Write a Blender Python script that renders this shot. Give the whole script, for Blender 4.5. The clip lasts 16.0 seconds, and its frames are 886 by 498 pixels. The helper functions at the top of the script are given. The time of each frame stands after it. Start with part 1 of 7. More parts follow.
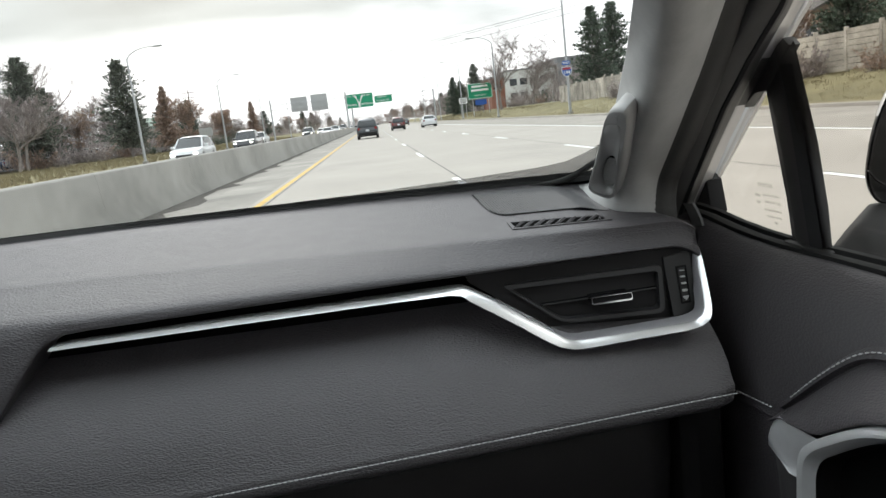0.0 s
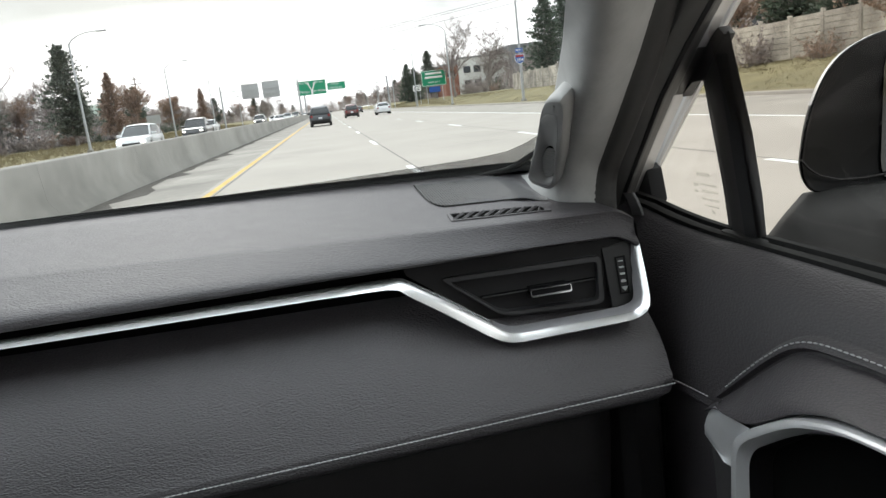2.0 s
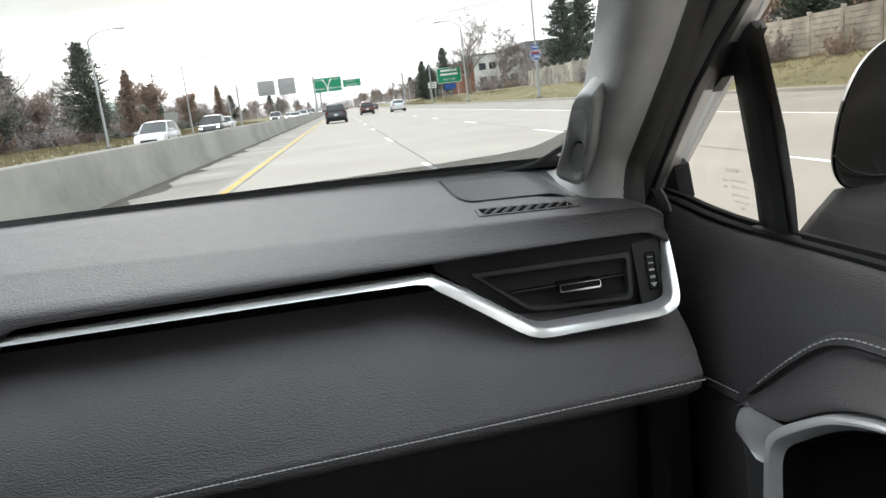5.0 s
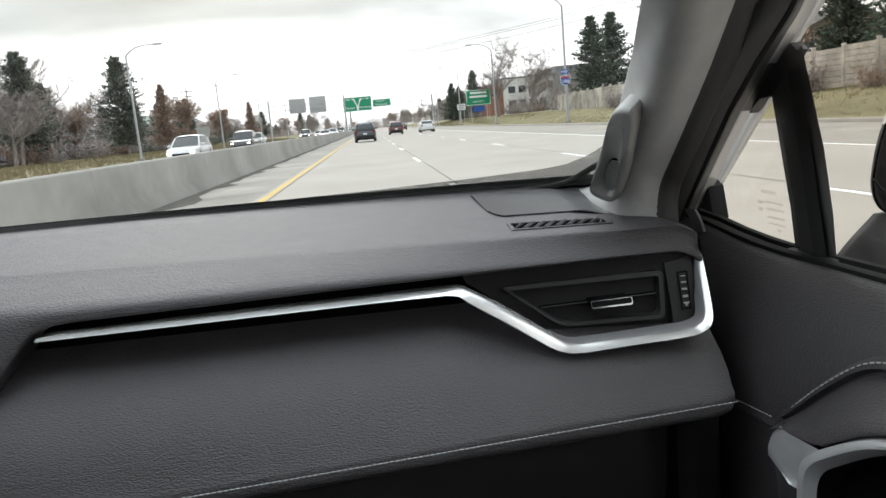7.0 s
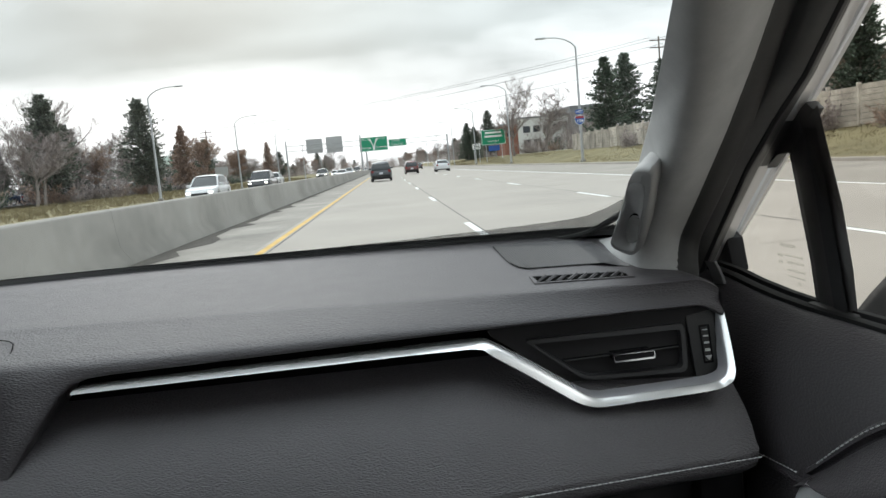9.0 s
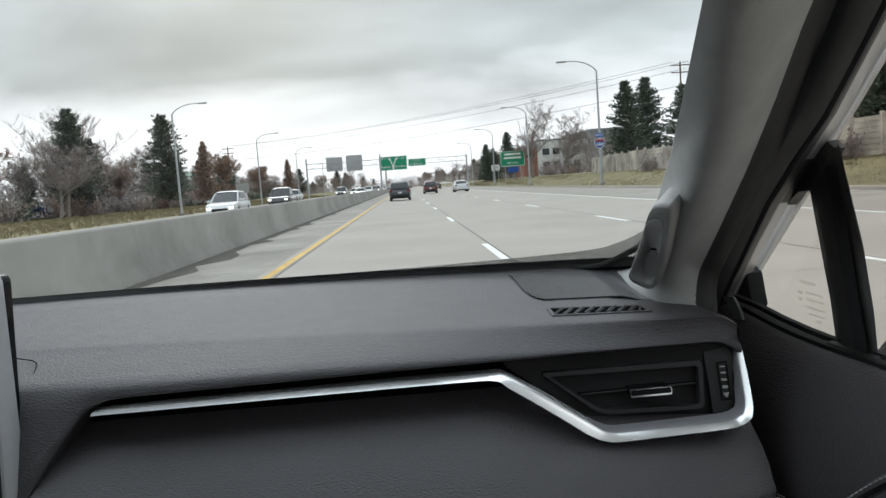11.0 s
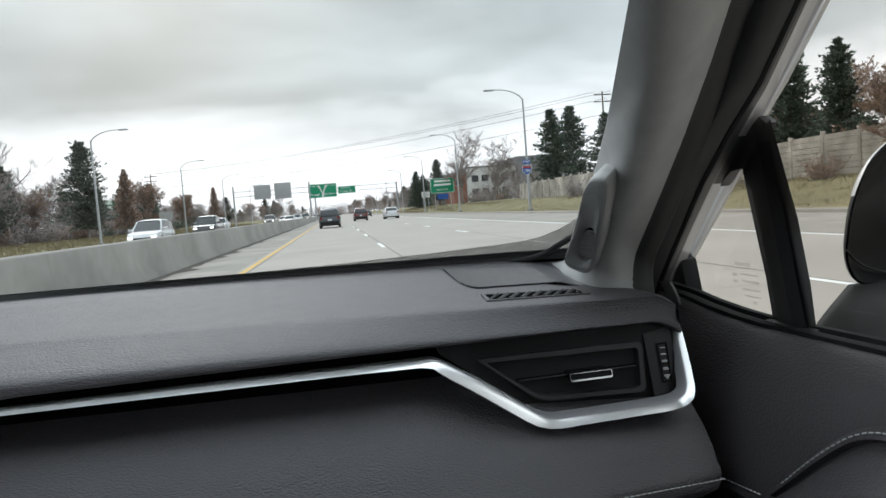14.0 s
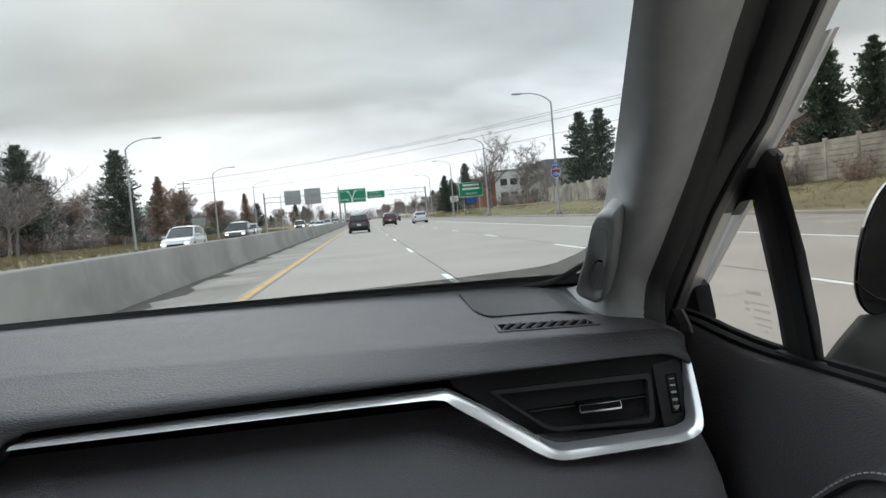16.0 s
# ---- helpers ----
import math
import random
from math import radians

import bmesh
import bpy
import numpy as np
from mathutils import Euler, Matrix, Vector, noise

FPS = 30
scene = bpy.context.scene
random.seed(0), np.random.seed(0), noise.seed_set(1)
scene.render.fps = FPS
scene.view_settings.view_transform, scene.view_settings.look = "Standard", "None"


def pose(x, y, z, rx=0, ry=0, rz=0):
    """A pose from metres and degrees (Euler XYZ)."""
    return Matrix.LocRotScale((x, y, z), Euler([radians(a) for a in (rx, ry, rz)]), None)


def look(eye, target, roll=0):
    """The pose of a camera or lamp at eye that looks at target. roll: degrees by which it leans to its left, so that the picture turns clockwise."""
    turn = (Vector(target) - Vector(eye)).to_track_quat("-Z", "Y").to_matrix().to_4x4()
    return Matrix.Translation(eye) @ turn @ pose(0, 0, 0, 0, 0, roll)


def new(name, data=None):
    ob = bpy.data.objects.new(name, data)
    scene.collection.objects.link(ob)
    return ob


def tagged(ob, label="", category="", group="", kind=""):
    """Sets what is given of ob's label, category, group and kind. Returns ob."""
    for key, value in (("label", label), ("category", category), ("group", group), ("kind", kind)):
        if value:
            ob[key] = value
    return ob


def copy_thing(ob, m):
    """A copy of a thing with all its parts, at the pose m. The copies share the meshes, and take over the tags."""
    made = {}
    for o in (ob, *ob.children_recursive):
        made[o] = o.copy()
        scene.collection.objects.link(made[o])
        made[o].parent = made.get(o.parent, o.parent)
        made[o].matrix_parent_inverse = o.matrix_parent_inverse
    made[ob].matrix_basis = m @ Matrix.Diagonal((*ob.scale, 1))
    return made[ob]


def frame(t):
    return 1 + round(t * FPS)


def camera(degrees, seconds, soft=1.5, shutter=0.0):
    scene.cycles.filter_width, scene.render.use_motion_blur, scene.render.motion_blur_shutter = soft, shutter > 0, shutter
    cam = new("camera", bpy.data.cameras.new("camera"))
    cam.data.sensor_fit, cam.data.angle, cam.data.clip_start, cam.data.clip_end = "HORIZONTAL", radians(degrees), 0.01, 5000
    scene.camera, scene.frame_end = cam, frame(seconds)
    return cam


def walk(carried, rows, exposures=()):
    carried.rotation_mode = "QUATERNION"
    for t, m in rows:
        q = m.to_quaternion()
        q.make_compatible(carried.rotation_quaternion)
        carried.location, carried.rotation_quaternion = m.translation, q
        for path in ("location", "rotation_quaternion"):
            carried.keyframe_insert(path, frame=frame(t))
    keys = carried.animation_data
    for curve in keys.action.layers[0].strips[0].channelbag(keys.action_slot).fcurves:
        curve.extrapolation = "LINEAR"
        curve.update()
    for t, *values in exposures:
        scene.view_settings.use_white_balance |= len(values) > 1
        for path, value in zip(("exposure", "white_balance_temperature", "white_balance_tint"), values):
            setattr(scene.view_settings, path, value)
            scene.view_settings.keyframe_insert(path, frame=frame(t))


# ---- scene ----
cam = camera(62.0, 16.0)
PATH = [
    (0, (0.002, -0.006, 1.204), (0.149, 1.957, 0.85), -6.6),
    (0.5, (0.01, 0.003, 1.196), (0.213, 1.959, 0.832), -6.5),
    (1, (0.007, 0.0, 1.205), (0.239, 1.949, 0.823), -5.3),
    (1.5, (0.019, 0.007, 1.207), (0.265, 1.954, 0.823), -7.0),
    (2, (0.022, 0.008, 1.204), (0.283, 1.95, 0.804), -6.6),
    (2.5, (0.017, 0.008, 1.202), (0.291, 1.946, 0.791), -5.7),
    (3, (0.018, 0.01, 1.201), (0.301, 1.945, 0.785), -5.7),
    (3.5, (0.01, 0.018, 1.201), (0.294, 1.95, 0.77), -4.0),
    (4, (0.008, 0.015, 1.208), (0.278, 1.95, 0.777), -5.2),
    (6.5, (0.003, 0.005, 1.196), (0.181, 1.966, 0.848), -6.1),
    (7, (-0.001, 0.006, 1.196), (0.162, 1.97, 0.855), -5.1),
    (7.5, (-0.006, 0.006, 1.198), (0.164, 1.97, 0.863), -4.7),
    (8, (-0.015, 0.001, 1.204), (0.143, 1.971, 0.898), -4.2),
    (8.5, (-0.01, -0.004, 1.211), (0.127, 1.974, 0.945), -5.3),
    (11, (-0.011, -0.012, 1.226), (0.08, 1.979, 1.049), -4.1),
    (11.5, (-0.016, -0.014, 1.246), (0.058, 1.977, 1.079), -5.6),
    (12, (-0.017, -0.02, 1.252), (-0.003, 1.969, 1.048), -6.8),
    (12.5, (-0.012, -0.022, 1.248), (-0.029, 1.972, 1.095), -7.7),
    (13, (-0.009, 0.014, 1.228), (0.054, 2.005, 1.05), -8.2),
    (13.5, (-0.007, 0.031, 1.192), (0.187, 2.016, 1.041), -4.5),
    (14, (-0.01, 0.027, 1.178), (0.272, 2.003, 1.06), -4.5),
    (14.5, (-0.009, 0.016, 1.164), (0.245, 1.997, 1.058), -3.5),
    (15, (0.005, 0.005, 1.161), (0.29, 1.981, 1.039), -5.8),
    (15.5, (0.004, 0.002, 1.166), (0.25, 1.983, 1.051), -7.1),
    (16, (0.007, 0.007, 1.207), (0.212, 1.994, 1.106), -5.0),
]
walk(cam, [(t, look(eye, target, roll)) for t, eye, target, roll in PATH], [(0, 0.97, 6480, 9), (2, 1.04, 6480, 9), (4, 1.15, 6480, 9), (6.5, 0.99, 6480, 9), (8.5, 0.80, 6420, 8), (11, 0.46, 6250, 8), (12.5, 0.31, 6200, 8), (13.5, 0.46, 6200, 8), (14, 0.56, 6200, 8), (15, 0.58, 6200, 8), (15.5, 0.64, 6200, 8), (16, 0.42, 6200, 8)])

# ---------------------------------------------------------------- light
world = bpy.data.worlds.new("overcast_sky")
scene.world = world
world.use_nodes = True


def build_sky():
    nt = world.node_tree
    nt.nodes.clear()
    N, L = nt.nodes.new, nt.links.new
    out, bg = N("ShaderNodeOutputWorld"), N("ShaderNodeBackground")
    sky = N("ShaderNodeTexSky")
    sky.sky_type, sky.sun_disc = "NISHITA", False
    sky.sun_elevation, sky.sun_rotation = radians(24), radians(-12)
    sky.air_density, sky.dust_density = 2.0, 3.0
    tc, mp = N("ShaderNodeTexCoord"), N("ShaderNodeMapping")
    sep = N("ShaderNodeSeparateXYZ")
    L(tc.outputs["Generated"], sep.inputs[0])
    # cloud layer: directions are flattened onto a ceiling so that clouds crowd together towards the horizon
    h = N("ShaderNodeMath"); h.operation = "MAXIMUM"; h.inputs[1].default_value = 0.0
    L(sep.outputs["Z"], h.inputs[0])
    ha = N("ShaderNodeMath"); ha.operation = "ADD"; ha.inputs[1].default_value = 0.38
    L(h.outputs[0], ha.inputs[0])
    dx = N("ShaderNodeMath"); dx.operation = "DIVIDE"
    dy = N("ShaderNodeMath"); dy.operation = "DIVIDE"
    L(sep.outputs["X"], dx.inputs[0]); L(ha.outputs[0], dx.inputs[1])
    L(sep.outputs["Y"], dy.inputs[0]); L(ha.outputs[0], dy.inputs[1])
    cmb = N("ShaderNodeCombineXYZ")
    L(dx.outputs[0], cmb.inputs[0]); L(dy.outputs[0], cmb.inputs[1])
    mp.inputs["Location"].default_value = (3.1, 1.2, 0.0)
    mp.inputs["Scale"].default_value = (1.25, 1.9, 1.0)
    L(cmb.outputs[0], mp.inputs["Vector"])
    n1 = N("ShaderNodeTexNoise")
    n1.inputs["Scale"].default_value, n1.inputs["Detail"].default_value = 1.25, 7.0
    n1.inputs["Roughness"].default_value, n1.inputs["Distortion"].default_value = 0.5, 0.25
    L(mp.outputs[0], n1.inputs["Vector"])
    ramp = N("ShaderNodeValToRGB")
    ramp.color_ramp.elements[0].position, ramp.color_ramp.elements[0].color = 0.34, (0.43, 0.46, 0.47, 1)
    ramp.color_ramp.elements[1].position, ramp.color_ramp.elements[1].color = 0.66, (0.645, 0.69, 0.70, 1)
    L(n1.outputs["Fac"], ramp.inputs["Fac"])
    # thinner cloud near the horizon lets more light through
    lo = N("ShaderNodeMapRange")
    lo.inputs["From Min"].default_value, lo.inputs["From Max"].default_value = 0.0, 0.075
    lo.inputs["To Min"].default_value, lo.inputs["To Max"].default_value = 0.95, 0.0
    rag = N("ShaderNodeMath"); rag.operation = "MULTIPLY_ADD"; rag.inputs[1].default_value = -0.16
    L(n1.outputs["Fac"], rag.inputs[0]); L(h.outputs[0], rag.inputs[2])
    L(rag.outputs[0], lo.inputs["Value"])
    mixh = N("ShaderNodeMixRGB")
    L(lo.outputs[0], mixh.inputs["Fac"])
    L(ramp.outputs[0], mixh.inputs[1])
    mixh.inputs[2].default_value = (1.12, 1.13, 1.14, 1)
    # an overcast sky grows brighter towards the zenith
    zen = N("ShaderNodeMapRange"); zen.interpolation_type = "SMOOTHSTEP"
    zen.inputs["From Min"].default_value, zen.inputs["From Max"].default_value = 0.28, 1.0
    zen.inputs["To Min"].default_value, zen.inputs["To Max"].default_value = SKY * 0.9, SKY * 2.9
    L(h.outputs[0], zen.inputs["Value"])
    gain = N("ShaderNodeMixRGB"); gain.blend_type = "MULTIPLY"; gain.inputs["Fac"].default_value = 1.0
    L(mixh.outputs[0], gain.inputs[1]); L(zen.outputs[0], gain.inputs[2])
    skym = N("ShaderNodeMixRGB"); skym.blend_type = "MULTIPLY"; skym.inputs["Fac"].default_value = 1.0
    L(sky.outputs[0], skym.inputs[1]); skym.inputs[2].default_value = (0.06, 0.06, 0.06, 1)
    mix = N("ShaderNodeMixRGB"); mix.inputs["Fac"].default_value = 0.96
    L(skym.outputs[0], mix.inputs[1]); L(gain.outputs[0], mix.inputs[2])
    L(mix.outputs[0], bg.inputs["Color"])
    bg.inputs["Strength"].default_value = 1.0
    L(bg.outputs[0], out.inputs["Surface"])


SKY = 0.90
build_sky()
sun = new("sun", bpy.data.lights.new("sun", "SUN"))
sun.data.energy, sun.data.angle, sun.data.color = 0.6, radians(25), (1.0, 0.97, 0.93)
sun.matrix_world = look((0, 0, 0), (0.3, -1.2, -1.0))

# ---------------------------------------------------------------- materials
MATS = {}


def mat(name, color, rough=0.6, metal=0.0, var=0.15, scale=8.0, bump=0.0, bump_scale=60.0, spec=0.5, detail=4.0,
        second=None, coat=0.0, kind="noise", island=0.0, obj=0.0, dist=0.002, rvar=0.07, stretch=(0.38, 1.0, 1.1)):
    """A surface with colour variation at two scales and fine relief. Sizes are per metre."""
    m = bpy.data.materials.new(name)
    m.use_nodes = True
    nt = m.node_tree
    N, L = nt.nodes.new, nt.links.new
    p = nt.nodes["Principled BSDF"]
    p.inputs["Roughness"].default_value, p.inputs["Metallic"].default_value = rough, metal
    p.inputs["Specular IOR Level"].default_value, p.inputs["Coat Weight"].default_value = spec, coat
    geo = N("ShaderNodeNewGeometry")
    base = second or tuple(c * (1 - var) for c in color)
    top = tuple(min(1.0, c * (1 + var)) for c in color)
    n1, n2 = N("ShaderNodeTexNoise"), N("ShaderNodeTexNoise")
    n1.inputs["Scale"].default_value, n1.inputs["Detail"].default_value = scale, detail
    n2.inputs["Scale"].default_value, n2.inputs["Detail"].default_value = scale * 9.0, 3.0
    L(geo.outputs["Position"], n1.inputs["Vector"]); L(geo.outputs["Position"], n2.inputs["Vector"])
    add = N("ShaderNodeMath"); add.operation = "MULTIPLY_ADD"; add.inputs[1].default_value = 0.35
    L(n2.outputs["Fac"], add.inputs[0]); L(n1.outputs["Fac"], add.inputs[2])
    mr = N("ShaderNodeMapRange")
    mr.inputs["From Min"].default_value, mr.inputs["From Max"].default_value = 0.45, 0.9
    L(add.outputs[0], mr.inputs["Value"])
    mix = N("ShaderNodeMixRGB")
    L(mr.outputs[0], mix.inputs["Fac"])
    mix.inputs[1].default_value, mix.inputs[2].default_value = (*base, 1), (*top, 1)
    col = mix.outputs[0]
    for amount, socket in ((island, "geo"), (obj, "obj")):
        if amount:
            src = geo.outputs["Random Per Island"] if socket == "geo" else N("ShaderNodeObjectInfo").outputs["Random"]
            r = N("ShaderNodeMapRange")
            r.inputs["To Min"].default_value, r.inputs["To Max"].default_value = 1 - amount, 1 + amount
            L(src, r.inputs["Value"])
            mu = N("ShaderNodeVectorMath"); mu.operation = "SCALE"
            L(col, mu.inputs[0]); L(r.outputs[0], mu.inputs["Scale"])
            col = mu.outputs[0]
    L(col, p.inputs["Base Color"])
    rr = N("ShaderNodeMapRange")
    rr.inputs["To Min"].default_value, rr.inputs["To Max"].default_value = max(0.02, rough - rvar), min(1, rough + rvar)
    L(n2.outputs["Fac"], rr.inputs["Value"]); L(rr.outputs[0], p.inputs["Roughness"])
    if bump:
        if kind == "leather":
            b = N("ShaderNodeTexVoronoi"); b.feature = "SMOOTH_F1"; b.inputs["Smoothness"].default_value = 0.35
            b.inputs["Scale"].default_value = bump_scale
            st = N("ShaderNodeMapping"); st.inputs["Scale"].default_value = stretch
            ns = N("ShaderNodeTexNoise"); ns.inputs["Scale"].default_value = bump_scale * 0.7
            wob = N("ShaderNodeMixRGB"); wob.blend_type = "LINEAR_LIGHT"; wob.inputs["Fac"].default_value = 0.0005
            L(geo.outputs["Position"], wob.inputs[1]); L(ns.outputs["Color"], wob.inputs[2])
            L(geo.outputs["Position"], ns.inputs["Vector"])
            L(wob.outputs[0], st.inputs["Vector"]); L(st.outputs[0], b.inputs["Vector"])
            inv = N("ShaderNodeMath"); inv.operation = "SUBTRACT"; inv.inputs[0].default_value = 1.0
            L(b.outputs["Distance"], inv.inputs[1])
            height = inv.outputs[0]
        else:
            b = N("ShaderNodeTexNoise")
            b.inputs["Scale"].default_value, b.inputs["Detail"].default_value = bump_scale, 5.0
            L(geo.outputs["Position"], b.inputs["Vector"])
            height = b.outputs["Fac"]
        bn = N("ShaderNodeBump")
        bn.inputs["Strength"].default_value, bn.inputs["Distance"].default_value = bump, dist
        L(height, bn.inputs["Height"]); L(bn.outputs[0], p.inputs["Normal"])
    MATS[name] = m
    return m


def glow(name, color, strength):
    m = bpy.data.materials.new(name)
    m.use_nodes = True
    p = m.node_tree.nodes["Principled BSDF"]
    p.inputs["Base Color"].default_value = (*color, 1)
    p.inputs["Specular IOR Level"].default_value = 0.1
    p.inputs["Emission Color"].default_value, p.inputs["Emission Strength"].default_value = (*color, 1), strength
    return m


def pane_material(name, tint, gloss=1.0):
    """Thin clear pane: light passes straight through, and the surface mirrors by Fresnel."""
    m = bpy.data.materials.new(name)
    m.use_nodes = True
    nt = m.node_tree
    nt.nodes.clear()
    N, L = nt.nodes.new, nt.links.new
    out, mx = N("ShaderNodeOutputMaterial"), N("ShaderNodeMixShader")
    tr, gl, fr = N("ShaderNodeBsdfTransparent"), N("ShaderNodeBsdfGlossy"), N("ShaderNodeFresnel")
    tr.inputs["Color"].default_value = (*tint, 1)
    gl.inputs["Roughness"].default_value = 0.03
    fr.inputs["IOR"].default_value = 1.3
    k = N("ShaderNodeMath"); k.operation = "MULTIPLY"; k.inputs[1].default_value = gloss
    L(fr.outputs[0], k.inputs[0]); L(k.outputs[0], mx.inputs["Fac"])
    L(tr.outputs[0], mx.inputs[1]); L(gl.outputs[0], mx.inputs[2]); L(mx.outputs[0], out.inputs["Surface"])
    return m


M_TOP = mat("soft_dash_top", (0.061, 0.0565, 0.0615), 0.52, spec=0.45, var=0.10, scale=5, bump=0.75, bump_scale=760, kind="leather", dist=0.0009, stretch=(0.42, 1.0, 1.1))
M_LEATHER = mat("black_grained_leatherette", (0.084, 0.0785, 0.085), 0.5, var=0.10, scale=6, bump=0.9, bump_scale=800, kind="leather", dist=0.0010, stretch=(0.42, 1.0, 1.1))
M_DOORSKIN = mat("black_grained_door_leatherette", (0.056, 0.051, 0.0555), 0.48, var=0.10, scale=6, bump=0.6, bump_scale=700, kind="leather", dist=0.0008, stretch=(1.0, 0.38, 1.0))
M_PLASTIC = mat("hard_black_plastic", (0.018, 0.018, 0.019), 0.55, var=0.12, scale=14, bump=0.15, bump_scale=900, dist=0.0003)
# near-black without sheen: the shade of hollows and gaps is put into the colour
M_HOLLOW_SHADE = mat("hollow_shade_black", (0.007, 0.007, 0.007), 1.0, var=0.1, spec=0.0)
M_LOWER = mat("lower_black_plastic", (0.016, 0.0152, 0.0165), 0.55, var=0.12, scale=14, bump=0.15, bump_scale=900, dist=0.0003, spec=0.25)
M_FRAME = mat("dull_grey_black_plastic", (0.022, 0.0215, 0.023), 0.5, var=0.08, scale=14)
M_GLOSS = mat("gloss_black_plastic", (0.008, 0.008, 0.009), 0.2, var=0.05, scale=10, spec=0.12, rvar=0.01)
M_RUBBER = mat("black_rubber_seal", (0.019, 0.0185, 0.0185), 0.75, var=0.15, scale=20)
M_SILVER = mat("satin_silver_trim", (0.94, 0.94, 0.95), 0.24, metal=0.7, var=0.01, scale=6, rvar=0.0)
M_CHROME = mat("chrome", (0.85, 0.85, 0.87), 0.08, metal=1.0, var=0.02, scale=40, rvar=0.0)
M_CLOTH = mat("grey_woven_pillar_cloth", (0.43, 0.43, 0.425), 0.85, var=0.07, scale=30, bump=0.4, bump_scale=1400, dist=0.0004)
M_TWEETER = mat("grey_moulded_plastic", (0.26, 0.26, 0.258), 0.5, var=0.05, scale=30, bump=0.1, bump_scale=900, dist=0.0003)
M_HEADLINER = mat("pale_grey_headliner", (0.42, 0.42, 0.41), 0.9, var=0.06, scale=20, bump=0.3, bump_scale=700)
M_THREAD = mat("pale_grey_thread", (0.52, 0.52, 0.53), 0.8, var=0.1, scale=200)
M_PRINT = mat("white_print", (0.45, 0.45, 0.45), 0.6, var=0.05, scale=50)
M_GLASS = pane_material("clear_window_glass", (0.955, 0.935, 0.915), 0.08)
M_ETCH = pane_material("faint_etching", (0.89, 0.89, 0.88), 0.0)
M_SCREEN = pane_material("faintly_green_windscreen_glass", (0.945, 0.962, 0.968), 0.04)
M_PULL = mat("satin_silver_pull", (0.74, 0.74, 0.76), 0.32, metal=0.5, var=0.03, scale=60, rvar=0.01)
M_POST = mat("matt_black_post_plastic", (0.050, 0.048, 0.048), 0.45, var=0.12, scale=14, bump=0.1, bump_scale=900, dist=0.0003)
M_BODY = mat("silver_car_paint", (0.60, 0.59, 0.585), 0.32, metal=0.2, var=0.03, scale=10, coat=0.6)
M_CONCRETE = mat("worn_road_concrete", (0.33, 0.30, 0.267), 0.88, var=0.10, scale=0.35, bump=0.3, bump_scale=30, detail=8)
M_SHOULDER = mat("stained_shoulder_concrete", (0.27, 0.245, 0.215), 0.9, var=0.18, scale=0.5, bump=0.3, bump_scale=25, detail=8)
M_BARRIER = mat("weathered_barrier_concrete", (0.25, 0.238, 0.217), 0.9, var=0.26, scale=0.38, bump=0.4, bump_scale=22, detail=9)
M_YELLOW = mat("worn_yellow_road_paint", (0.52, 0.325, 0.07), 0.7, var=0.18, scale=3, bump=0.2, bump_scale=40)
M_WHITE = mat("worn_white_road_paint", (0.74, 0.74, 0.72), 0.7, var=0.10, scale=3, bump=0.2, bump_scale=40)
M_TAR = mat("dark_joint_sealant", (0.07, 0.068, 0.065), 0.85, var=0.2, scale=3)
M_GRASS = mat("winter_grass", (0.165, 0.14, 0.07), 0.95, var=0.35, scale=0.25, second=(0.125, 0.108, 0.052), bump=0.8, bump_scale=6, detail=9, dist=0.05)
M_GALV = mat("galvanised_steel", (0.42, 0.43, 0.44), 0.5, metal=0.6, var=0.1, scale=6)
M_GREEN = mat("green_sign_sheeting", (0.0, 0.24, 0.12), 0.5, var=0.06, scale=3)
M_BLUE = mat("blue_sign_sheeting", (0.02, 0.09, 0.35), 0.5, var=0.06, scale=3)
M_SIGNWHITE = mat("white_sign_sheeting", (0.75, 0.76, 0.75), 0.5, var=0.05, scale=3)
M_SIGNBACK = mat("bare_aluminium_sign_back", (0.42, 0.43, 0.43), 0.5, metal=0.5, var=0.12, scale=2)

# ---------------------------------------------------------------- building helpers


def lerp(a, b, t):
    return a + (b - a) * t


def curve(pts, x):
    """Smooth-ish piecewise value through (x, v) pairs."""
    if x <= pts[0][0]:
        return pts[0][1]
    for (x0, v0), (x1, v1) in zip(pts, pts[1:]):
        if x <= x1:
            return lerp(v0, v1, (x - x0) / (x1 - x0))
    return pts[-1][1]


def finish(bm, sharp=35.0, recalc=True):
    if recalc:
        bmesh.ops.recalc_face_normals(bm, faces=bm.faces)
    for f in bm.faces:
        f.smooth = True
    lim = radians(sharp)
    for e in bm.edges:
        if len(e.link_faces) == 2 and e.calc_face_angle(0) > lim:
            e.smooth = False


def part(name, bm, material, parent=None, label="", sharp=35.0, recalc=True):
    me = bpy.data.meshes.new(name)
    finish(bm, sharp, recalc)
    bm.to_mesh(me)
    bm.free()
    me.materials.append(material)
    ob = new(name, me)
    if parent is not None:
        ob.parent = parent
    if label:
        ob["label"] = label
    return ob


def thing(name, label, category, at=(0, 0, 0), group="", kind=""):
    ob = new(name)
    ob.empty_display_size = 0.1
    ob.location = at
    return tagged(ob, label, category, group, kind)


def shifted(ob, at):
    """Moves a part's mesh so that it sits under a parent placed at that spot."""
    ob.data.transform(Matrix.Translation(-Vector(at)))
    return ob


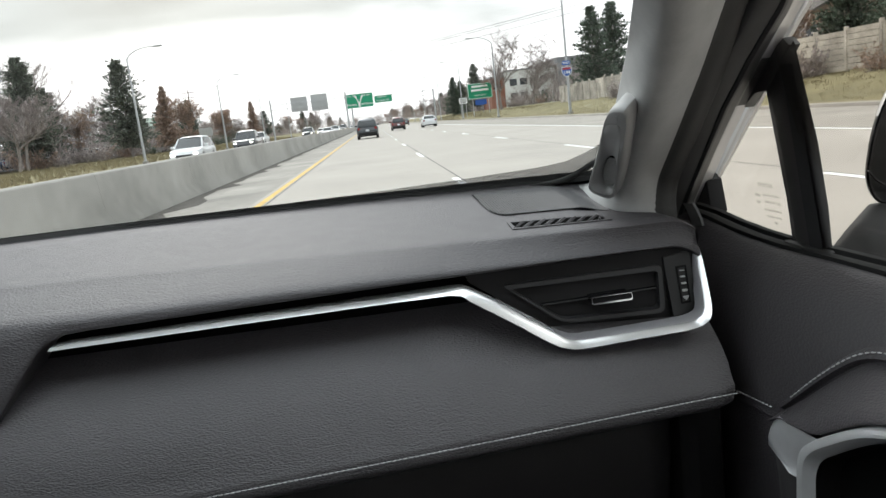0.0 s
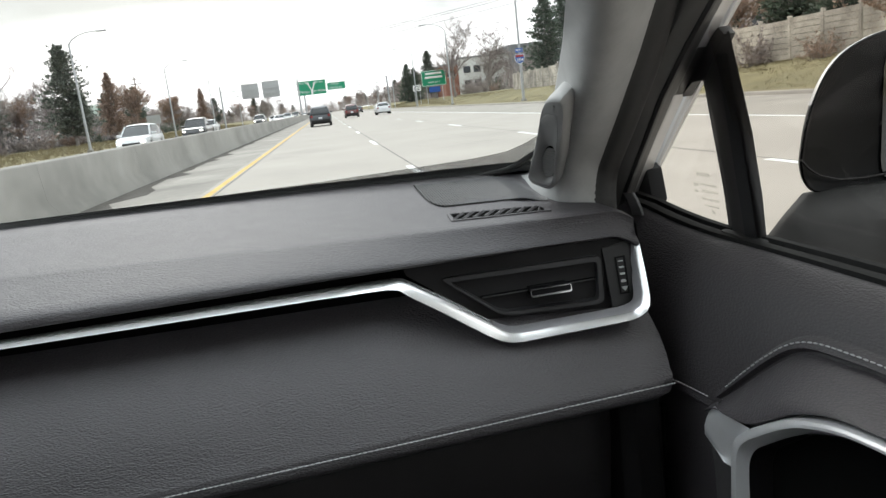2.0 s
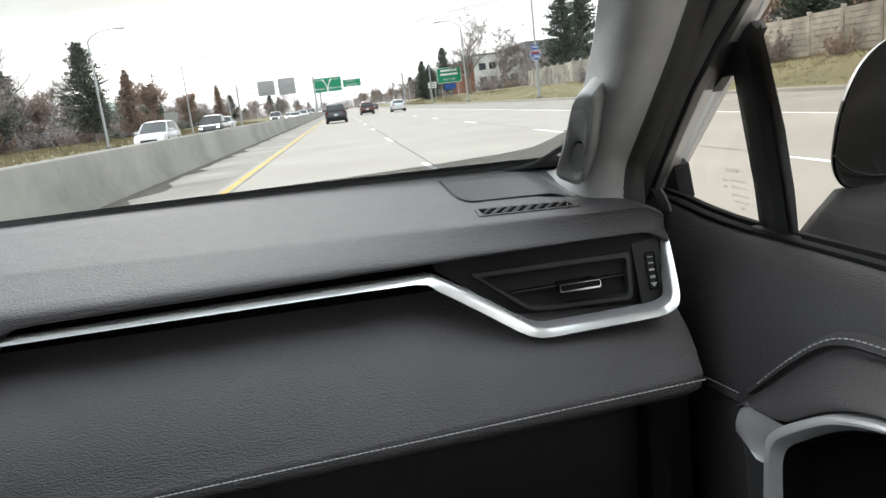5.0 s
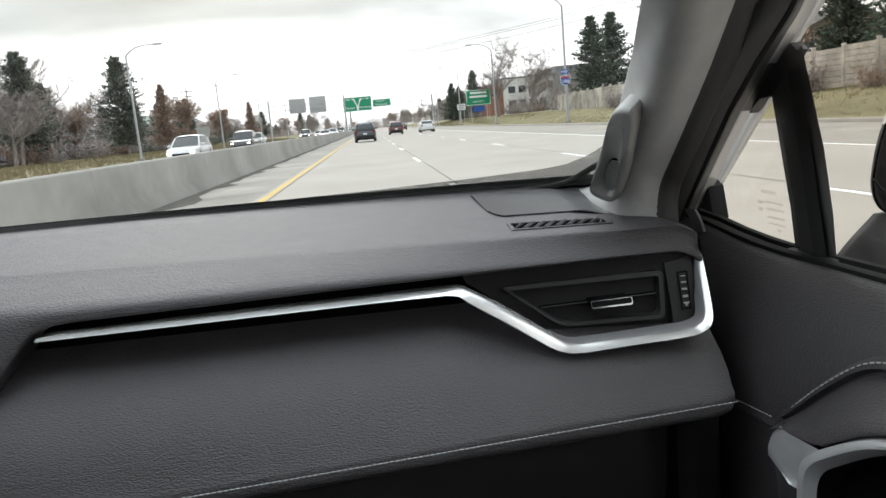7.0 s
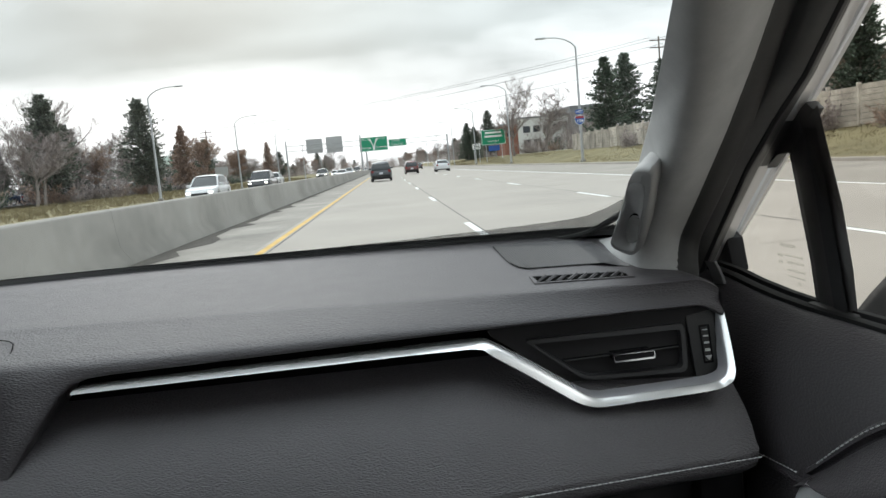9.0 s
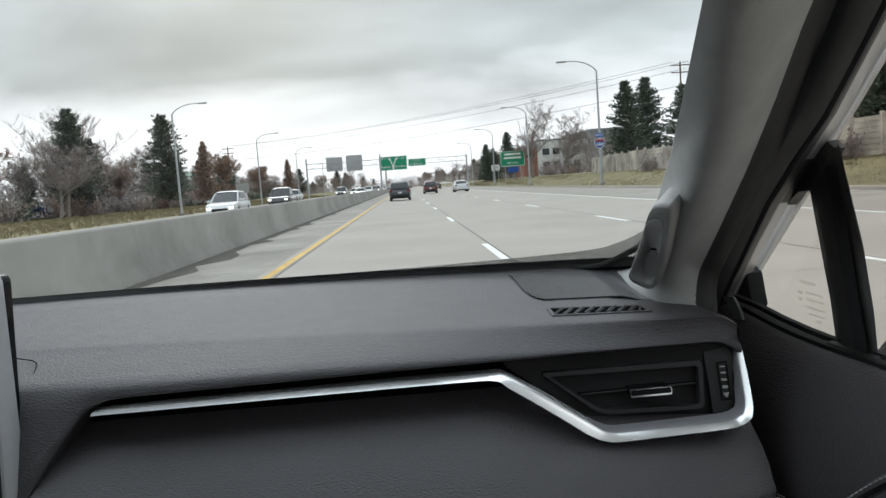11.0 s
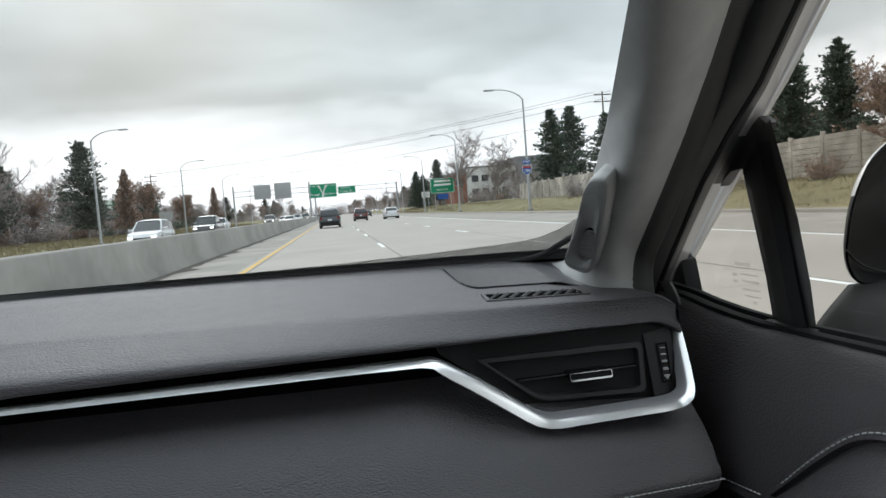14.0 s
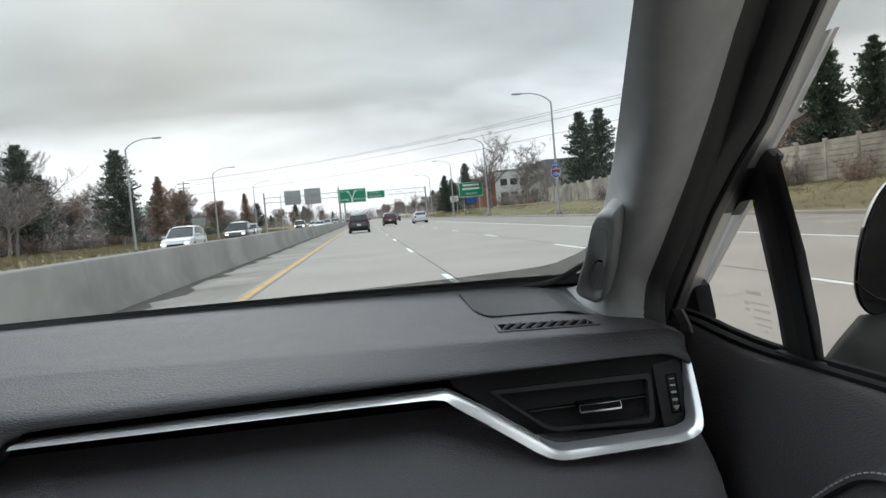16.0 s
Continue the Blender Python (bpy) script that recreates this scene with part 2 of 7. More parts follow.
def sheet(bm, rows, close_u=False, close_v=False):
    """A grid of faces over rows of points."""
    vs = [[bm.verts.new(p) for p in r] for r in rows]
    nr, nc = len(vs), len(vs[0])
    for i in range(nr if close_u else nr - 1):
        for j in range(nc if close_v else nc - 1):
            a, b = vs[i], vs[(i + 1) % nr]
            k = (j + 1) % nc
            try:
                bm.faces.new((a[j], a[k], b[k], b[j]))
            except ValueError:
                pass
    return vs


def box(bm, x0, x1, y0, y1, z0, z1, bevel=0.0, seg=2):
    vs = [bm.verts.new((x, y, z)) for x in (x0, x1) for y in (y0, y1) for z in (z0, z1)]
    fs = [(0, 1, 3, 2), (4, 6, 7, 5), (0, 4, 5, 1), (2, 3, 7, 6), (0, 2, 6, 4), (1, 5, 7, 3)]
    made = [bm.faces.new([vs[i] for i in f]) for f in fs]
    if bevel:
        edges = list({e for f in made for e in f.edges})
        bmesh.ops.bevel(bm, geom=edges, offset=bevel, segments=seg, affect="EDGES", profile=0.5)


def frame_axes(d):
    d = Vector(d).normalized()
    up = Vector((0, 0, 1)) if abs(d.z) < 0.95 else Vector((1, 0, 0))
    a = d.cross(up).normalized()
    return a, a.cross(d).normalized()


def tube(bm, pts, radii, n=8, caps=True):
    """A round bar through points; radii one value or one a point."""
    pts = [Vector(p) for p in pts]
    if not isinstance(radii, (list, tuple)):
        radii = [radii] * len(pts)
    rows = []
    for i, p in enumerate(pts):
        d = pts[min(i + 1, len(pts) - 1)] - pts[max(i - 1, 0)]
        a, b = frame_axes(d)
        rows.append([p + (a * math.cos(t) + b * math.sin(t)) * radii[i] for t in (2 * math.pi * k / n for k in range(n))])
    vs = sheet(bm, rows, close_v=True)
    if caps and n > 2:
        bm.faces.new(vs[0]), bm.faces.new(list(reversed(vs[-1])))


def slab(bm, outline, to3, depth, bevel=0.0):
    """A flat outline in (u, v), thickened by depth along w; to3 maps (u, v, w) to a place."""
    front = [bm.verts.new(to3(u, v, 0.0)) for u, v in outline]
    back = [bm.verts.new(to3(u, v, depth)) for u, v in outline]
    f = [bm.faces.new(front), bm.faces.new(list(reversed(back)))]
    n = len(outline)
    for i in range(n):
        j = (i + 1) % n
        f.append(bm.faces.new((front[j], front[i], back[i], back[j])))
    if bevel:
        bmesh.ops.bevel(bm, geom=list(f[0].edges), offset=bevel, segments=2, affect="EDGES", profile=0.5)


def rounded(pts, r, seg=5):
    """A polygon outline with each corner rounded; r one value or one a corner."""
    out = []
    n = len(pts)
    if not isinstance(r, (list, tuple)):
        r = [r] * n
    for i in range(n):
        p0, p, p1 = Vector(pts[i - 1]), Vector(pts[i]), Vector(pts[(i + 1) % n])
        a, b = (p0 - p), (p1 - p)
        k = min(r[i], a.length * 0.45, b.length * 0.45)
        if k <= 0:
            out.append(tuple(p))
            continue
        s, e = p + a.normalized() * k, p + b.normalized() * k
        for j in range(seg + 1):
            t = j / seg
            out.append(tuple(s * (1 - t) ** 2 + p * 2 * t * (1 - t) + e * t * t))
    return out


def ring(bm, outer, inner, to3, depth):
    """A frame between two outlines of as many points, with the given depth."""
    rows = [[to3(u, v, w) for u, v in o] for o, w in ((outer, depth), (outer, 0.0), (inner, 0.0), (inner, depth))]
    sheet(bm, rows, close_v=True)



def words(text, size, material, parent, place_m, depth=0.012):
    """Raised lettering as a mesh, centred."""
    cu = bpy.data.curves.new("words", "FONT")
    cu.body, cu.size, cu.extrude = text, size, depth
    cu.align_x, cu.align_y = "CENTER", "CENTER"
    tmp = bpy.data.objects.new("words", cu)
    scene.collection.objects.link(tmp)
    me = bpy.data.meshes.new_from_object(tmp.evaluated_get(bpy.context.evaluated_depsgraph_get()))
    bpy.data.objects.remove(tmp)
    me.materials.clear()
    me.materials.append(material)
    ob = new("lettering", me)
    ob.parent = parent
    ob.matrix_basis = place_m
    return ob


# ================================================================ the car's cabin
# ---------------------------------------------------------------- dashboard
DASH_X0, DASH_X1 = -1.12, 0.312
dashboard = thing("dashboard", "black leatherette dashboard with silver trim and grey stitching", "dashboard", (-0.4, 0.8, 0.9))
DASH_AT = (-0.4, 0.8, 0.9)


def dpart(name, bm, material, parent=None, label="", sharp=35.0):
    """A part of the dashboard, given in the place's own metres."""
    ob = part(name, bm, material, parent or dashboard, label, sharp)
    return shifted(ob, DASH_AT)


def base_y(x):
    """Where the windscreen meets the dash."""
    return 0.972 + 0.11 * (1 - ((x + 0.4) / 0.72) ** 2)


def crease_y(x):
    return 0.742 - 0.14 * min(0.25, max(x, -0.45))


def brow_z(x):
    """Lower edge of the padded brow over the trim; it drops beside the centre screen."""
    return curve([(-1.2, 0.86), (-0.44, 0.86), (-0.41, 0.90), (-0.385, 0.955), (-0.361, 0.995), (-0.349, 1.012), (-0.336, 1.03),
                  (-0.325, 1.0395), (-0.31, 1.0440), (-0.29, 1.0455), (0.0, 1.0495), (0.22, 1.0515), (0.285, 1.0510), (0.312, 1.0475)], x)


def end_drop(x):
    """The dash rounds off where it meets the door."""
    t = max(0.0, (x - 0.285) / 0.027)
    return 0.011 * t * t


def smooth(t):
    t = min(1.0, max(0.0, t))
    return t * t * (3 - 2 * t)


def sag(x, y):
    """The pad dips a little round the foot of the pillar."""
    return 0.006 * smooth((x - 0.222) / 0.03) * smooth((y - 0.735) / 0.05)


def pad_z(x, y):
    """Height of the top pad."""
    yc, yb = crease_y(x), base_y(x)
    return lerp(1.0748, 1.098, (y - yc) / (yb - yc)) - end_drop(x) - sag(x, y)


xs = [-1.12, -0.9, -0.7, -0.55, -0.47, -0.44, -0.425, -0.41, -0.398, -0.385, -0.373, -0.361, -0.355, -0.349, -0.342, -0.336, -0.33, -0.325,
      -0.318, -0.31, -0.3, -0.29] + [-0.27 + 0.03 * k for k in range(19)] + [0.285, 0.292, 0.299, 0.305, 0.309, 0.312]
bm = bmesh.new()
rows = []
for x in xs:
    yb, yc, ze, dr = base_y(x), crease_y(x), brow_z(x), end_drop(x)
    prof = [(yb + 0.004, 1.090), (yb, 1.098), (lerp(yb, yc, 0.25), 1.0927), (lerp(yb, yc, 0.4), 1.0890), (lerp(yb, yc, 0.5), 1.0866), (lerp(yb, yc, 0.6), 1.0842), (lerp(yb, yc, 0.7), 1.0818), (lerp(yb, yc, 0.8), 1.0795), (yc + 0.010, 1.0768),
            (yc + 0.003, 1.0757), (yc - 0.002, 1.0742), (lerp(yc, 0.703, 0.25), 1.0705), (lerp(yc, 0.703, 0.55), 1.0655), (lerp(yc, 0.703, 0.85), 1.0600), (0.6985, 1.0552)]
    for t in (0.25, 0.5, 0.75, 1.0):
        prof.append((0.696 - 0.034 * t * min(1, max(0.0, 1.044 - ze) * 11) - 0.0015 * t, lerp(1.0535, ze, t)))
    prof += [(prof[-1][0] + 0.002, ze - 0.002), (prof[-1][0] + 0.012, ze - 0.003), (0.745, ze - 0.001)]
    rows.append([(x, y, z - dr - (sag(x, y) if z > 1.0748 else 0.0)) for y, z in prof])
sheet(bm, rows)
top_pad = dpart("top_pad", bm, M_TOP, label="soft black top pad with fine grain", sharp=75)

# near-black plate behind trim and vent; the recess's shade is its colour
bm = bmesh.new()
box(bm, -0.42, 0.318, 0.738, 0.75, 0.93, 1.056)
dpart("recess_shade", bm, M_HOLLOW_SHADE)

# silver strip: runs level, dips round the vent and turns up at the end
M_LIP = mat("dull_silver_lip", (0.42, 0.415, 0.44), 0.32, metal=0.5, var=0.03, scale=30, rvar=0.0)
TRIM = [(-0.3235, 1.0318, 0.0014), (-0.31, 1.0322, 0.0020), (-0.15, 1.0333, 0.0029), (0.0, 1.0340, 0.0034), (0.055, 1.0343, 0.0037), (0.0665, 1.0343, 0.0041),
        (0.0708, 1.0330, 0.0046), (0.078, 1.0287, 0.0052), (0.110, 1.0087, 0.0058), (0.150, 0.9822, 0.0060), (0.159, 0.9765, 0.0061), (0.168, 0.9730, 0.0060), (0.178, 0.9720, 0.0058),
        (0.20, 0.9731, 0.0056), (0.25, 0.9760, 0.0054), (0.278, 0.9777, 0.0052), (0.2885, 0.9793, 0.0051), (0.2960, 0.9830, 0.0049), (0.3008, 0.9890, 0.0046),
        (0.3034, 0.998, 0.0043), (0.3068, 1.02, 0.0041), (0.3092, 1.040, 0.0040), (0.3096, 1.0445, 0.0036)]
# the end's corner is cut round twice
for _ in range(2):
    tail = TRIM[14:]
    TRIM[14:] = [tail[0]] + [tuple(lerp(p, q, k) for p, q in zip(a, b)) for a, b in zip(tail, tail[1:]) for k in (0.25, 0.75)] + [tail[-1]]


def trim_y(x, z):
    return curve([(-0.33, 0.688), (0.05, 0.694), (0.10, 0.684), (0.17, 0.669), (0.29, 0.660), (0.31, 0.657)], x) + max(0.0, (z - 0.985)) * (0.75 if x > 0.29 else 0.0)


bm = bmesh.new()
rows = []
for i, (x, z, w) in enumerate(TRIM):
    w *= 0.66 if i < 5 else 0.74 if i < 9 else (0.82 if x < 0.29 else 0.84)
    low = 1 + curve([(0.05, 0.0), (0.078, 0.75), (0.15, 0.6), (0.172, 0.1), (0.2, 0.0)], x)
    a, b = TRIM[max(0, i - 1)], TRIM[min(len(TRIM) - 1, i + 1)]
    d = Vector((b[0] - a[0], b[1] - a[1])).normalized()
    nx, nz = -d.y, d.x
    y = trim_y(x, z)
    high = curve([(0.12, 1.0), (0.17, 0.62)], x)
    rows.append([(x + nx * w * s * (low if s < 0 else high), y + dy, z + nz * w * s * (low if s < 0 else high)) for s, dy in ((1.0, 0.022), (1.0, 0.0060), (0.95, 0.0045), (0.86, 0.0034), (0.3, 0.0011), (-0.3, -0.0011), (-0.84, -0.0032), (-0.96, -0.0024), (-1.0, 0.001), (-1.0, 0.022))])
sheet(bm, rows)
dpart("trim_strip", bm, M_SILVER, label="satin silver trim strip", sharp=60)

# darker inner lip of the strip along the dip
bm = bmesh.new()
rows = []
for i, (x, z, w) in enumerate(TRIM):
    if i < 9:
        continue
    a, b = TRIM[i - 1], TRIM[min(len(TRIM) - 1, i + 1)]
    d = Vector((b[0] - a[0], b[1] - a[1])).normalized()
    w *= 0.82 * curve([(0.12, 1.0), (0.17, 0.62)], x)
    y = trim_y(x, z)
    k = min(1.0, (i - 8) / 3)
    rows.append([(x - d.y * w * s_, y + dy, z + d.x * w * s_) for s_, dy in ((1.0 - 0.08 * k, 0.0050), (1.0 - 0.05 * k, 0.0034), (1.0 + 0.06 * k, 0.0044), (1.0 + 0.20 * k, 0.0056), (1.0 + 0.42 * k, 0.0080), (1.0 + 0.44 * k, 0.022))])
sheet(bm, rows)
dpart("trim_lip", bm, M_LIP, label="dull silver inner lip of the trim", sharp=60)

# black vent bezel inside the dip of the strip
bm = bmesh.new()
out = [(0.072, 1.0505), (0.078, 1.0365), (0.166, 0.973), (0.300, 0.9785), (0.3065, 0.988), (0.306, 1.0465), (0.28, 1.0505)]
slab(bm, out, lambda u, v, w: (u, 0.7085 - (u - 0.08) * 0.05 + (v - 1.0) * 0.15 + w, v), 0.02)
dpart("vent_bezel", bm, M_LOWER, label="matt black vent surround")
vent = dpart("air_vent", bmesh.new(), M_PLASTIC, label="black air vent with chrome tab")
vent_o = rounded([(0.110, 1.0305), (0.2715, 1.0325), (0.2685, 0.9865), (0.1655, 0.9875)], [0.006, 0.006, 0.008, 0.012])
vent_i = rounded([(0.118, 1.0265), (0.2670, 1.0275), (0.2640, 0.9905), (0.1665, 0.9910)], [0.004, 0.004, 0.006, 0.010])


def vy(u, v, w):
    return (u, 0.6985 - (u - 0.1) * 0.055 + (v - 1.0) * 0.25 + w, v)


bm = bmesh.new()
ring(bm, vent_o, vent_i, vy, 0.012)
dpart("frame", bm, M_FRAME, vent, "dull grey-black vent frame")
# near-black back plate carries the shade of the vent's depth
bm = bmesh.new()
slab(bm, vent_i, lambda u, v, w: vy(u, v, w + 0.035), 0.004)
dpart("duct_shade", bm, M_HOLLOW_SHADE, vent)
for k, (z0, x0) in enumerate(((1.0195, 0.130), (1.0075, 0.147), (0.9975, 0.160))):
    bm = bmesh.new()
    pts = [(x0, z0 - 0.002), (0.266, z0 + 0.0015), (0.266, z0 + 0.0032), (x0, z0 - 0.0002)]
    slab(bm, pts, lambda u, v, w: vy(u, v + w * 0.2, w + (0.006 if k == 1 else 0.012)), 0.022)
    dpart("slat", bm, M_GLOSS, vent)
# lighter grey bead imitates the light caught along the middle slat's edge
bm = bmesh.new()
tube(bm, [vy(0.149, 1.0062, 0.0052), vy(0.194, 1.0075, 0.0052), vy(0.236, 1.0088, 0.0052), vy(0.265, 1.0098, 0.0052)], 0.00075, 6)
dpart("slat_edge_light", bm, M_FRAME, vent, "grey bead painted as the light along the slat's front edge")
# vanes share the near-black, so the shade inside the vent is painted on
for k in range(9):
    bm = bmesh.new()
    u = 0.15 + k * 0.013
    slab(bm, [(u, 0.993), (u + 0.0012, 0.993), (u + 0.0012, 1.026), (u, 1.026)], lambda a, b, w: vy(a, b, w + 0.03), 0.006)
    dpart("vane", bm, M_HOLLOW_SHADE, vent)
bm = bmesh.new()
slab(bm, rounded([(0.1945, 1.0112), (0.2345, 1.0122), (0.2345, 1.0052), (0.1945, 1.0042)], 0.002, 3), lambda u, v, w: vy(u, v, w - 0.009), 0.022)
tab = dpart("tab", bm, M_GLOSS, vent)
bm = bmesh.new()
ring(bm, rounded([(0.1943, 1.0114), (0.2348, 1.0124), (0.2348, 1.0050), (0.1943, 1.0040)], 0.002, 3),
     rounded([(0.1949, 1.0110), (0.2342, 1.0120), (0.2342, 1.0066), (0.1949, 1.0056)], 0.0015, 3), lambda u, v, w: vy(u, v, w - 0.0100), 0.004)
dpart("tab_rim", bm, M_CHROME, vent, "chrome rim of the vent tab")
# thumb wheel beside the vent
bm = bmesh.new()
slab(bm, [(0.2755, 1.0385), (0.3025, 1.0425), (0.3030, 0.990), (0.2960, 0.9815), (0.2775, 0.9800)], lambda u, v, w: vy(u, v, w + 0.0045), 0.01)
wheel_panel = dpart("wheel_panel", bm, M_PLASTIC, vent)
bm = bmesh.new()
ring(bm, [(0.2865, 1.0285), (0.2968, 1.0290), (0.2962, 0.9925), (0.2868, 0.9920)], [(0.2878, 1.0272), (0.2956, 1.0277), (0.2951, 0.9938), (0.2880, 0.9933)], lambda u, v, w: vy(u, v, w + 0.0025), 0.004)
dpart("wheel_frame", bm, M_GLOSS, vent)
bm = bmesh.new()
rws = []
for k in range(19):
    a = radians(-62 + 124 * k / 18)
    r = 0.0195 + (0.0007 if k % 2 else 0)
    z = 1.0105 + r * math.sin(a)
    rws.append([vy(0.2880, z, 0.0235 - r * math.cos(a)), vy(0.2950, z, 0.0235 - r * math.cos(a))])
sheet(bm, rws)
dpart("thumbwheel", bm, M_RUBBER, vent, "ribbed black thumb wheel")
for k, z in enumerate((1.0245, 1.0185, 1.0120, 1.0050)):
    bm = bmesh.new()
    h = 0.0004 + 0.00026 * k
    slab(bm, rounded([(0.2890, z + h), (0.2940, z + h), (0.2940, z - h), (0.2890, z - h)], 0.0006, 2), lambda u, v, w: vy(u, v, w + 0.0015), 0.0012)
    dpart("mark", bm, M_PRINT, vent, "white print mark")
bm = bmesh.new()
slab(bm, [(0.2885, 0.9992), (0.2948, 0.9995), (0.2916, 0.9952)], lambda u, v, w: vy(u, v, w + 0.0015), 0.0012)
dpart("mark", bm, M_PRINT, vent, "white print mark")

# lower padded fascia with its seam


def pad_end(z):
    """The pad's end beside the door, wider above the seam."""
    return curve([(0.88, 0.301), (0.905, 0.303), (0.916, 0.3065), (0.945, 0.315), (0.984, 0.314), (1.02, 0.31)], z)


def stitch_z(x):
    return 0.9045 + 0.05 * x - 0.03 * max(0.0, -x - 0.3)


bm = bmesh.new()
rows = []
for k in range(60):
    x = lerp(-0.46, 0.306, k / 59)
    zs = stitch_z(x)
    up = curve([(-0.5, 0.0), (0.05, 0.0), (0.11, 1.0), (0.4, 1.0)], x)
    prof = [(0.742, 1.014), (0.736, 1.009), (lerp(0.722, 0.704, up), lerp(1.001, 0.985, up)), (lerp(0.702, 0.693, up), lerp(0.991, 0.976, up)), (lerp(0.680, 0.679, up), lerp(0.977, 0.966, up)), (lerp(0.659, 0.661, up), lerp(0.959, 0.953, up)), (0.643, 0.939),
            (0.631, lerp(zs, 0.939, 0.5)), (0.6240, zs + 0.006), (0.6205, zs + 0.0012), (0.6212, zs), (0.6203, zs - 0.0012), (0.6195, zs - 0.006), (0.6205, zs - 0.0105), (0.626, zs - 0.0145), (0.64, zs - 0.016)]
    r = max(0.0, (x - 0.296) / 0.010)
    rows.append([(x + (pad_end(z) - 0.306) * max(0.0, (x - 0.2) / 0.106), y + 0.006 * r * r, z) for y, z in prof])
sheet(bm, rows)
lower_pad = dpart("lower_pad", bm, M_LEATHER, label="padded black leatherette fascia with seam", sharp=70)


def thread(name, pts, parent, at, length=0.0046, gap=0.0020, r=0.00072):
    """A row of short stitches along a path, joined in one mesh."""
    b = bmesh.new()
    pts = [Vector(p) for p in pts]
    ends = [0.0]
    for a, c in zip(pts, pts[1:]):
        ends.append(ends[-1] + (c - a).length)

    def along(d):
        k = 0
        while k < len(pts) - 2 and d > ends[k + 1]:
            k += 1
        return pts[k].lerp(pts[k + 1], (d - ends[k]) / (ends[k + 1] - ends[k]))

    s = 0.0
    out = Vector((-0.25, -0.9, 0.35)) * 0.0006
    while s + length < ends[-1]:
        p, q = along(s), along(s + length)
        tube(b, [p, p.lerp(q, 0.3) + out, p.lerp(q, 0.7) + out, q], [r * 0.7, r, r, r * 0.7], 5)
        s += length + gap
    ob = shifted(part(name, b, M_THREAD, parent, "pale grey sewing thread"), at)
    return tagged(ob, kind="stuff")


thread("stitching", [(x, 0.6195, stitch_z(x) + 0.0006) for x in (-0.44, -0.2, 0.0, 0.15, 0.31)], lower_pad, DASH_AT, 0.0044, 0.0008, 0.00062)

# glove box under the pad
bm = bmesh.new()
rows = []
for k in range(40):
    x = lerp(-0.46, 0.262, k / 39)
    zs = stitch_z(x) - 0.019
    e = max(0.0, (x - 0.225) / 0.037)
    rows.append([(x, y + 0.03 * e * e, z) for y, z in ((0.665, zs), (0.650, zs - 0.004), (0.646, zs - 0.012), (0.650, zs - 0.06), (0.662, zs - 0.13), (0.685, 0.62), (0.72, 0.55))])
sheet(bm, rows)
dpart("glove_box", bm, mat("glove_box_plastic", (0.030, 0.0275, 0.029), 0.55, var=0.12, scale=14, bump=0.3, bump_scale=700, dist=0.0004, spec=0.35), label="dark hard plastic glove box lid")
bm = bmesh.new()
rows = []
for k in range(8):
    z = lerp(0.905, 0.5, k / 7)
    rows.append([(0.262, 0.70, z), (0.270, 0.672, z), (0.285, 0.664, z), (0.310, 0.668, z), (0.322, 0.69, z), (0.324, 0.80, z)])
sheet(bm, rows)
dpart("end_panel", bm, M_LOWER, label="dark plastic end of the dashboard")
bm = bmesh.new()
box(bm, -1.12, 0.33, 0.70, 1.1, 0.45, 0.86)
box(bm, -1.12, 0.318, 0.755, 1.0, 0.85, 1.06)
dpart("carcass", bm, M_HOLLOW_SHADE)
bm = bmesh.new()
rows = []
for z in (1.058, 1.05, 1.03, 1.0, 0.96, 0.92, 0.88):
    rows.append([(0.3125, 0.70, z), (0.318, 0.72, z), (0.320, 0.78, z), (0.322, 0.86, z)])
sheet(bm, rows)
dpart("end_cap", bm, M_LOWER)

# defroster grille on the top: a shallow tray with leaning slats, its depth painted as near-black shade
defroster = dpart("defroster_grille", bmesh.new(), M_PLASTIC, label="black slatted side defroster grille")


def dfy(u, v, w):
    """u along the grille, v across it, w up."""
    x, y = 0.1385 + u * 0.094 + v * (0.001 - 0.002 * u), lerp(0.7535, 0.7375, u) + v * lerp(0.029, 0.0235, u)
    return (x, y, pad_z(x, y) + w)


bm = bmesh.new()
ring(bm, rounded([(-0.05, -0.10), (1.04, -0.10), (1.07, 0.55), (1.01, 1.12), (-0.05, 1.14)], [0.03, 0.06, 0.1, 0.08, 0.03], 4),
     rounded([(0.0, 0.02), (0.98, 0.02), (1.0, 0.5), (0.98, 0.98), (-0.02, 0.98)], [0.02, 0.03, 0.05, 0.04, 0.02], 4), lambda u, v, w: dfy(u, v, 0.0022 - w), 0.006)
dpart("frame", bm, M_TOP, defroster)
bm = bmesh.new()
sheet(bm, [[dfy(u, v, 0.0014) for u in (-0.02, 0.5, 1.0)] for v in (0.0, 1.0)])
dpart("duct_shade", bm, M_HOLLOW_SHADE, defroster)
for k in range(9):
    bm = bmesh.new()
    u = -0.045 + 0.118 * k
    rows = [[dfy(max(-0.02, min(1.0, u + a + s * 0.016)), v, h) for v, a in ((0.02, 0.0), (0.98, 0.16))] for s, h in ((0.0, 0.0012), (0.2, 0.0032), (1.0, 0.0034), (2.1, 0.0014))]
    sheet(bm, rows)
    dpart("slat", bm, M_TOP, defroster)

# raised moulding of an airbag notice, too worn to read
bm = bmesh.new()
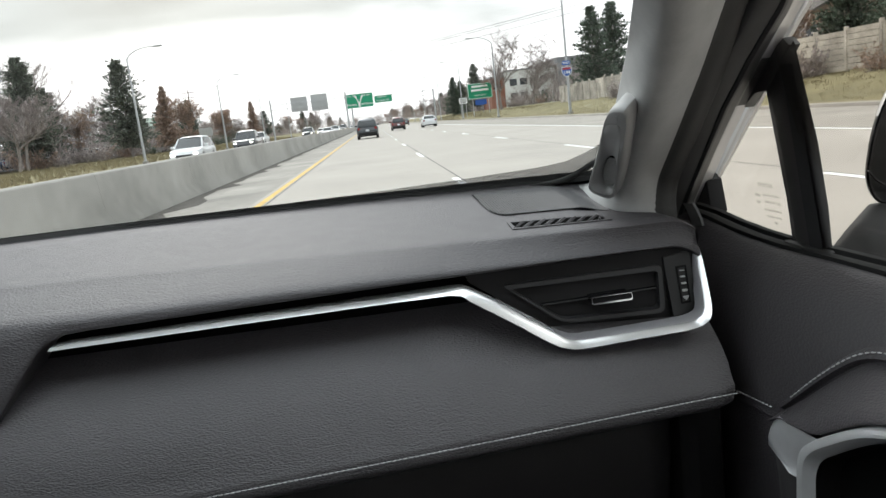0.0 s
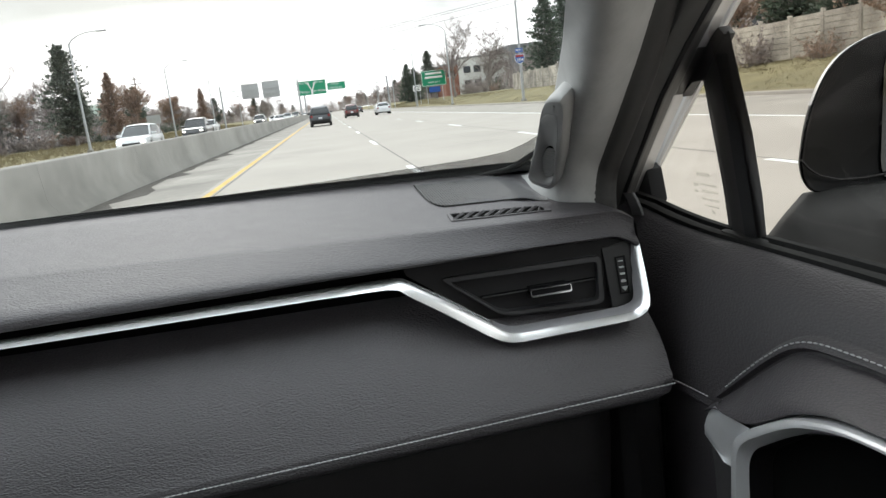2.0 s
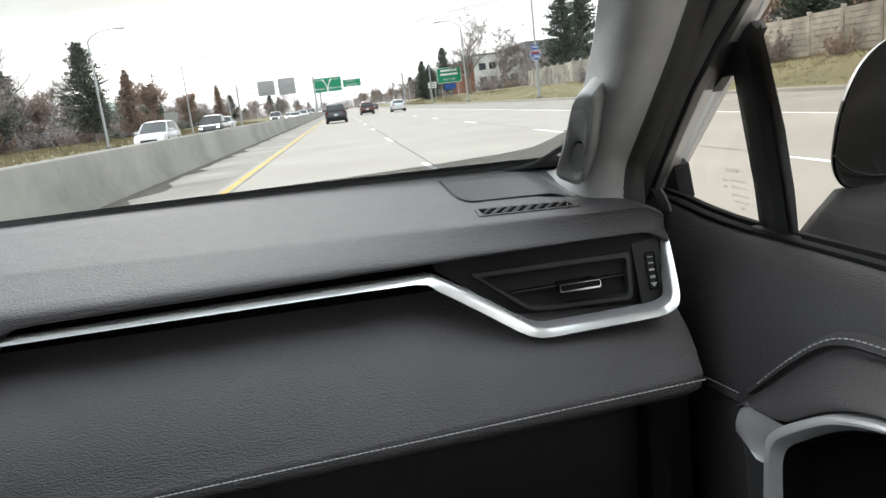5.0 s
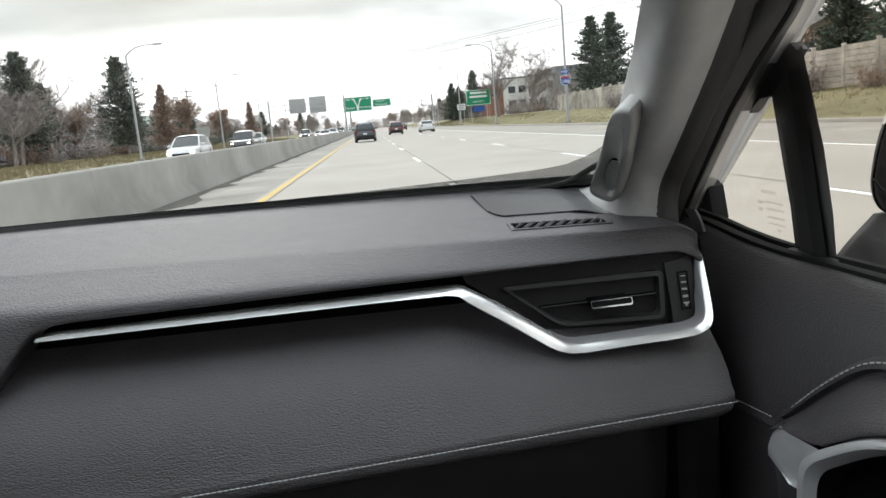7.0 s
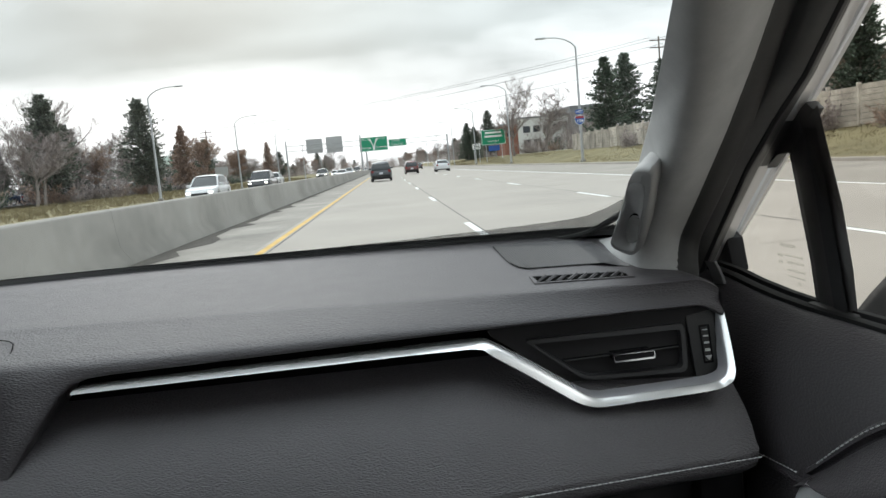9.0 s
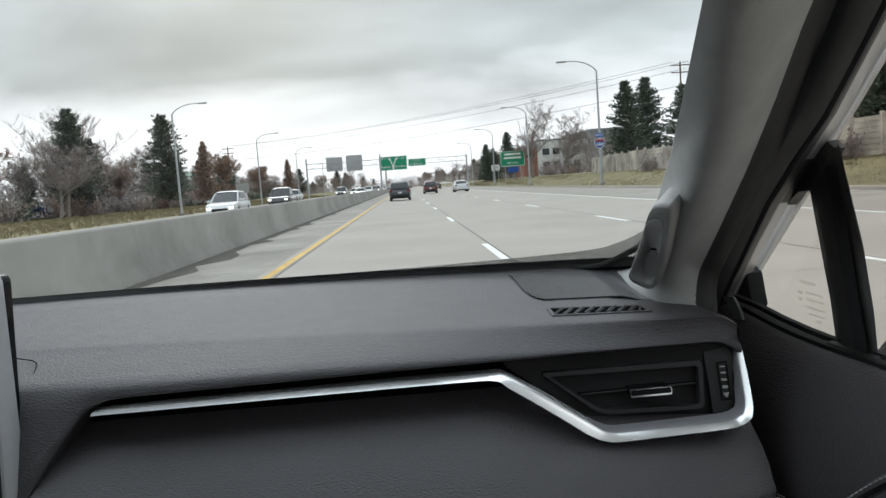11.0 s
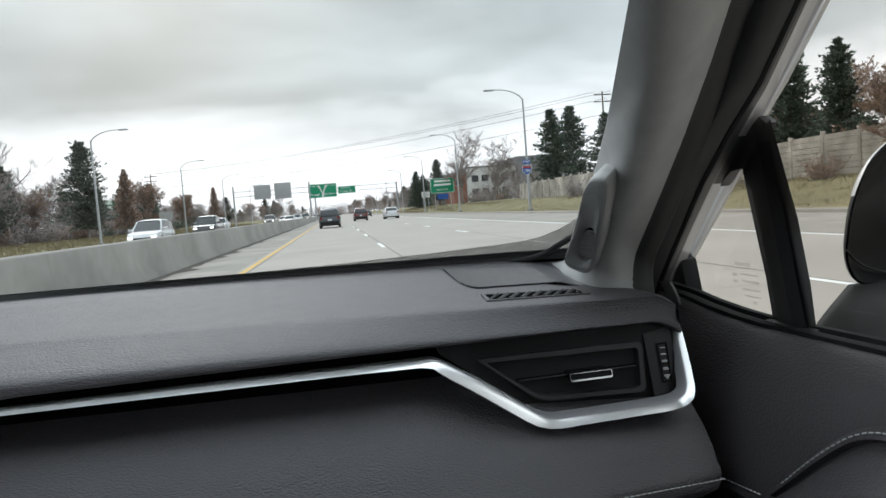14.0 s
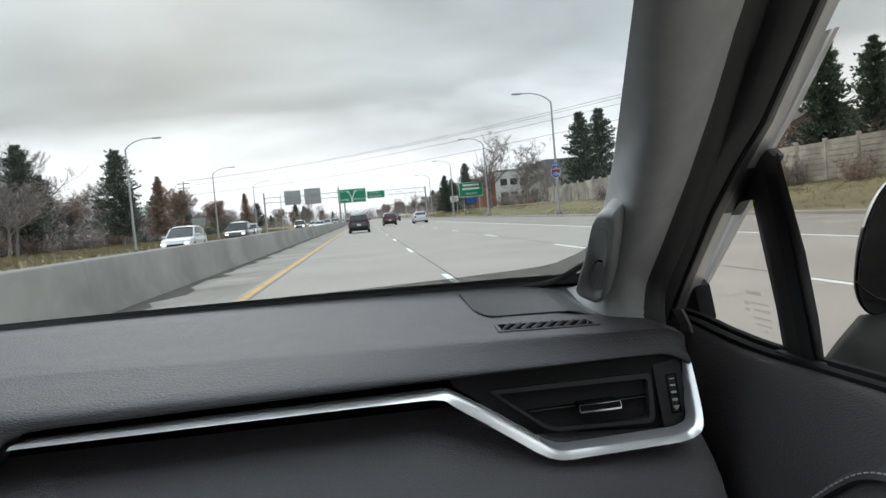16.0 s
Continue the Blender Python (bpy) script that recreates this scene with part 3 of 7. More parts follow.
for k, wd in enumerate((0.003, 0.0035, 0.003, 0.0, 0.004, 0.0015, 0.0035, 0.003, 0.004, 0.0035)):
    x = 0.2250 + 0.0052 * k
    if wd:
        y = lerp(crease_y(x), 0.703, 0.5) - 0.0002
        slab(bm, [(x, 1.0640), (x + wd, 1.0644), (x + wd * 0.8, 1.0672), (x + 0.0003, 1.0668)], lambda u, v, w: (u, y - 0.0005 + w + (v - 1.066) * 0.25, v), 0.002)
dpart("moulded_notice", bm, M_TOP, top_pad)

# seam of the panel beside the screen
bm = bmesh.new()
tube(bm, [(-0.436, 0.779, 1.0742), (-0.414, 0.770, 1.0722), (-0.406, 0.763, 1.0702), (-0.402, 0.752, 1.0672), (-0.396, 0.73, 1.0612), (-0.389, 0.708, 1.0563), (-0.384, 0.694, 1.045)], 0.0006, 5)
dpart("panel_seam", bm, M_HOLLOW_SHADE, top_pad)

# woven speaker panel: fine cords over a near-black ground that paints the shade between them
M_WEAVE = mat("woven_speaker_mesh", (0.052, 0.052, 0.056), 0.6, var=0.2, scale=120, bump=0.3, bump_scale=900, dist=0.0004)


def weave_at(x, v, w):
    y = lerp(curve([(0.11, 0.835), (0.135, 0.826), (0.24, 0.806), (0.3, 0.795)], x), base_y(x) - 0.046, v)
    return (x, y, pad_z(x, y) + w)


bm = bmesh.new()
sheet(bm, [[weave_at(lerp(curve([(0, 0.1400), (0.06, 0.1330), (0.15, 0.1292), (0.3, 0.1262), (1, 0.1225)], v), 0.257, i / 20), v, 0.0006) for i in range(21)] for v in (0.01, 0.06, 0.15, 0.3, 0.5, 0.75, 1.0)])
weave = dpart("speaker_panel", bm, M_HOLLOW_SHADE, label="near-black ground painted as the shade between the speaker cords")
bm = bmesh.new()
for k in range(43):
    x = 0.1275 + 0.003 * k
    v0 = curve([(0.125, 0.3), (0.1292, 0.15), (0.133, 0.06), (0.140, 0.0)], x)
    sheet(bm, [[weave_at(x + dx - 0.0035 * v, v, h) for dx, h in ((0.0, 0.0010), (0.0004, 0.0021), (0.0014, 0.0023), (0.0019, 0.0010))] for v in [lerp(v0, 1.0, q / 6) for q in range(7)]])
tagged(dpart("cord_weave", bm, M_WEAVE, weave, "grey-black woven cords", sharp=60), kind="stuff")
bm = bmesh.new()
tube(bm, [weave_at(x, v, 0.0012) for x, v in ((0.1205, 1.04), (0.1222, 0.7), (0.1246, 0.34), (0.128, 0.13), (0.132, 0.03), (0.139, -0.03), (0.150, -0.04))], 0.0003, 5)
dpart("panel_seam", bm, M_LOWER, weave)

# ---------------------------------------------------------------- windscreen
windscreen = thing("windscreen", "clear raked windscreen with black dotted border", "windscreen", (-0.4, 1.1, 1.1), kind="structure")
WS_AT = (-0.4, 1.1, 1.1)


def ws(x, t):
    """A place on the glass: t = 0 at the cowl, 1 at the roof."""
    c = 1 - ((x + 0.4) / 0.72) ** 2
    return (x + (-0.4 - x) * 0.16 * t, lerp(0.976 + 0.11 * c, 0.28 + 0.07 * c, t), lerp(1.0985, 1.50 + 0.02 * c, t))


def ws_patch(name, x0, x1, t0, t1, material, nx=24, ny=6, label="", off=0.0):
    b = bmesh.new()
    sheet(b, [[Vector(ws(lerp(x0, x1, i / nx), t0 + (t1 - t0) * j / ny)) + Vector((0, -off * 0.5, -off)) for i in range(nx + 1)] for j in range(ny + 1)])
    ob = shifted(part(name, b, material, windscreen, label), WS_AT)
    return ob


glass = ws_patch("pane", -1.1, 0.33, 0.0, 1.0, M_SCREEN)
glass.visible_shadow = False

# dotted black border: solid band by the cowl, fading to dots
def frit_material():
    m = bpy.data.materials.new("black_dotted_border")
    m.use_nodes = True
    nt = m.node_tree
    N, L = nt.nodes.new, nt.links.new
    p, out = nt.nodes["Principled BSDF"], nt.nodes["Material Output"]
    p.inputs["Base Color"].default_value, p.inputs["Roughness"].default_value = (0.008, 0.008, 0.008, 1), 0.4
    tr, mx = N("ShaderNodeBsdfTransparent"), N("ShaderNodeMixShader")
    vo = N("ShaderNodeTexVoronoi"); vo.inputs["Scale"].default_value, vo.inputs["Randomness"].default_value = 320, 0.0
    uv = N("ShaderNodeUVMap")
    L(uv.outputs[0], vo.inputs["Vector"])
    lt = N("ShaderNodeMath"); lt.operation = "LESS_THAN"; lt.inputs[1].default_value = 0.46
    L(vo.outputs["Distance"], lt.inputs[0]); L(lt.outputs[0], mx.inputs["Fac"])
    L(tr.outputs[0], mx.inputs[1]); L(p.outputs[0], mx.inputs[2]); L(mx.outputs[0], out.inputs["Surface"])
    return m


def frit_top(x):
    return curve([(-1.1, 0.012), (-0.45, 0.012), (-0.2, 0.022), (0.0, 0.034), (0.12, 0.048), (0.22, 0.064), (0.26, 0.08), (0.29, 0.12), (0.32, 0.18)], x)


bm = bmesh.new()
cols = [lerp(-1.1, 0.325, i / 60) for i in range(61)]
rows = [[Vector(ws(x, frit_top(x) * t)) + Vector((0, -0.002, -0.002)) for x in cols] for t in (0, 0.5, 1.0)]
sheet(bm, rows)
uvl = bm.loops.layers.uv.new("UVMap")
for f in bm.faces:
    for lp in f.loops:
        lp[uvl].uv = ((lp.vert.co.x + lp.vert.co.z * 1.9) * 0.707, (lp.vert.co.x - lp.vert.co.z * 1.9) * 0.707)
shifted(part("dotted_border", bm, frit_material(), windscreen, "black dotted glass border"), WS_AT)
bm = bmesh.new()
rows = [[Vector(ws(x, t)) + Vector((0, -0.003 - o, -0.003 + h)) for x in cols] for t, o, h in ((-0.012, 0.0, -0.002), (0.0, 0.010, 0.0), (0.0, 0.009, 0.004), (0.004, 0.004, 0.007), (0.010, 0.0, 0.006))]
for k, r in enumerate(rows):
    for q, x in enumerate(cols):
        r[q].z += (0.0, 0.0, 0.5, 1.0, 1.0)[k] * curve([(-0.3, 0.0), (0.05, 0.0015), (0.22, 0.0028)], x)
sheet(bm, rows)
shifted(part("seal", bm, M_RUBBER, windscreen, "black rubber seal"), WS_AT)

# ---------------------------------------------------------------- pillar with its tweeter
bm = bmesh.new()
tube(bm, [(0.205, 0.990, 1.095), (0.235, 0.982, 1.097), (0.252, 0.976, 1.100), (0.262, 0.968, 1.105), (0.270, 0.955, 1.112), (0.280, 0.942, 1.120), (0.294, 0.935, 1.128)], [0.0025, 0.0038, 0.0042, 0.0042, 0.004, 0.004, 0.004], 8)
shifted(part("corner_seal", bm, M_RUBBER, windscreen, "black rubber corner seal"), WS_AT)

a_pillar = thing("windscreen_pillar", "grey cloth-covered windscreen pillar trim beside the door", "pillar", (0.3, 0.85, 1.08))
PIL_AT = (0.3, 0.85, 1.08)
LEFT = [(0.247, 0.955, 1.062), (0.258, 0.905, 1.083), (0.2585, 0.86, 1.112), (0.253, 0.80, 1.148), (0.243, 0.72, 1.194), (0.226, 0.63, 1.238), (0.206, 0.55, 1.272), (0.165, 0.38, 1.352), (0.11, 0.15, 1.46), (0.08, 0.05, 1.5)]
RIGHT = [(0.330, 0.862, 1.05), (0.331, 0.838, 1.070), (0.332, 0.79, 1.110), (0.332, 0.74, 1.155), (0.331, 0.67, 1.218), (0.329, 0.612, 1.275), (0.324, 0.555, 1.33), (0.305, 0.40, 1.44), (0.27, 0.15, 1.53), (0.26, 0.05, 1.55)]


def pillar_at(s, u):
    """s along the pillar from the dash, u across it from the windscreen to the door."""
    k = s * (len(LEFT) - 1)
    i = min(int(k), len(LEFT) - 2)
    a = Vector(LEFT[i]).lerp(Vector(LEFT[i + 1]), k - i)
    b = Vector(RIGHT[i]).lerp(Vector(RIGHT[i + 1]), k - i)
    p = a.lerp(b, u)
    out = Vector((-0.35, -0.85, 0.25)).normalized()
    bulge = 0.082 * ((0.4 * u / 0.5 + 0.6 * math.sin(math.pi / 2 * u / 0.5)) if u < 0.5 else max(0.0, math.cos(math.pi / 2 * (u - 0.5) / 0.5)))
    # a channel runs down the door side, where the weatherstrip sits
    bulge -= 0.020 * smooth((u - 0.60) / 0.20) * (1 - 0.6 * smooth((u - 0.82) / 0.14))
    q = p + out * bulge
    # the windscreen side turns away towards the glass
    eye = Vector((0.005, 0.0, 1.205))
    return eye + (q - eye) * (1 + 0.085 * max(0.0, 1 - u / 0.42) ** 2)


def ppart(name, bm, material, parent=None, label="", sharp=45):
    return shifted(part(name, bm, material, parent or a_pillar, label, sharp), PIL_AT)


# the cover runs down the pillar and flares into a foot on the dash
FO = [(0.2663, 0.9806, 1.0913), (0.2631, 0.9377, 1.0878), (0.2561, 0.8853, 1.0833), (0.2553, 0.8317, 1.0789), (0.2608, 0.7988, 1.0763), (0.2741, 0.7818, 1.0751), (0.2869, 0.7650, 1.0760), (0.3035, 0.7680, 1.0735), (0.3180, 0.7750, 1.0705)]
US = [(k / 24) ** 1.4 for k in range(25)]


def foot_at(u):
    k = min(u, 0.9999) * (len(FO) - 1)
    i = int(k)
    return Vector(FO[i]).lerp(Vector(FO[i + 1]), k - i)


def pillar_column(u):
    """The trim's surface from its foot on the dash up to the roof."""
    a, b = foot_at(u), pillar_at(0.22, u)
    q = b + (b - pillar_at(0.27, u)) * 0.9
    col = [a - Vector((0, 0, 0.008))] + [a * (1 - t) ** 2 + q * 2 * t * (1 - t) + b * t * t for t in (0.0, 0.1, 0.25, 0.4, 0.55, 0.7, 0.85)]
    return col + [pillar_at(0.22 + 0.78 * k / 30, u) for k in range(31)]


bm = bmesh.new()
rows = [pillar_column(u * 0.88) for u in US]
rows = [[p + Vector((0.03, 0.05, 0.0)) for p in rows[0]], [p + Vector((0.004, 0.006, 0.0)) for p in rows[0]]] + rows
sheet(bm, rows)
ppart("cover", bm, M_CLOTH, label="grey woven cloth cover", sharp=60)
# rounded black weatherstrip beside the cover that turns into the door gap


def pillar_bead(u0, u1, height):
    res = []
    for k in range(9):
        lift = Vector((-0.35, -0.85, 0.25)) * (height * math.sin(math.pi * k / 8) - 0.001)
        res.append([p + lift * min(1.0, 0.1 + n / 8) for n, p in enumerate(pillar_column(lerp(u0, u1, k / 8)))])
    return res


bm = bmesh.new()
rows = pillar_bead(0.80, 1.0, 0.005)
sheet(bm, rows + [[p + Vector((dx, dy, 0.0)) for p in rows[-1]] for dx, dy in ((0.004, 0.003), (0.008, 0.009), (0.011, 0.018), (0.012, 0.035))])
ppart("weatherstrip", bm, mat("flocked_weatherstrip", (0.038, 0.0375, 0.0375), 0.8, var=0.1, scale=30, bump=0.2, bump_scale=900, dist=0.0003), label="rounded black weatherstrip", sharp=80)

# tweeter pod: its face is turned towards the cabin's middle
tweeter = ppart("tweeter", bmesh.new(), M_TWEETER, label="grey tweeter pod with oval ribbed grille")
POD = Vector((0.2555, 0.7834, 1.0855))
AX = Vector((-0.1194, -0.7760, 0.6193)).normalized()
OUT = Vector((-0.690, -0.3837, -0.6137)).normalized()
SIDE = Vector((0.7139, -0.5006, -0.4897)).normalized()


def tw(u, v, w):
    """u along the pod in metres, v across, w outwards."""
    return POD + (AX * u + SIDE * v) * 0.965 + OUT * w


def resampled(pts, n):
    """The closed outline cut into n equal steps."""
    pts = [Vector(p) for p in pts]
    lens = [(pts[(i + 1) % len(pts)] - pts[i]).length for i in range(len(pts))]
    total, res = sum(lens), []
    for k in range(n):
        s, i = total * k / n, 0
        while s > lens[i]:
            s -= lens[i]
            i += 1
        res.append(pts[i].lerp(pts[(i + 1) % len(pts)], s / max(lens[i], 1e-9)))
    return res


RIM = resampled(rounded([(0.006, -0.0365), (0.075, -0.0305), (0.141, -0.0262), (0.1590, -0.0220), (0.1690, -0.0050), (0.150, -0.0015), (0.089, -0.0003), (0.020, -0.0005), (0.0025, -0.0080), (-0.001, -0.0310)],
                        [0.008, 0.02, 0.02, 0.008, 0.008, 0.02, 0.02, 0.014, 0.012, 0.008], 5), 72)
FACE_RIM = resampled(rounded([(0.0100, -0.0335), (0.0712, -0.0290), (0.1290, -0.0255), (0.1400, -0.0200), (0.1450, -0.0085), (0.1150, -0.0052), (0.0653, -0.0040), (0.0240, -0.0042), (0.0085, -0.0120), (0.0065, -0.0290)],
                             [0.006, 0.02, 0.006, 0.004, 0.006, 0.02, 0.02, 0.012, 0.010, 0.006], 5), 72)
MIDDLE = Vector((0.075, -0.016))
GC, GU, GV = Vector((0.0503, -0.0136)), 0.0290, 0.0086


def on_grille(p, k=1.0):
    """The point of the grille's oval that faces p."""
    d = Vector(((p.x - GC.x) / 3.2, p.y - GC.y)).normalized()
    return GC + Vector((d.x * GU, d.y * GV)) * k


def inset(p, d):
    return p + (MIDDLE - p).normalized() * d


bm = bmesh.new()
BACK = Vector((0.540, 0.720, 0.235)).normalized()
rows = [[tw(*inset(p, d), -0.006) + BACK * k for p in RIM] for d, k in ((-0.002, 0.085), (-0.0015, 0.03), (-0.001, 0.008))]
rows += [[tw(*inset(p, d), w) for p in RIM] for d, w in ((-0.0006, -0.006), (0.0, -0.0028), (0.0014, -0.0008), (0.0032, 0.0))]
rows += [[tw(*p, w) for p in FACE_RIM] for w in (0.0, -0.0035)]
sheet(bm, rows, close_v=True)
ppart("housing", bm, M_TWEETER, tweeter, sharp=50)
bm = bmesh.new()
rows = [[tw(*inset(p, 0.0009), -0.0035) for p in FACE_RIM], [tw(*inset(p, 0.0009), -0.0002) for p in FACE_RIM], [tw(*inset(p, 0.0016), 0.0002) for p in FACE_RIM]]
for k, w in ((0.75, -0.0004), (0.5, -0.0015), (0.25, -0.0032), (0.08, -0.0048), (0.0, -0.0072)):
    rows.append([tw(*on_grille(p).lerp(inset(p, 0.0016), k), w) for p in FACE_RIM])
sheet(bm, rows, close_v=True)
ppart("face", bm, M_TWEETER, tweeter, "dished grey pod face", sharp=70)
# oval backing in hollow black: shade between the ribs comes from its colour
bm = bmesh.new()
sheet(bm, [[tw(*on_grille(p, k), -0.0068) for p in FACE_RIM] for k in (1.05, 0.02)], close_v=True)
ppart("grille", bm, M_HOLLOW_SHADE, tweeter, "dark oval speaker grille")
for k in range(12):
    bm = bmesh.new()
    u = -0.0255 + 0.0046 * k
    hw = math.sqrt(max(0.02, 1 - (u / GU) ** 2)) * GV
    rows = [[tw(GC.x + u + du + 0.002 * q, GC.y + q * hw, dw) for q in (-1, -0.5, 0, 0.5, 1)] for du, dw in ((-0.0011, -0.0067), (-0.0008, -0.0048), (0.0005, -0.0044), (0.0008, -0.0067))]
    sheet(bm, rows)
    ppart("rib", bm, M_TWEETER, tweeter)
# small moulded mark above the face
bm = bmesh.new()
slab(bm, rounded([(0.147, -0.0150), (0.156, -0.0142), (0.156, -0.0122), (0.147, -0.0130)], 0.0006, 2), lambda u, v, w: tw(u, v, 0.0008 - w), 0.001)
ppart("moulded_mark", bm, M_TWEETER, tweeter)

# ---------------------------------------------------------------- front door with quarter window
door = thing("front_door", "black leatherette car door with silver pull and quarter window, closed", "car door", (0.4, 0.5, 0.5))
DOOR_AT = (0.4, 0.5, 0.5)


def opart(name, bm, material, parent=None, label="", sharp=40):
    return shifted(part(name, bm, material, parent or door, label, sharp), DOOR_AT)


def belt_z(y):
    return curve([(-0.6, 1.045), (0.3, 1.037), (0.60, 1.0355), (0.70, 1.034), (0.76, 1.040), (0.82, 1.052), (0.90, 1.064)], y)


def belt_x(y):
    return curve([(-0.6, 0.42), (0.5, 0.412), (0.7, 0.408), (0.82, 0.386), (0.90, 0.366)], y)


def door_x(y, z):
    zb = belt_z(y)
    t = (z - 0.86) / (zb - 0.86)
    x = curve([(-3.0, 0.345), (0.0, 0.332), (0.25, 0.334), (0.5, 0.341), (0.7, 0.351), (0.85, 0.364), (0.93, 0.376), (0.98, 0.391), (1.0, 1.0)], min(t, 0.98))
    return min(x, 0.391) + (belt_x(y) - 0.41) * max(0.0, min(1.0, t))


ysd = [-0.6, -0.3, 0.0, 0.15] + [0.2 + 0.02 * k for k in range(36)]
bm = bmesh.new()
rows = []
for y in ysd:
    zb = belt_z(y)
    r = [(door_x(y, z), y, z) for z in (0.3, 0.5, 0.7, 0.8, 0.86, 0.89, 0.92, 0.95, 0.97, 0.985, 1.0, zb - 0.026, zb - 0.018, zb - 0.011, zb - 0.006, zb - 0.003)]
    r += [(belt_x(y) - 0.008, y, zb), (belt_x(y) + 0.006, y, zb - 0.001)]
    rows.append(r)
sheet(bm, rows)
opart("panel", bm, M_DOORSKIN, label="grained black leatherette door panel", sharp=60)

def soft_once(pts):
    """Corner cutting: the same line with softer bends."""
    res = [pts[0]]
    for (y0, z0), (y1, z1) in zip(pts, pts[1:]):
        res += [(lerp(y0, y1, 0.25), lerp(z0, z1, 0.25)), (lerp(y0, y1, 0.75), lerp(z0, z1, 0.75))]
    return res + [pts[-1]]


def soft(pts):
    return soft_once(soft_once(pts))


# armrest top pad below the stitched curve
ARM = [(0.600, 0.902), (0.587, 0.913), (0.574, 0.9242), (0.5518, 0.9427), (0.5333, 0.959), (0.518, 0.9715), (0.503, 0.982), (0.484, 0.9884), (0.460, 0.9905), (0.409, 0.995), (0.30, 0.9975), (0.1, 0.9975), (-0.3, 0.995)]
BOT = [(0.574, 0.912), (0.554, 0.9235), (0.534, 0.9245), (0.515, 0.927), (0.500, 0.931), (0.480, 0.943), (0.462, 0.954), (0.445, 0.964), (0.415, 0.976), (0.382, 0.9835), (0.30, 0.989), (0.1, 0.99), (-0.3, 0.99)]
bm = bmesh.new()
rows = []
for (ya, za), (yb, zb) in zip(soft(ARM), soft(BOT)):
    xa = door_x(ya, za)
    xb = 0.3085
    rows.append([(xa + 0.004, ya, za), (xa - 0.002, ya - 0.0005, za - 0.002), (xa - 0.005, lerp(ya, yb, 0.1), lerp(za, zb, 0.1)), (lerp(xa, xb, 0.45), lerp(ya, yb, 0.4), lerp(za, zb, 0.35)),
                 (lerp(xa, xb, 0.8), lerp(ya, yb, 0.75), lerp(za, zb, 0.7)), (xb + 0.001, yb, lerp(za, zb, 0.93)), (xb + 0.001, yb, zb), (xb + 0.012, yb, zb - 0.004)])
sheet(bm, rows)
arm = opart("armrest", bm, M_DOORSKIN, label="padded black armrest", sharp=70)
# seam ridge and thread over the armrest
SEAM = [(0.6045, 0.906), (0.590, 0.9175), (0.5745, 0.930), (0.5558, 0.948), (0.5373, 0.9655), (0.5205, 0.9795), (0.505, 0.990), (0.486, 0.9960), (0.461, 0.9985), (0.4095, 1.0010), (0.30, 1.0035), (0.1, 1.0035), (-0.3, 1.001)]
off = [(lerp(a[0], b[0], 1.6), lerp(a[1], b[1], 1.6)) for a, b in zip(ARM, SEAM)]
bm = bmesh.new()
rows = []
for (y0, z0), (y1, z1) in list(zip(soft(ARM), soft(off)))[5:]:
    rows.append([(door_x(y0, z0) + 0.001, y0, z0), (door_x(y0, z0) - 0.0045, lerp(y0, y1, 0.3), lerp(z0, z1, 0.3)), (door_x(y1, z1) - 0.0045, lerp(y0, y1, 0.75), lerp(z0, z1, 0.75)), (door_x(y1, z1) + 0.001, y1, z1)])
sheet(bm, rows)
opart("seam_ridge", bm, M_DOORSKIN)
thread("stitching", [(door_x(y, z) - 0.0052, y, z) for y, z in [(lerp(a[0], b[0], 0.62), lerp(a[1], b[1], 0.62)) for a, b in zip(soft(ARM), soft(off))][9:42]], door, DOOR_AT, 0.0042, 0.002)
low = [(0.690, 0.896), (0.66, 0.9015), (0.628, 0.9055), (0.600, 0.9088)]
thread("stitching", [(door_x(y, z) - 0.003, y, z) for y, z in low], door, DOOR_AT, 0.0042, 0.002)
bm = bmesh.new()
sheet(bm, [[(door_x(y, z) - 0.002, y, z - 0.003), (door_x(y, z) - 0.004, y, z - 0.008), (door_x(y, z) + 0.006, y, z - 0.013)] for y, z in low])
opart("seam_ridge", bm, M_DOORSKIN)

# silver pull frame round the pocket
pull_o = [(0.536, 0.70), (0.531, 0.80), (0.527, 0.862), (0.525, 0.896), (0.520, 0.912), (0.505, 0.9245), (0.485, 0.9375), (0.459, 0.9535), (0.440, 0.963), (0.420, 0.970), (0.400, 0.976), (0.381, 0.980), (0.35, 0.984), (0.30, 0.987), (0.1, 0.988), (-0.2, 0.988)]
pull_i = [(0.512, 0.70), (0.507, 0.80), (0.503, 0.862), (0.5035, 0.890), (0.501, 0.902), (0.493, 0.914), (0.476, 0.926), (0.452, 0.9425), (0.434, 0.9535), (0.416, 0.9615), (0.398, 0.968), (0.380, 0.9725), (0.35, 0.9765), (0.30, 0.9795), (0.1, 0.98), (-0.2, 0.98)]

pull_o, pull_i = soft(pull_o), soft(pull_i)
bm = bmesh.new()
rows = []
for (yo, zo), (yi, zi) in zip(pull_o, pull_i):
    rows.append([(0.334, yo + 0.004, zo + 0.001), (0.311, yo, zo), (0.3065, lerp(yo, yi, 0.08), lerp(zo, zi, 0.08)), (0.3050, lerp(yo, yi, 0.3), lerp(zo, zi, 0.3)), (0.3048, lerp(yo, yi, 0.52), lerp(zo, zi, 0.52)), (0.3062, lerp(yo, yi, 0.62), lerp(zo, zi, 0.62)), (0.3125, yi, zi)])
sheet(bm, rows)
pull = opart("pull_handle", bm, M_PULL, label="matt silver door pull frame", sharp=28)
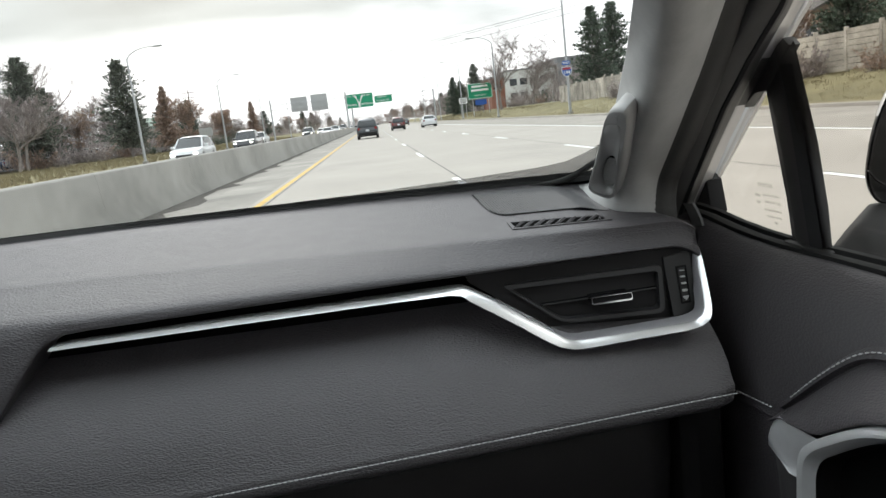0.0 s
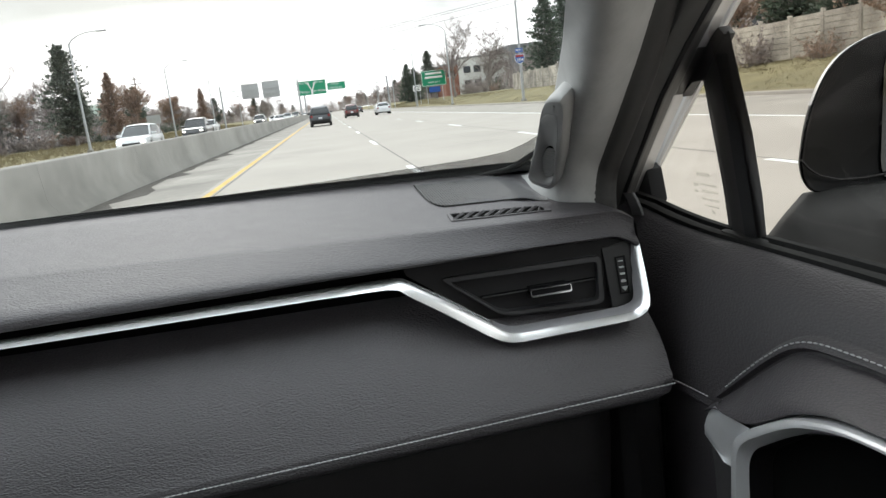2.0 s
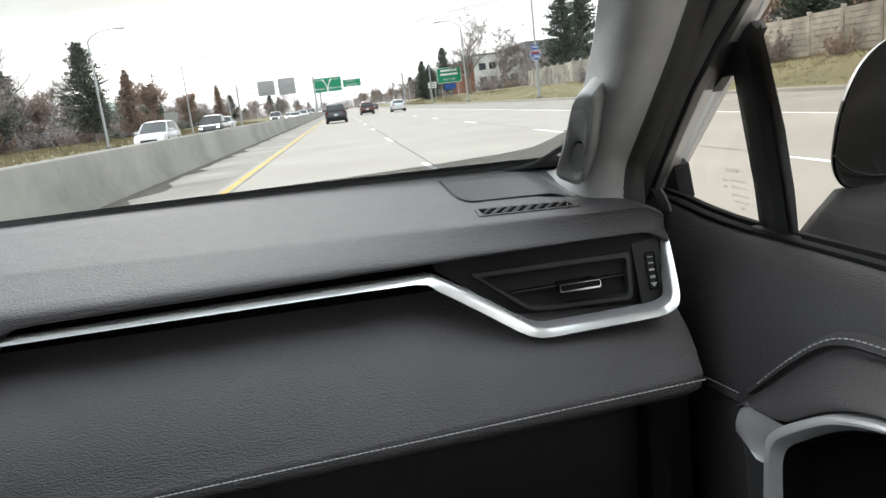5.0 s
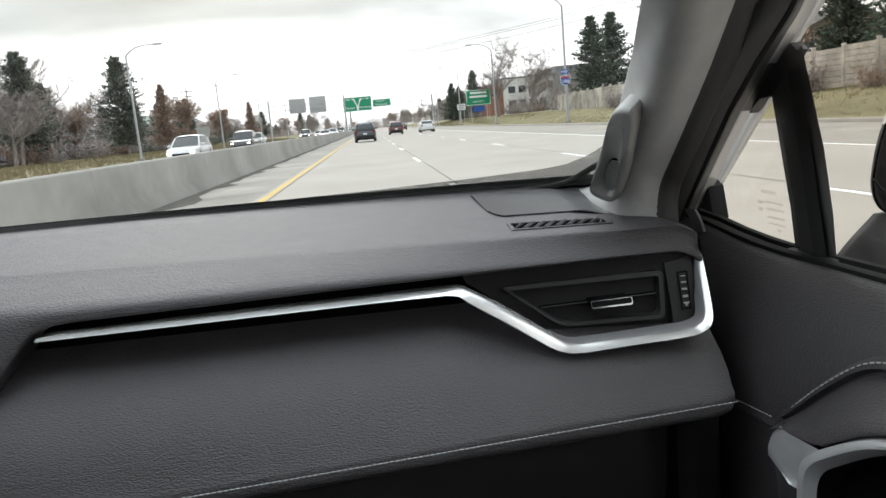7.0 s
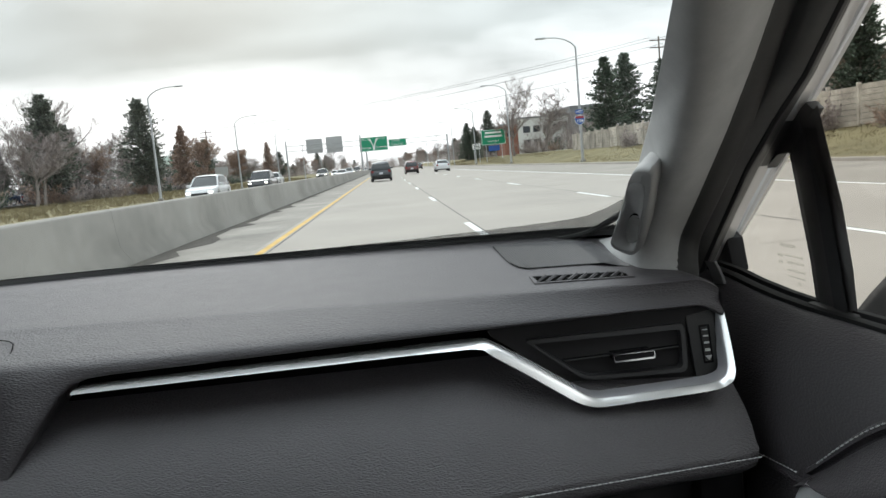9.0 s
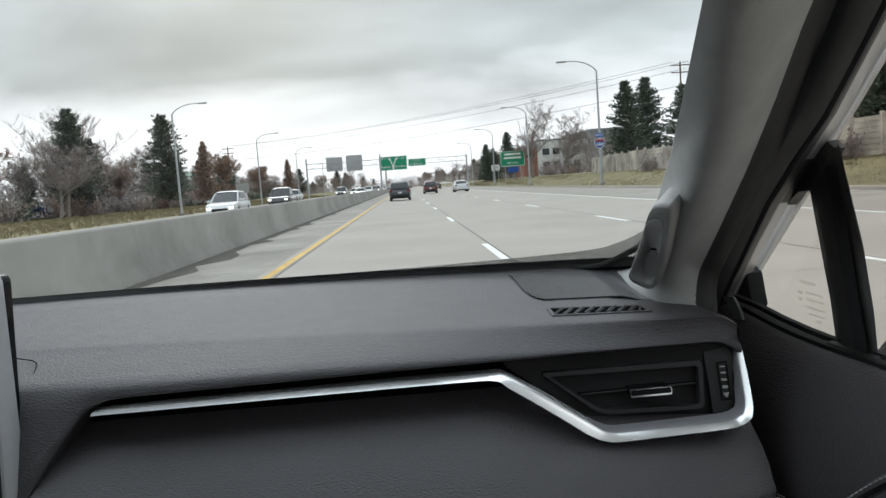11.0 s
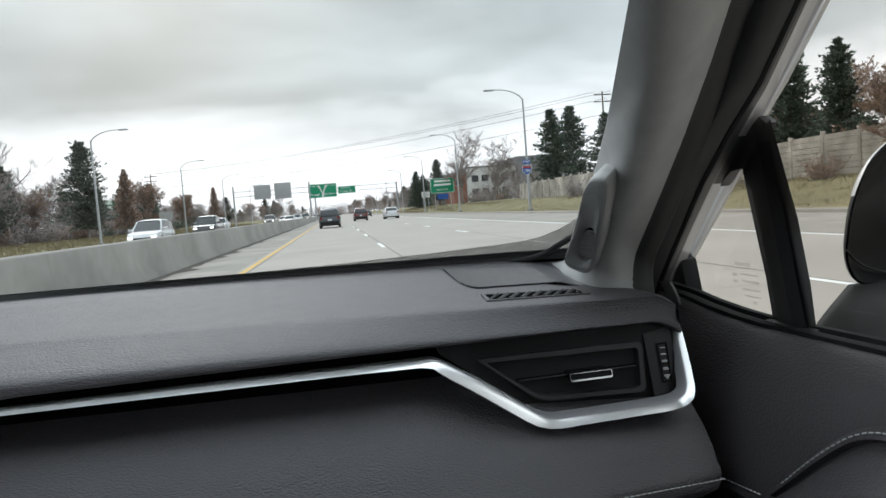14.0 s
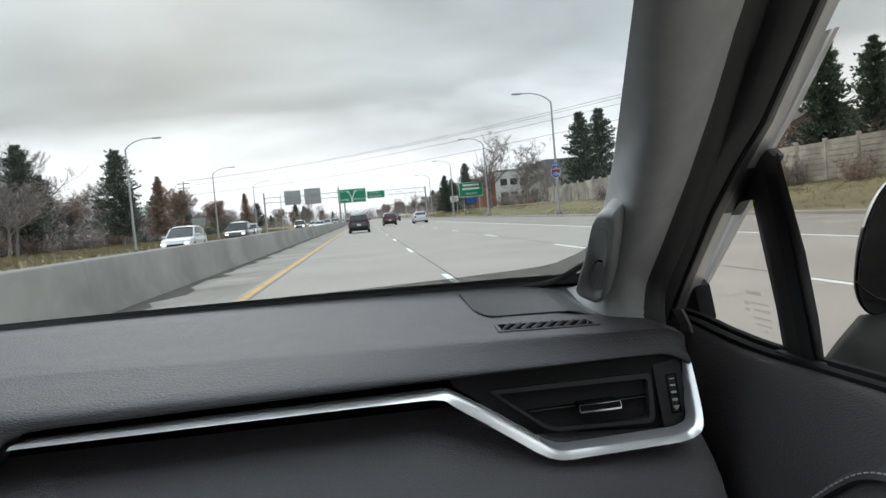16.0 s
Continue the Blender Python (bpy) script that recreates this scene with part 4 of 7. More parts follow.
# front cap that wraps round onto the door
capr = [[(0.557, 0.922), (0.540, 0.9235), (0.523, 0.924), (0.507, 0.924)], [(0.567, 0.913), (0.549, 0.914), (0.530, 0.914), (0.514, 0.916)], [(0.573, 0.904), (0.556, 0.904), (0.537, 0.904), (0.521, 0.908)],
        [(0.577, 0.895), (0.559, 0.894), (0.541, 0.892), (0.526, 0.900)], [(0.577, 0.887), (0.558, 0.886), (0.542, 0.884), (0.530, 0.892)], [(0.562, 0.8845), (0.550, 0.8835), (0.539, 0.8815), (0.5305, 0.887)], [(0.545, 0.8805), (0.540, 0.8795), (0.534, 0.8785), (0.5295, 0.881)]]
bm = bmesh.new()
rows = []
for r in capr:
    y0, z0 = r[0]
    rows.append([(0.334, y0 + 0.021, z0 - 0.004), (0.322, y0 + 0.010, z0 - 0.001), (0.3125, y0 + 0.001, z0)] + [(0.3092 + 0.0024 * q, y, z) for q, (y, z) in enumerate(r[1:])] + [(0.320, r[-1][0] - 0.006, r[-1][1])])
sheet(bm, rows)
opart("pull_cap", bm, M_PULL, pull, "matt silver front cap of the pull", sharp=60)
bm = bmesh.new()
sheet(bm, [[(0.336, 0.590 + k, z), (0.322, 0.582 + k, z), (0.3125, 0.567 + k, z), (0.311, 0.545, z), (0.316, 0.530, z)] for z, k in ((0.882, 0.0), (0.868, -0.004), (0.85, -0.006), (0.80, -0.008), (0.70, -0.01))])
opart("pull_base", bm, mat("dark_grained_door_plastic", (0.045, 0.043, 0.045), 0.5, var=0.1, scale=14, bump=0.2, bump_scale=700, dist=0.0004), label="dark grained plastic below the pull")
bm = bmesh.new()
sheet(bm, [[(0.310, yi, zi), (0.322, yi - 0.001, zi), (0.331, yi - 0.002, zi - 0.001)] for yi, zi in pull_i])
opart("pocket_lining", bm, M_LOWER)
# flat near-black sheet fills the opening; the pocket's inner shade is painted by it
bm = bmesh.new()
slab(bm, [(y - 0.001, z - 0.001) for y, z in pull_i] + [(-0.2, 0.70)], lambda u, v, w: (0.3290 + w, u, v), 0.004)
opart("pocket_shade", bm, M_HOLLOW_SHADE)

# window surround: belt seal, divider, frame and glass


def quad_bar(bm, pts_in, pts_out, depth):
    """A flat bar between two edges, thickened away from the cabin."""
    rows = []
    for a, b in zip(pts_in, pts_out):
        a, b = Vector(a), Vector(b)
        d = Vector((depth, 0.01, 0))
        rows.append([a + d, a + Vector((0.002, 0, 0)), a.lerp(b, 0.12) - Vector((0.002, 0, 0)), a.lerp(b, 0.88) - Vector((0.002, 0, 0)), b + Vector((0.002, 0, 0)), b + d])
    vs = sheet(bm, rows)
    bm.faces.new(vs[0]), bm.faces.new(list(reversed(vs[-1])))


bm = bmesh.new()
rows = []
for y in [-0.4, 0.0, 0.3, 0.45, 0.55, 0.65, 0.70, 0.74, 0.78, 0.82, 0.86]:
    x, z = belt_x(y), belt_z(y)
    rows.append([(x - 0.011, y, z - 0.001), (x - 0.010, y, z + 0.003), (x - 0.003, y, z + 0.0045), (x + 0.001, y, z + 0.003), (x + 0.003, y, z + 0.007), (x + 0.009, y, z + 0.0075), (x + 0.011, y, z - 0.002)])
sheet(bm, rows)
opart("belt_seal", bm, mat("dark_belt_seal_rubber", (0.009, 0.009, 0.009), 0.7, var=0.15, scale=20, spec=0.25), label="black rubber belt seal")
bm = bmesh.new()
quad_bar(bm, [(0.412, 0.698, 1.036), (0.412, 0.707, 1.08), (0.412, 0.722, 1.13), (0.412, 0.741, 1.195)], [(0.412, 0.637, 1.033), (0.412, 0.643, 1.08), (0.412, 0.657, 1.14), (0.412, 0.692, 1.236)], 0.004)
div = opart("divider_post", bm, M_POST, label="black post between quarter glass and door glass")
bm = bmesh.new()
rows = [[(0.4105, lerp(0.661, 0.640, s) + (z - 1.035) * 0.24, z) for s in (0.0, 1.0)] for z in (1.04, 1.1, 1.15, 1.19, 1.215)]
sheet(bm, [[(x - 0.004, y, z) for x, y, z in r] for r in rows])
opart("glass_run", bm, M_FRAME, div)
# small foot where the divider meets the seal
bm = bmesh.new()
box(bm, 0.402, 0.42, 0.628, 0.706, 1.028, 1.040, 0.004)
opart("divider_foot", bm, M_PLASTIC, div)
# sloped black frame along the pillar: one moulding from the pillar trim out to the glass
SL = [(0.333, 0.868, 1.045), (0.335, 0.844, 1.076), (0.335, 0.785, 1.132), (0.335, 0.731, 1.183), (0.335, 0.68, 1.224), (0.335, 0.625, 1.264), (0.330, 0.555, 1.322), (0.306, 0.40, 1.44), (0.262, 0.05, 1.55)]
MID = [(0.357, 0.866, 1.040), (0.358, 0.841, 1.070), (0.358, 0.782, 1.128), (0.358, 0.728, 1.181), (0.358, 0.673, 1.224), (0.358, 0.618, 1.262), (0.354, 0.55, 1.318), (0.334, 0.40, 1.43), (0.29, 0.05, 1.54)]
OUTE = [(0.402, 0.915, 1.050), (0.402, 0.890, 1.076), (0.401, 0.832, 1.132), (0.400, 0.779, 1.178), (0.400, 0.725, 1.224), (0.400, 0.671, 1.266), (0.396, 0.61, 1.318), (0.376, 0.45, 1.43), (0.33, 0.05, 1.55)]
bm = bmesh.new()
rows = []
for a, m_, o in zip(SL, MID, OUTE):
    a, m_, o = Vector(a), Vector(m_), Vector(o)
    rows.append([a + Vector((-0.002, 0.012, 0)), a + Vector((0.001, 0.0, 0)), a.lerp(m_, 0.3) + Vector((-0.004, -0.006, 0.003)), a.lerp(m_, 0.75) + Vector((-0.004, -0.005, 0.002)), m_])
sheet(bm, rows)
opart("door_seal", bm, mat("grey_door_seal_rubber", (0.095, 0.094, 0.093), 0.6, var=0.12, scale=20), label="dark grey rubber door seal")
bm = bmesh.new()
rows = []
for m_, o in zip(MID, OUTE):
    m_, o = Vector(m_), Vector(o)
    rows.append([m_ + Vector((0.001, 0.006, 0)), m_ + Vector((0.002, 0.001, 0)), m_.lerp(o, 0.25) + Vector((0.0, -0.004, 0.002)), m_.lerp(o, 0.45) + Vector((0.001, -0.002, 0.001)), m_.lerp(o, 0.55) + Vector((0.003, 0.002, -0.002)), m_.lerp(o, 0.69) + Vector((0.003, 0.003, -0.002))])
sheet(bm, rows)
opart("window_frame", bm, mat("matt_black_frame", (0.030, 0.029, 0.029), 0.5, var=0.12, scale=20, spec=0.35), label="black door window frame")
rows = []
for m_, o in zip(MID, OUTE):
    m_, o = Vector(m_), Vector(o)
    rows.append([m_.lerp(o, 0.68) + Vector((0.004, 0.004, -0.002)), m_.lerp(o, 0.70) + Vector((0.002, 0.001, 0.0)), m_.lerp(o, 0.82) + Vector((0.0, -0.001, 0.0)), m_.lerp(o, 0.95), o, o + Vector((0.012, 0.004, 0.0))])
for r in (rows[:4], rows[4:]):
    bm = bmesh.new()
    sheet(bm, r)
    opart("painted_edge", bm, M_BODY, label="pale silver painted edge of the frame")
bm = bmesh.new()
sheet(bm, [[p + Vector((-0.001, -0.001, 0.0)) for p in r] for r in rows[3:5]])
opart("edge_bridge", bm, M_POST)
bm = bmesh.new()
tube(bm, [Vector(m_).lerp(Vector(o), 0.10) + Vector((-0.002, -0.003, 0.001)) for m_, o in zip(MID, OUTE)], 0.0048, 8)
opart("frame_bead", bm, M_FRAME, label="dull grey bead along the frame")
# body-coloured edge of the pillar seen through the glass, in two lengths
for a in ([(0.418, 0.925, 1.083), (0.418, 0.86, 1.138), (0.418, 0.797, 1.192)], [(0.418, 0.735, 1.236), (0.418, 0.70, 1.270), (0.414, 0.62, 1.335)]):
    bm = bmesh.new()
    top = a[0][2] > 1.2
    rows = []
    for k, (x, y, z) in enumerate(a):
        wd = 0.030 if not top else (0.006 + 0.010 * min(1, k))
        rows.append([(x - 0.004, y + 0.03, z + 0.01), (x + 0.004, y + 0.004, z), (x + 0.008, y - wd * 0.5, z), (x + 0.006, y - wd, z - 0.001), (x + 0.012, y - wd + 0.002, z)])
    sheet(bm, rows)
    opart("body_strip", bm, M_BODY, label="pale silver painted pillar edge")
# plate where divider and frame join
bm = bmesh.new()
slab(bm, [(0.760, 1.192), (0.737, 1.190), (0.693, 1.233), (0.704, 1.241), (0.732, 1.226), (0.790, 1.196), (0.80, 1.18), (0.785, 1.175)], lambda u, v, w: (0.409 + w, u, v), 0.012, 0.002)
opart("frame_joint", bm, M_POST)
# grey sill trim in the gap between the dash end and the door
bm = bmesh.new()
sheet(bm, [[(0.357 + dx, 0.808 + dy, 1.073), (0.360 + dx, 0.805 + dy, 1.065), (0.363 + dx, 0.803 + dy, 1.055), (0.366 + dx, 0.805 + dy, 1.046)] for dx, dy in ((-0.009, 0.012), (-0.005, 0.0), (-0.003, -0.002), (0.0, -0.001), (0.002, 0.012))])
opart("gap_trim", bm, mat("smooth_grey_sill_plastic", (0.17, 0.17, 0.17), 0.4, var=0.05, scale=30), label="smooth grey trim in the door gap")
# gusset at the front of the quarter window
bm = bmesh.new()
slab(bm, [(0.93, 1.042), (0.872, 1.046), (0.868, 1.05), (0.880, 1.088), (0.895, 1.094), (0.93, 1.080)], lambda u, v, w: (0.405 + w, u, v), 0.02, 0.002)
opart("quarter_gusset", bm, M_LOWER)
bm = bmesh.new()
slab(bm, [(0.93, 1.05), (0.70, 1.03), (0.737, 1.195), (0.77, 1.20)], lambda u, v, w: (0.421 + w, u, v), 0.004)
qg = opart("quarter_glass", bm, M_GLASS, label="small fixed quarter window glass")
qg.visible_shadow = False
bm = bmesh.new()
slab(bm, [(0.66, 1.03), (-0.35, 1.04), (-0.2, 1.45), (0.2, 1.50), (0.45, 1.42), (0.69, 1.235)], lambda u, v, w: (0.428 - max(0, v - 1.05) * 0.2 + w, u, v), 0.004)
dg = opart("door_glass", bm, M_GLASS, label="raised clear door window glass")
dg.visible_shadow = False
# etched marking on the quarter glass: rows of unreadable ticks
re_ = random.Random(6)
for a, b2, z, h in ((0.780, 0.752, 1.0875, 0.0042), (0.771, 0.737, 1.0775, 0.0022), (0.767, 0.735, 1.0700, 0.0028), (0.768, 0.733, 1.0615, 0.0024), (0.764, 0.733, 1.0550, 0.0018), (0.786, 0.777, 1.0755, 0.0040), (0.785, 0.776, 1.0680, 0.0034), (0.748, 0.743, 1.0485, 0.0030)):
    bm = bmesh.new()
    y = a
    while y > b2:
        wd = h * re_.uniform(0.45, 0.8)
        slab(bm, [(y, z), (y - wd, z), (y - wd, z + h * re_.uniform(0.6, 1.0)), (y, z + h)], lambda u, v, w: (0.4195 - w, u, v), 0.0004)
        y -= wd + h * 0.3
    opart("etched_mark", bm, M_ETCH, qg, "faint etched bar").visible_shadow = False

# ---------------------------------------------------------------- exterior mirror
mirror = thing("door_mirror", "black door mirror with pale upper rim outside the window", "mirror", (0.5, 0.66, 1.03))
MIR_AT = (0.5, 0.66, 1.03)


def mpart(name, bm, material, label="", sharp=50):
    return shifted(part(name, bm, material, mirror, label, sharp), MIR_AT)


M_MIRRORSHELL = mat("dusty_black_mirror_plastic", (0.0048, 0.0052, 0.0058), 0.30, var=0.3, scale=60, spec=0.05)
head = [(0.479, 1.084), (0.476, 1.10), (0.482, 1.132), (0.493, 1.160), (0.511, 1.188), (0.534, 1.205), (0.567, 1.217), (0.66, 1.230), (0.70, 1.20), (0.705, 1.12), (0.69, 1.065), (0.60, 1.058), (0.52, 1.062), (0.488, 1.071)]
cx, cz = 0.59, 1.14
head_round = rounded(head, 0.02, 3)


def head_row(k, y):
    return [(cx + (x - cx) * k, y + (x - 0.48) * 0.20, cz + (z - cz) * k) for x, z in head_round]


bm = bmesh.new()
vs = sheet(bm, [head_row(0.93, 0.683), head_row(0.985, 0.678), head_row(1.0, 0.6795), head_row(0.985, 0.684), head_row(0.88, 0.70), head_row(0.62, 0.715), head_row(0.25, 0.725)], close_v=True)
bm.faces.new(vs[-1])
bm.faces.new(list(reversed(vs[0])))
mpart("shell", bm, M_MIRRORSHELL, "black plastic mirror shell")
bm = bmesh.new()
tube(bm, [(x, 0.6770 + (x - 0.48) * 0.20, z) for x, z in ((0.4765, 1.104), (0.486, 1.094), (0.500, 1.085), (0.525, 1.0775), (0.56, 1.0745), (0.60, 1.0745))], 0.0011, 6)
mpart("shell_seam", bm, M_LOWER, "fine seam line of the mirror shell")
bm = bmesh.new()
top = [p for p in head_round if p[1] > 1.155 and p[0] < 0.665]
rows = []
for k, y in ((1.001, 0.6790), (1.005, 0.6802), (0.992, 0.6845), (0.887, 0.7005)):
    rows.append([(cx + (x - cx) * k, y + (x - 0.48) * 0.20, cz + (z - cz) * k) for x, z in top])
sheet(bm, rows)
mpart("cap", bm, M_BODY, "pale silver painted mirror cap")
bm = bmesh.new()
slab(bm, rounded([(0.584, 1.085), (0.588, 1.19), (0.602, 1.213), (0.68, 1.215), (0.69, 1.10), (0.67, 1.07), (0.59, 1.068)], 0.012, 4), lambda u, v, w: (u, 0.6805 + (u - 0.48) * 0.20 + w, v), 0.003)
mpart("mirror_glass", bm, mat("dark_tinted_mirror", (0.10, 0.11, 0.12), 0.06, metal=1.0, var=0.02), "dark tinted mirror glass")
bm = bmesh.new()
base = [[(x, y, z), (x, y + 0.010, z + 0.001), (x, y + 0.018, z - 0.006), (x, y + 0.020, 0.99), (x, 0.672, 0.95), (x, 0.63, 0.96), (x, 0.64, z - 0.026)]
        for x, y, z in ((0.425, 0.664, 1.024), (0.440, 0.668, 1.031), (0.460, 0.672, 1.049), (0.484, 0.676, 1.068), (0.52, 0.682, 1.068), (0.58, 0.69, 1.066), (0.66, 0.70, 1.066))]
vs = sheet(bm, base, close_v=True)
bm.faces.new(vs[0]), bm.faces.new(list(reversed(vs[-1])))
mpart("mount", bm, mat("matt_black_mount", (0.02, 0.0205, 0.021), 0.5, var=0.2, scale=40, spec=0.25), "black plastic mirror mount")

# ---------------------------------------------------------------- centre screen
screen = thing("centre_display", "touch screen in a silver frame with black button column", "car display", (-0.45, 0.68, 1.0))
SCR_AT = (-0.45, 0.68, 1.0)


def spart(name, bm, material, parent=None, label="", sharp=40):
    return shifted(part(name, bm, material, parent or screen, label, sharp), SCR_AT)


def sc(u, v, w):
    """u to the right from the screen's right edge, v up from its foot, w away from the cabin."""
    return (-0.3915 + u + 0.001 * (1 - v / 0.22), 0.662 + w + v * 0.10, 0.955 + v)


bm = bmesh.new()
slab(bm, rounded([(-0.265, 0.0), (0.0, -0.002), (0.0, 0.2155), (-0.265, 0.2155)], [0.008, 0.008, 0.009, 0.009], 4), lambda u, v, w: sc(u, v, w + 0.003), 0.02, 0.002)
body = spart("housing", bm, M_GLOSS)
bm = bmesh.new()
rows = []
for v in (-0.01, 0.05, 0.1, 0.15, 0.2, 0.209, 0.214, 0.2165):
    g = 0.004 if v > 0.215 else (0.0015 if v > 0.21 else 0.0)
    rows.append([sc(u, v, w) for u, w in ((-0.0135 + g, 0.006), (-0.0125 + g, -0.002), (-0.0098, -0.0045), (-0.0045, -0.0045), (-0.0008 - g, -0.001), (0.0012 - g, 0.004), (0.0014 - g, max(0.006, 0.022 - v * 0.075)))])
sheet(bm, rows)
M_RAIL = mat("dark_satin_rail", (0.50, 0.50, 0.515), 0.30, metal=0.25, var=0.03, scale=60, rvar=0.01)
spart("side_rail", bm, M_RAIL, body, "matt silver screen rail")
bm = bmesh.new()
sheet(bm, [[sc(u, v, w) for u, w in ((-0.0112, -0.0042), (-0.0106, -0.0056), (-0.0080, -0.0058), (-0.0074, -0.0046))] for v in (-0.01, 0.1, 0.204, 0.2085)])
spart("rail_groove", bm, M_FRAME, body, "dark groove along the rail")
bm = bmesh.new()
sheet(bm, [[sc(u, v, w) for u in (-0.265, -0.012)] for v, w in ((0.2135, -0.001), (0.216, 0.001), (0.2168, 0.01))])
spart("top_edge", bm, M_GLOSS, body)
bm = bmesh.new()
slab(bm, [(-0.25, 0.02), (-0.062, 0.02), (-0.062, 0.196), (-0.25, 0.196)], lambda u, v, w: sc(u, v, w + 0.0022), 0.002)
spart("screen", bm, glow("dim_violet_screen", (0.006, 0.0045, 0.014), 0.2), body, "dim violet screen")
bm = bmesh.new()
for i in (0, 1):
    for j in (0, 1):
        slab(bm, [(-0.078 + i * 0.0045, 0.1800 + j * 0.0045), (-0.0742 + i * 0.0045, 0.1800 + j * 0.0045), (-0.0742 + i * 0.0045, 0.1838 + j * 0.0045), (-0.078 + i * 0.0045, 0.1838 + j * 0.0045)], lambda u, v, w: sc(u, v, w + 0.0018), 0.0006)
spart("icon", bm, glow("pale_violet_icon", (0.5, 0.45, 0.8), 1.0), body, "pale violet screen icon")
bm = bmesh.new()
slab(bm, [(-0.0750, 0.164), (-0.0715, 0.164), (-0.0715, 0.1665), (-0.0730, 0.1665), (-0.0730, 0.172), (-0.0750, 0.170)], lambda u, v, w: sc(u, v, w + 0.0018), 0.0006)
spart("icon", bm, MATS["white_print"], body)
M_BUTTON = mat("dim_button_rim", (0.50, 0.50, 0.52), 0.3, metal=0.6, var=0.05, scale=60, rvar=0.0)
M_CAPTION = mat("dim_button_print", (0.13, 0.125, 0.14), 0.5, var=0.3, scale=400)
for k in range(4):
    v = 0.1715 - 0.0272 * k
    bm = bmesh.new()
    ring(bm, rounded([(-0.0470, v), (-0.0310, v), (-0.0310, v - 0.0050), (-0.0470, v - 0.0050)], 0.0012, 2), rounded([(-0.0464, v - 0.0006), (-0.0316, v - 0.0006), (-0.0316, v - 0.0038), (-0.0464, v - 0.0038)], 0.001, 2), lambda u, q, w: sc(u, q, w + 0.0012), 0.002)
    spart("button", bm, M_BUTTON, body, "black button with dim rim")
    x, y, z = sc(-0.0388, v + 0.0072, 0.0012)
    words(("SEEK", "TRACK", "PHONE", "APPS")[k], 0.0056, M_CAPTION, body, pose(x - SCR_AT[0], y - SCR_AT[1], z - SCR_AT[2], 84.3, 0, 0), depth=0.0003)
bm = bmesh.new()
kx, kz = -0.0395, 0.049
rows = [[sc(kx + math.cos(a) * r, kz + math.sin(a) * r, w) for a in [2 * math.pi * k / 28 for k in range(28)]] for r, w in ((0.0165, 0.004), (0.0165, -0.008), (0.0155, -0.012), (0.0125, -0.0125), (0.0115, -0.0115), (0.0005, -0.0112))]
sheet(bm, rows, close_v=True)
spart("volume_knob", bm, M_FRAME, body, "round silver-rimmed knob")
bm = bmesh.new()
rows = [[sc(kx + math.cos(a) * r, kz + math.sin(a) * r, w) for a in [2 * math.pi * k / 20 for k in range(20)]] for r, w in ((0.0118, -0.012), (0.0112, -0.0129), (0.0005, -0.0132))]
sheet(bm, rows, close_v=True)
spart("knob_cap", bm, M_GLOSS, body)
# closing panel between screen foot and fascia
bm = bmesh.new()
box(bm, -0.66, -0.392, 0.69, 0.74, 0.6, 0.96, 0.01)
spart("stack_panel", bm, M_PLASTIC)

# ---------------------------------------------------------------- shell that closes the cabin
bm = bmesh.new()
box(bm, -1.3, 0.46, -1.9, 1.3, 0.28, 0.32)
tagged(part("cabin_floor", bm, M_RUBBER), "dark carpeted cabin floor", "floor", kind="structure")
bm = bmesh.new()
rows = []
for i in range(13):
    u = i / 12
    x = lerp(-1.02, 0.22, u)
    r = []
    for j in range(11):
        y = lerp(0.33, -1.6, j / 10)
        r.append((x, y, 1.56 - 0.10 * (2 * u - 1) ** 4 - 0.05 * (j / 10) ** 3))
    rows.append(r)
sheet(bm, rows)
bmesh.ops.solidify(bm, geom=list(bm.faces), thickness=0.03)
tagged(part("ceiling", bm, M_HEADLINER), "pale grey car headliner", "ceiling", kind="structure")
# roof rails over the doors, out of view, added to keep sky light out
for name, x0, x1 in (("ceiling_rail_driver_side", -1.28, -1.0), ("ceiling_rail_passenger_side", 0.2, 0.44)):
    bm = bmesh.new()
    box(bm, x0, x1, -1.64, 0.27, 1.465, 1.60, 0.02)
    tagged(part(name, bm, M_HEADLINER), "pale grey roof rail over the car doors", "ceiling", kind="structure")
# unseen wall; its height sets how much light enters from behind
bm = bmesh.new()
box(bm, -1.3, 0.46, -1.65, -1.6, 0.3, 1.22)
tagged(part("wall_back", bm, M_CLOTH), "unseen rear wall that cuts light from behind the cabin", "wall", kind="structure")
# out of view; the rear length is solid up to the roof to block light
bm = bmesh.new()
box(bm, -1.26, -1.2, -0.35, 1.0, 0.3, 1.04)
box(bm, -1.26, -1.2, -1.6, -0.35, 0.3, 1.46)
tagged(part("wall_driver_side", bm, M_LEATHER), "unseen driver side door wall, solid behind to block light", "wall", kind="structure")
# likewise unseen, with a full-height rear length that stops light from the side
bm = bmesh.new()
box(bm, 0.40, 0.46, -1.6, -0.62, 0.3, 1.46)
box(bm, 0.34, 0.46, 0.90, 1.05, 0.3, 0.99)
tagged(part("wall_passenger_side", bm, M_LEATHER), "unseen passenger side cabin wall, solid behind to block light", "wall", kind="structure")
bm = bmesh.new()
box(bm, -1.25, 0.45, 1.02, 1.10, 0.3, 1.075)
tagged(part("bulkhead", bm, M_RUBBER), "black bulkhead under the windscreen", "wall", kind="structure")

# ================================================================ outside: the motorway
GY0, GY1 = -40.0, 1400.0


def strip(bm, x0, x1, y0, y1, z, ny=1):
    sheet(bm, [[(x0, lerp(y0, y1, j / ny), z), (x1, lerp(y0, y1, j / ny), z)] for j in range(ny + 1)])


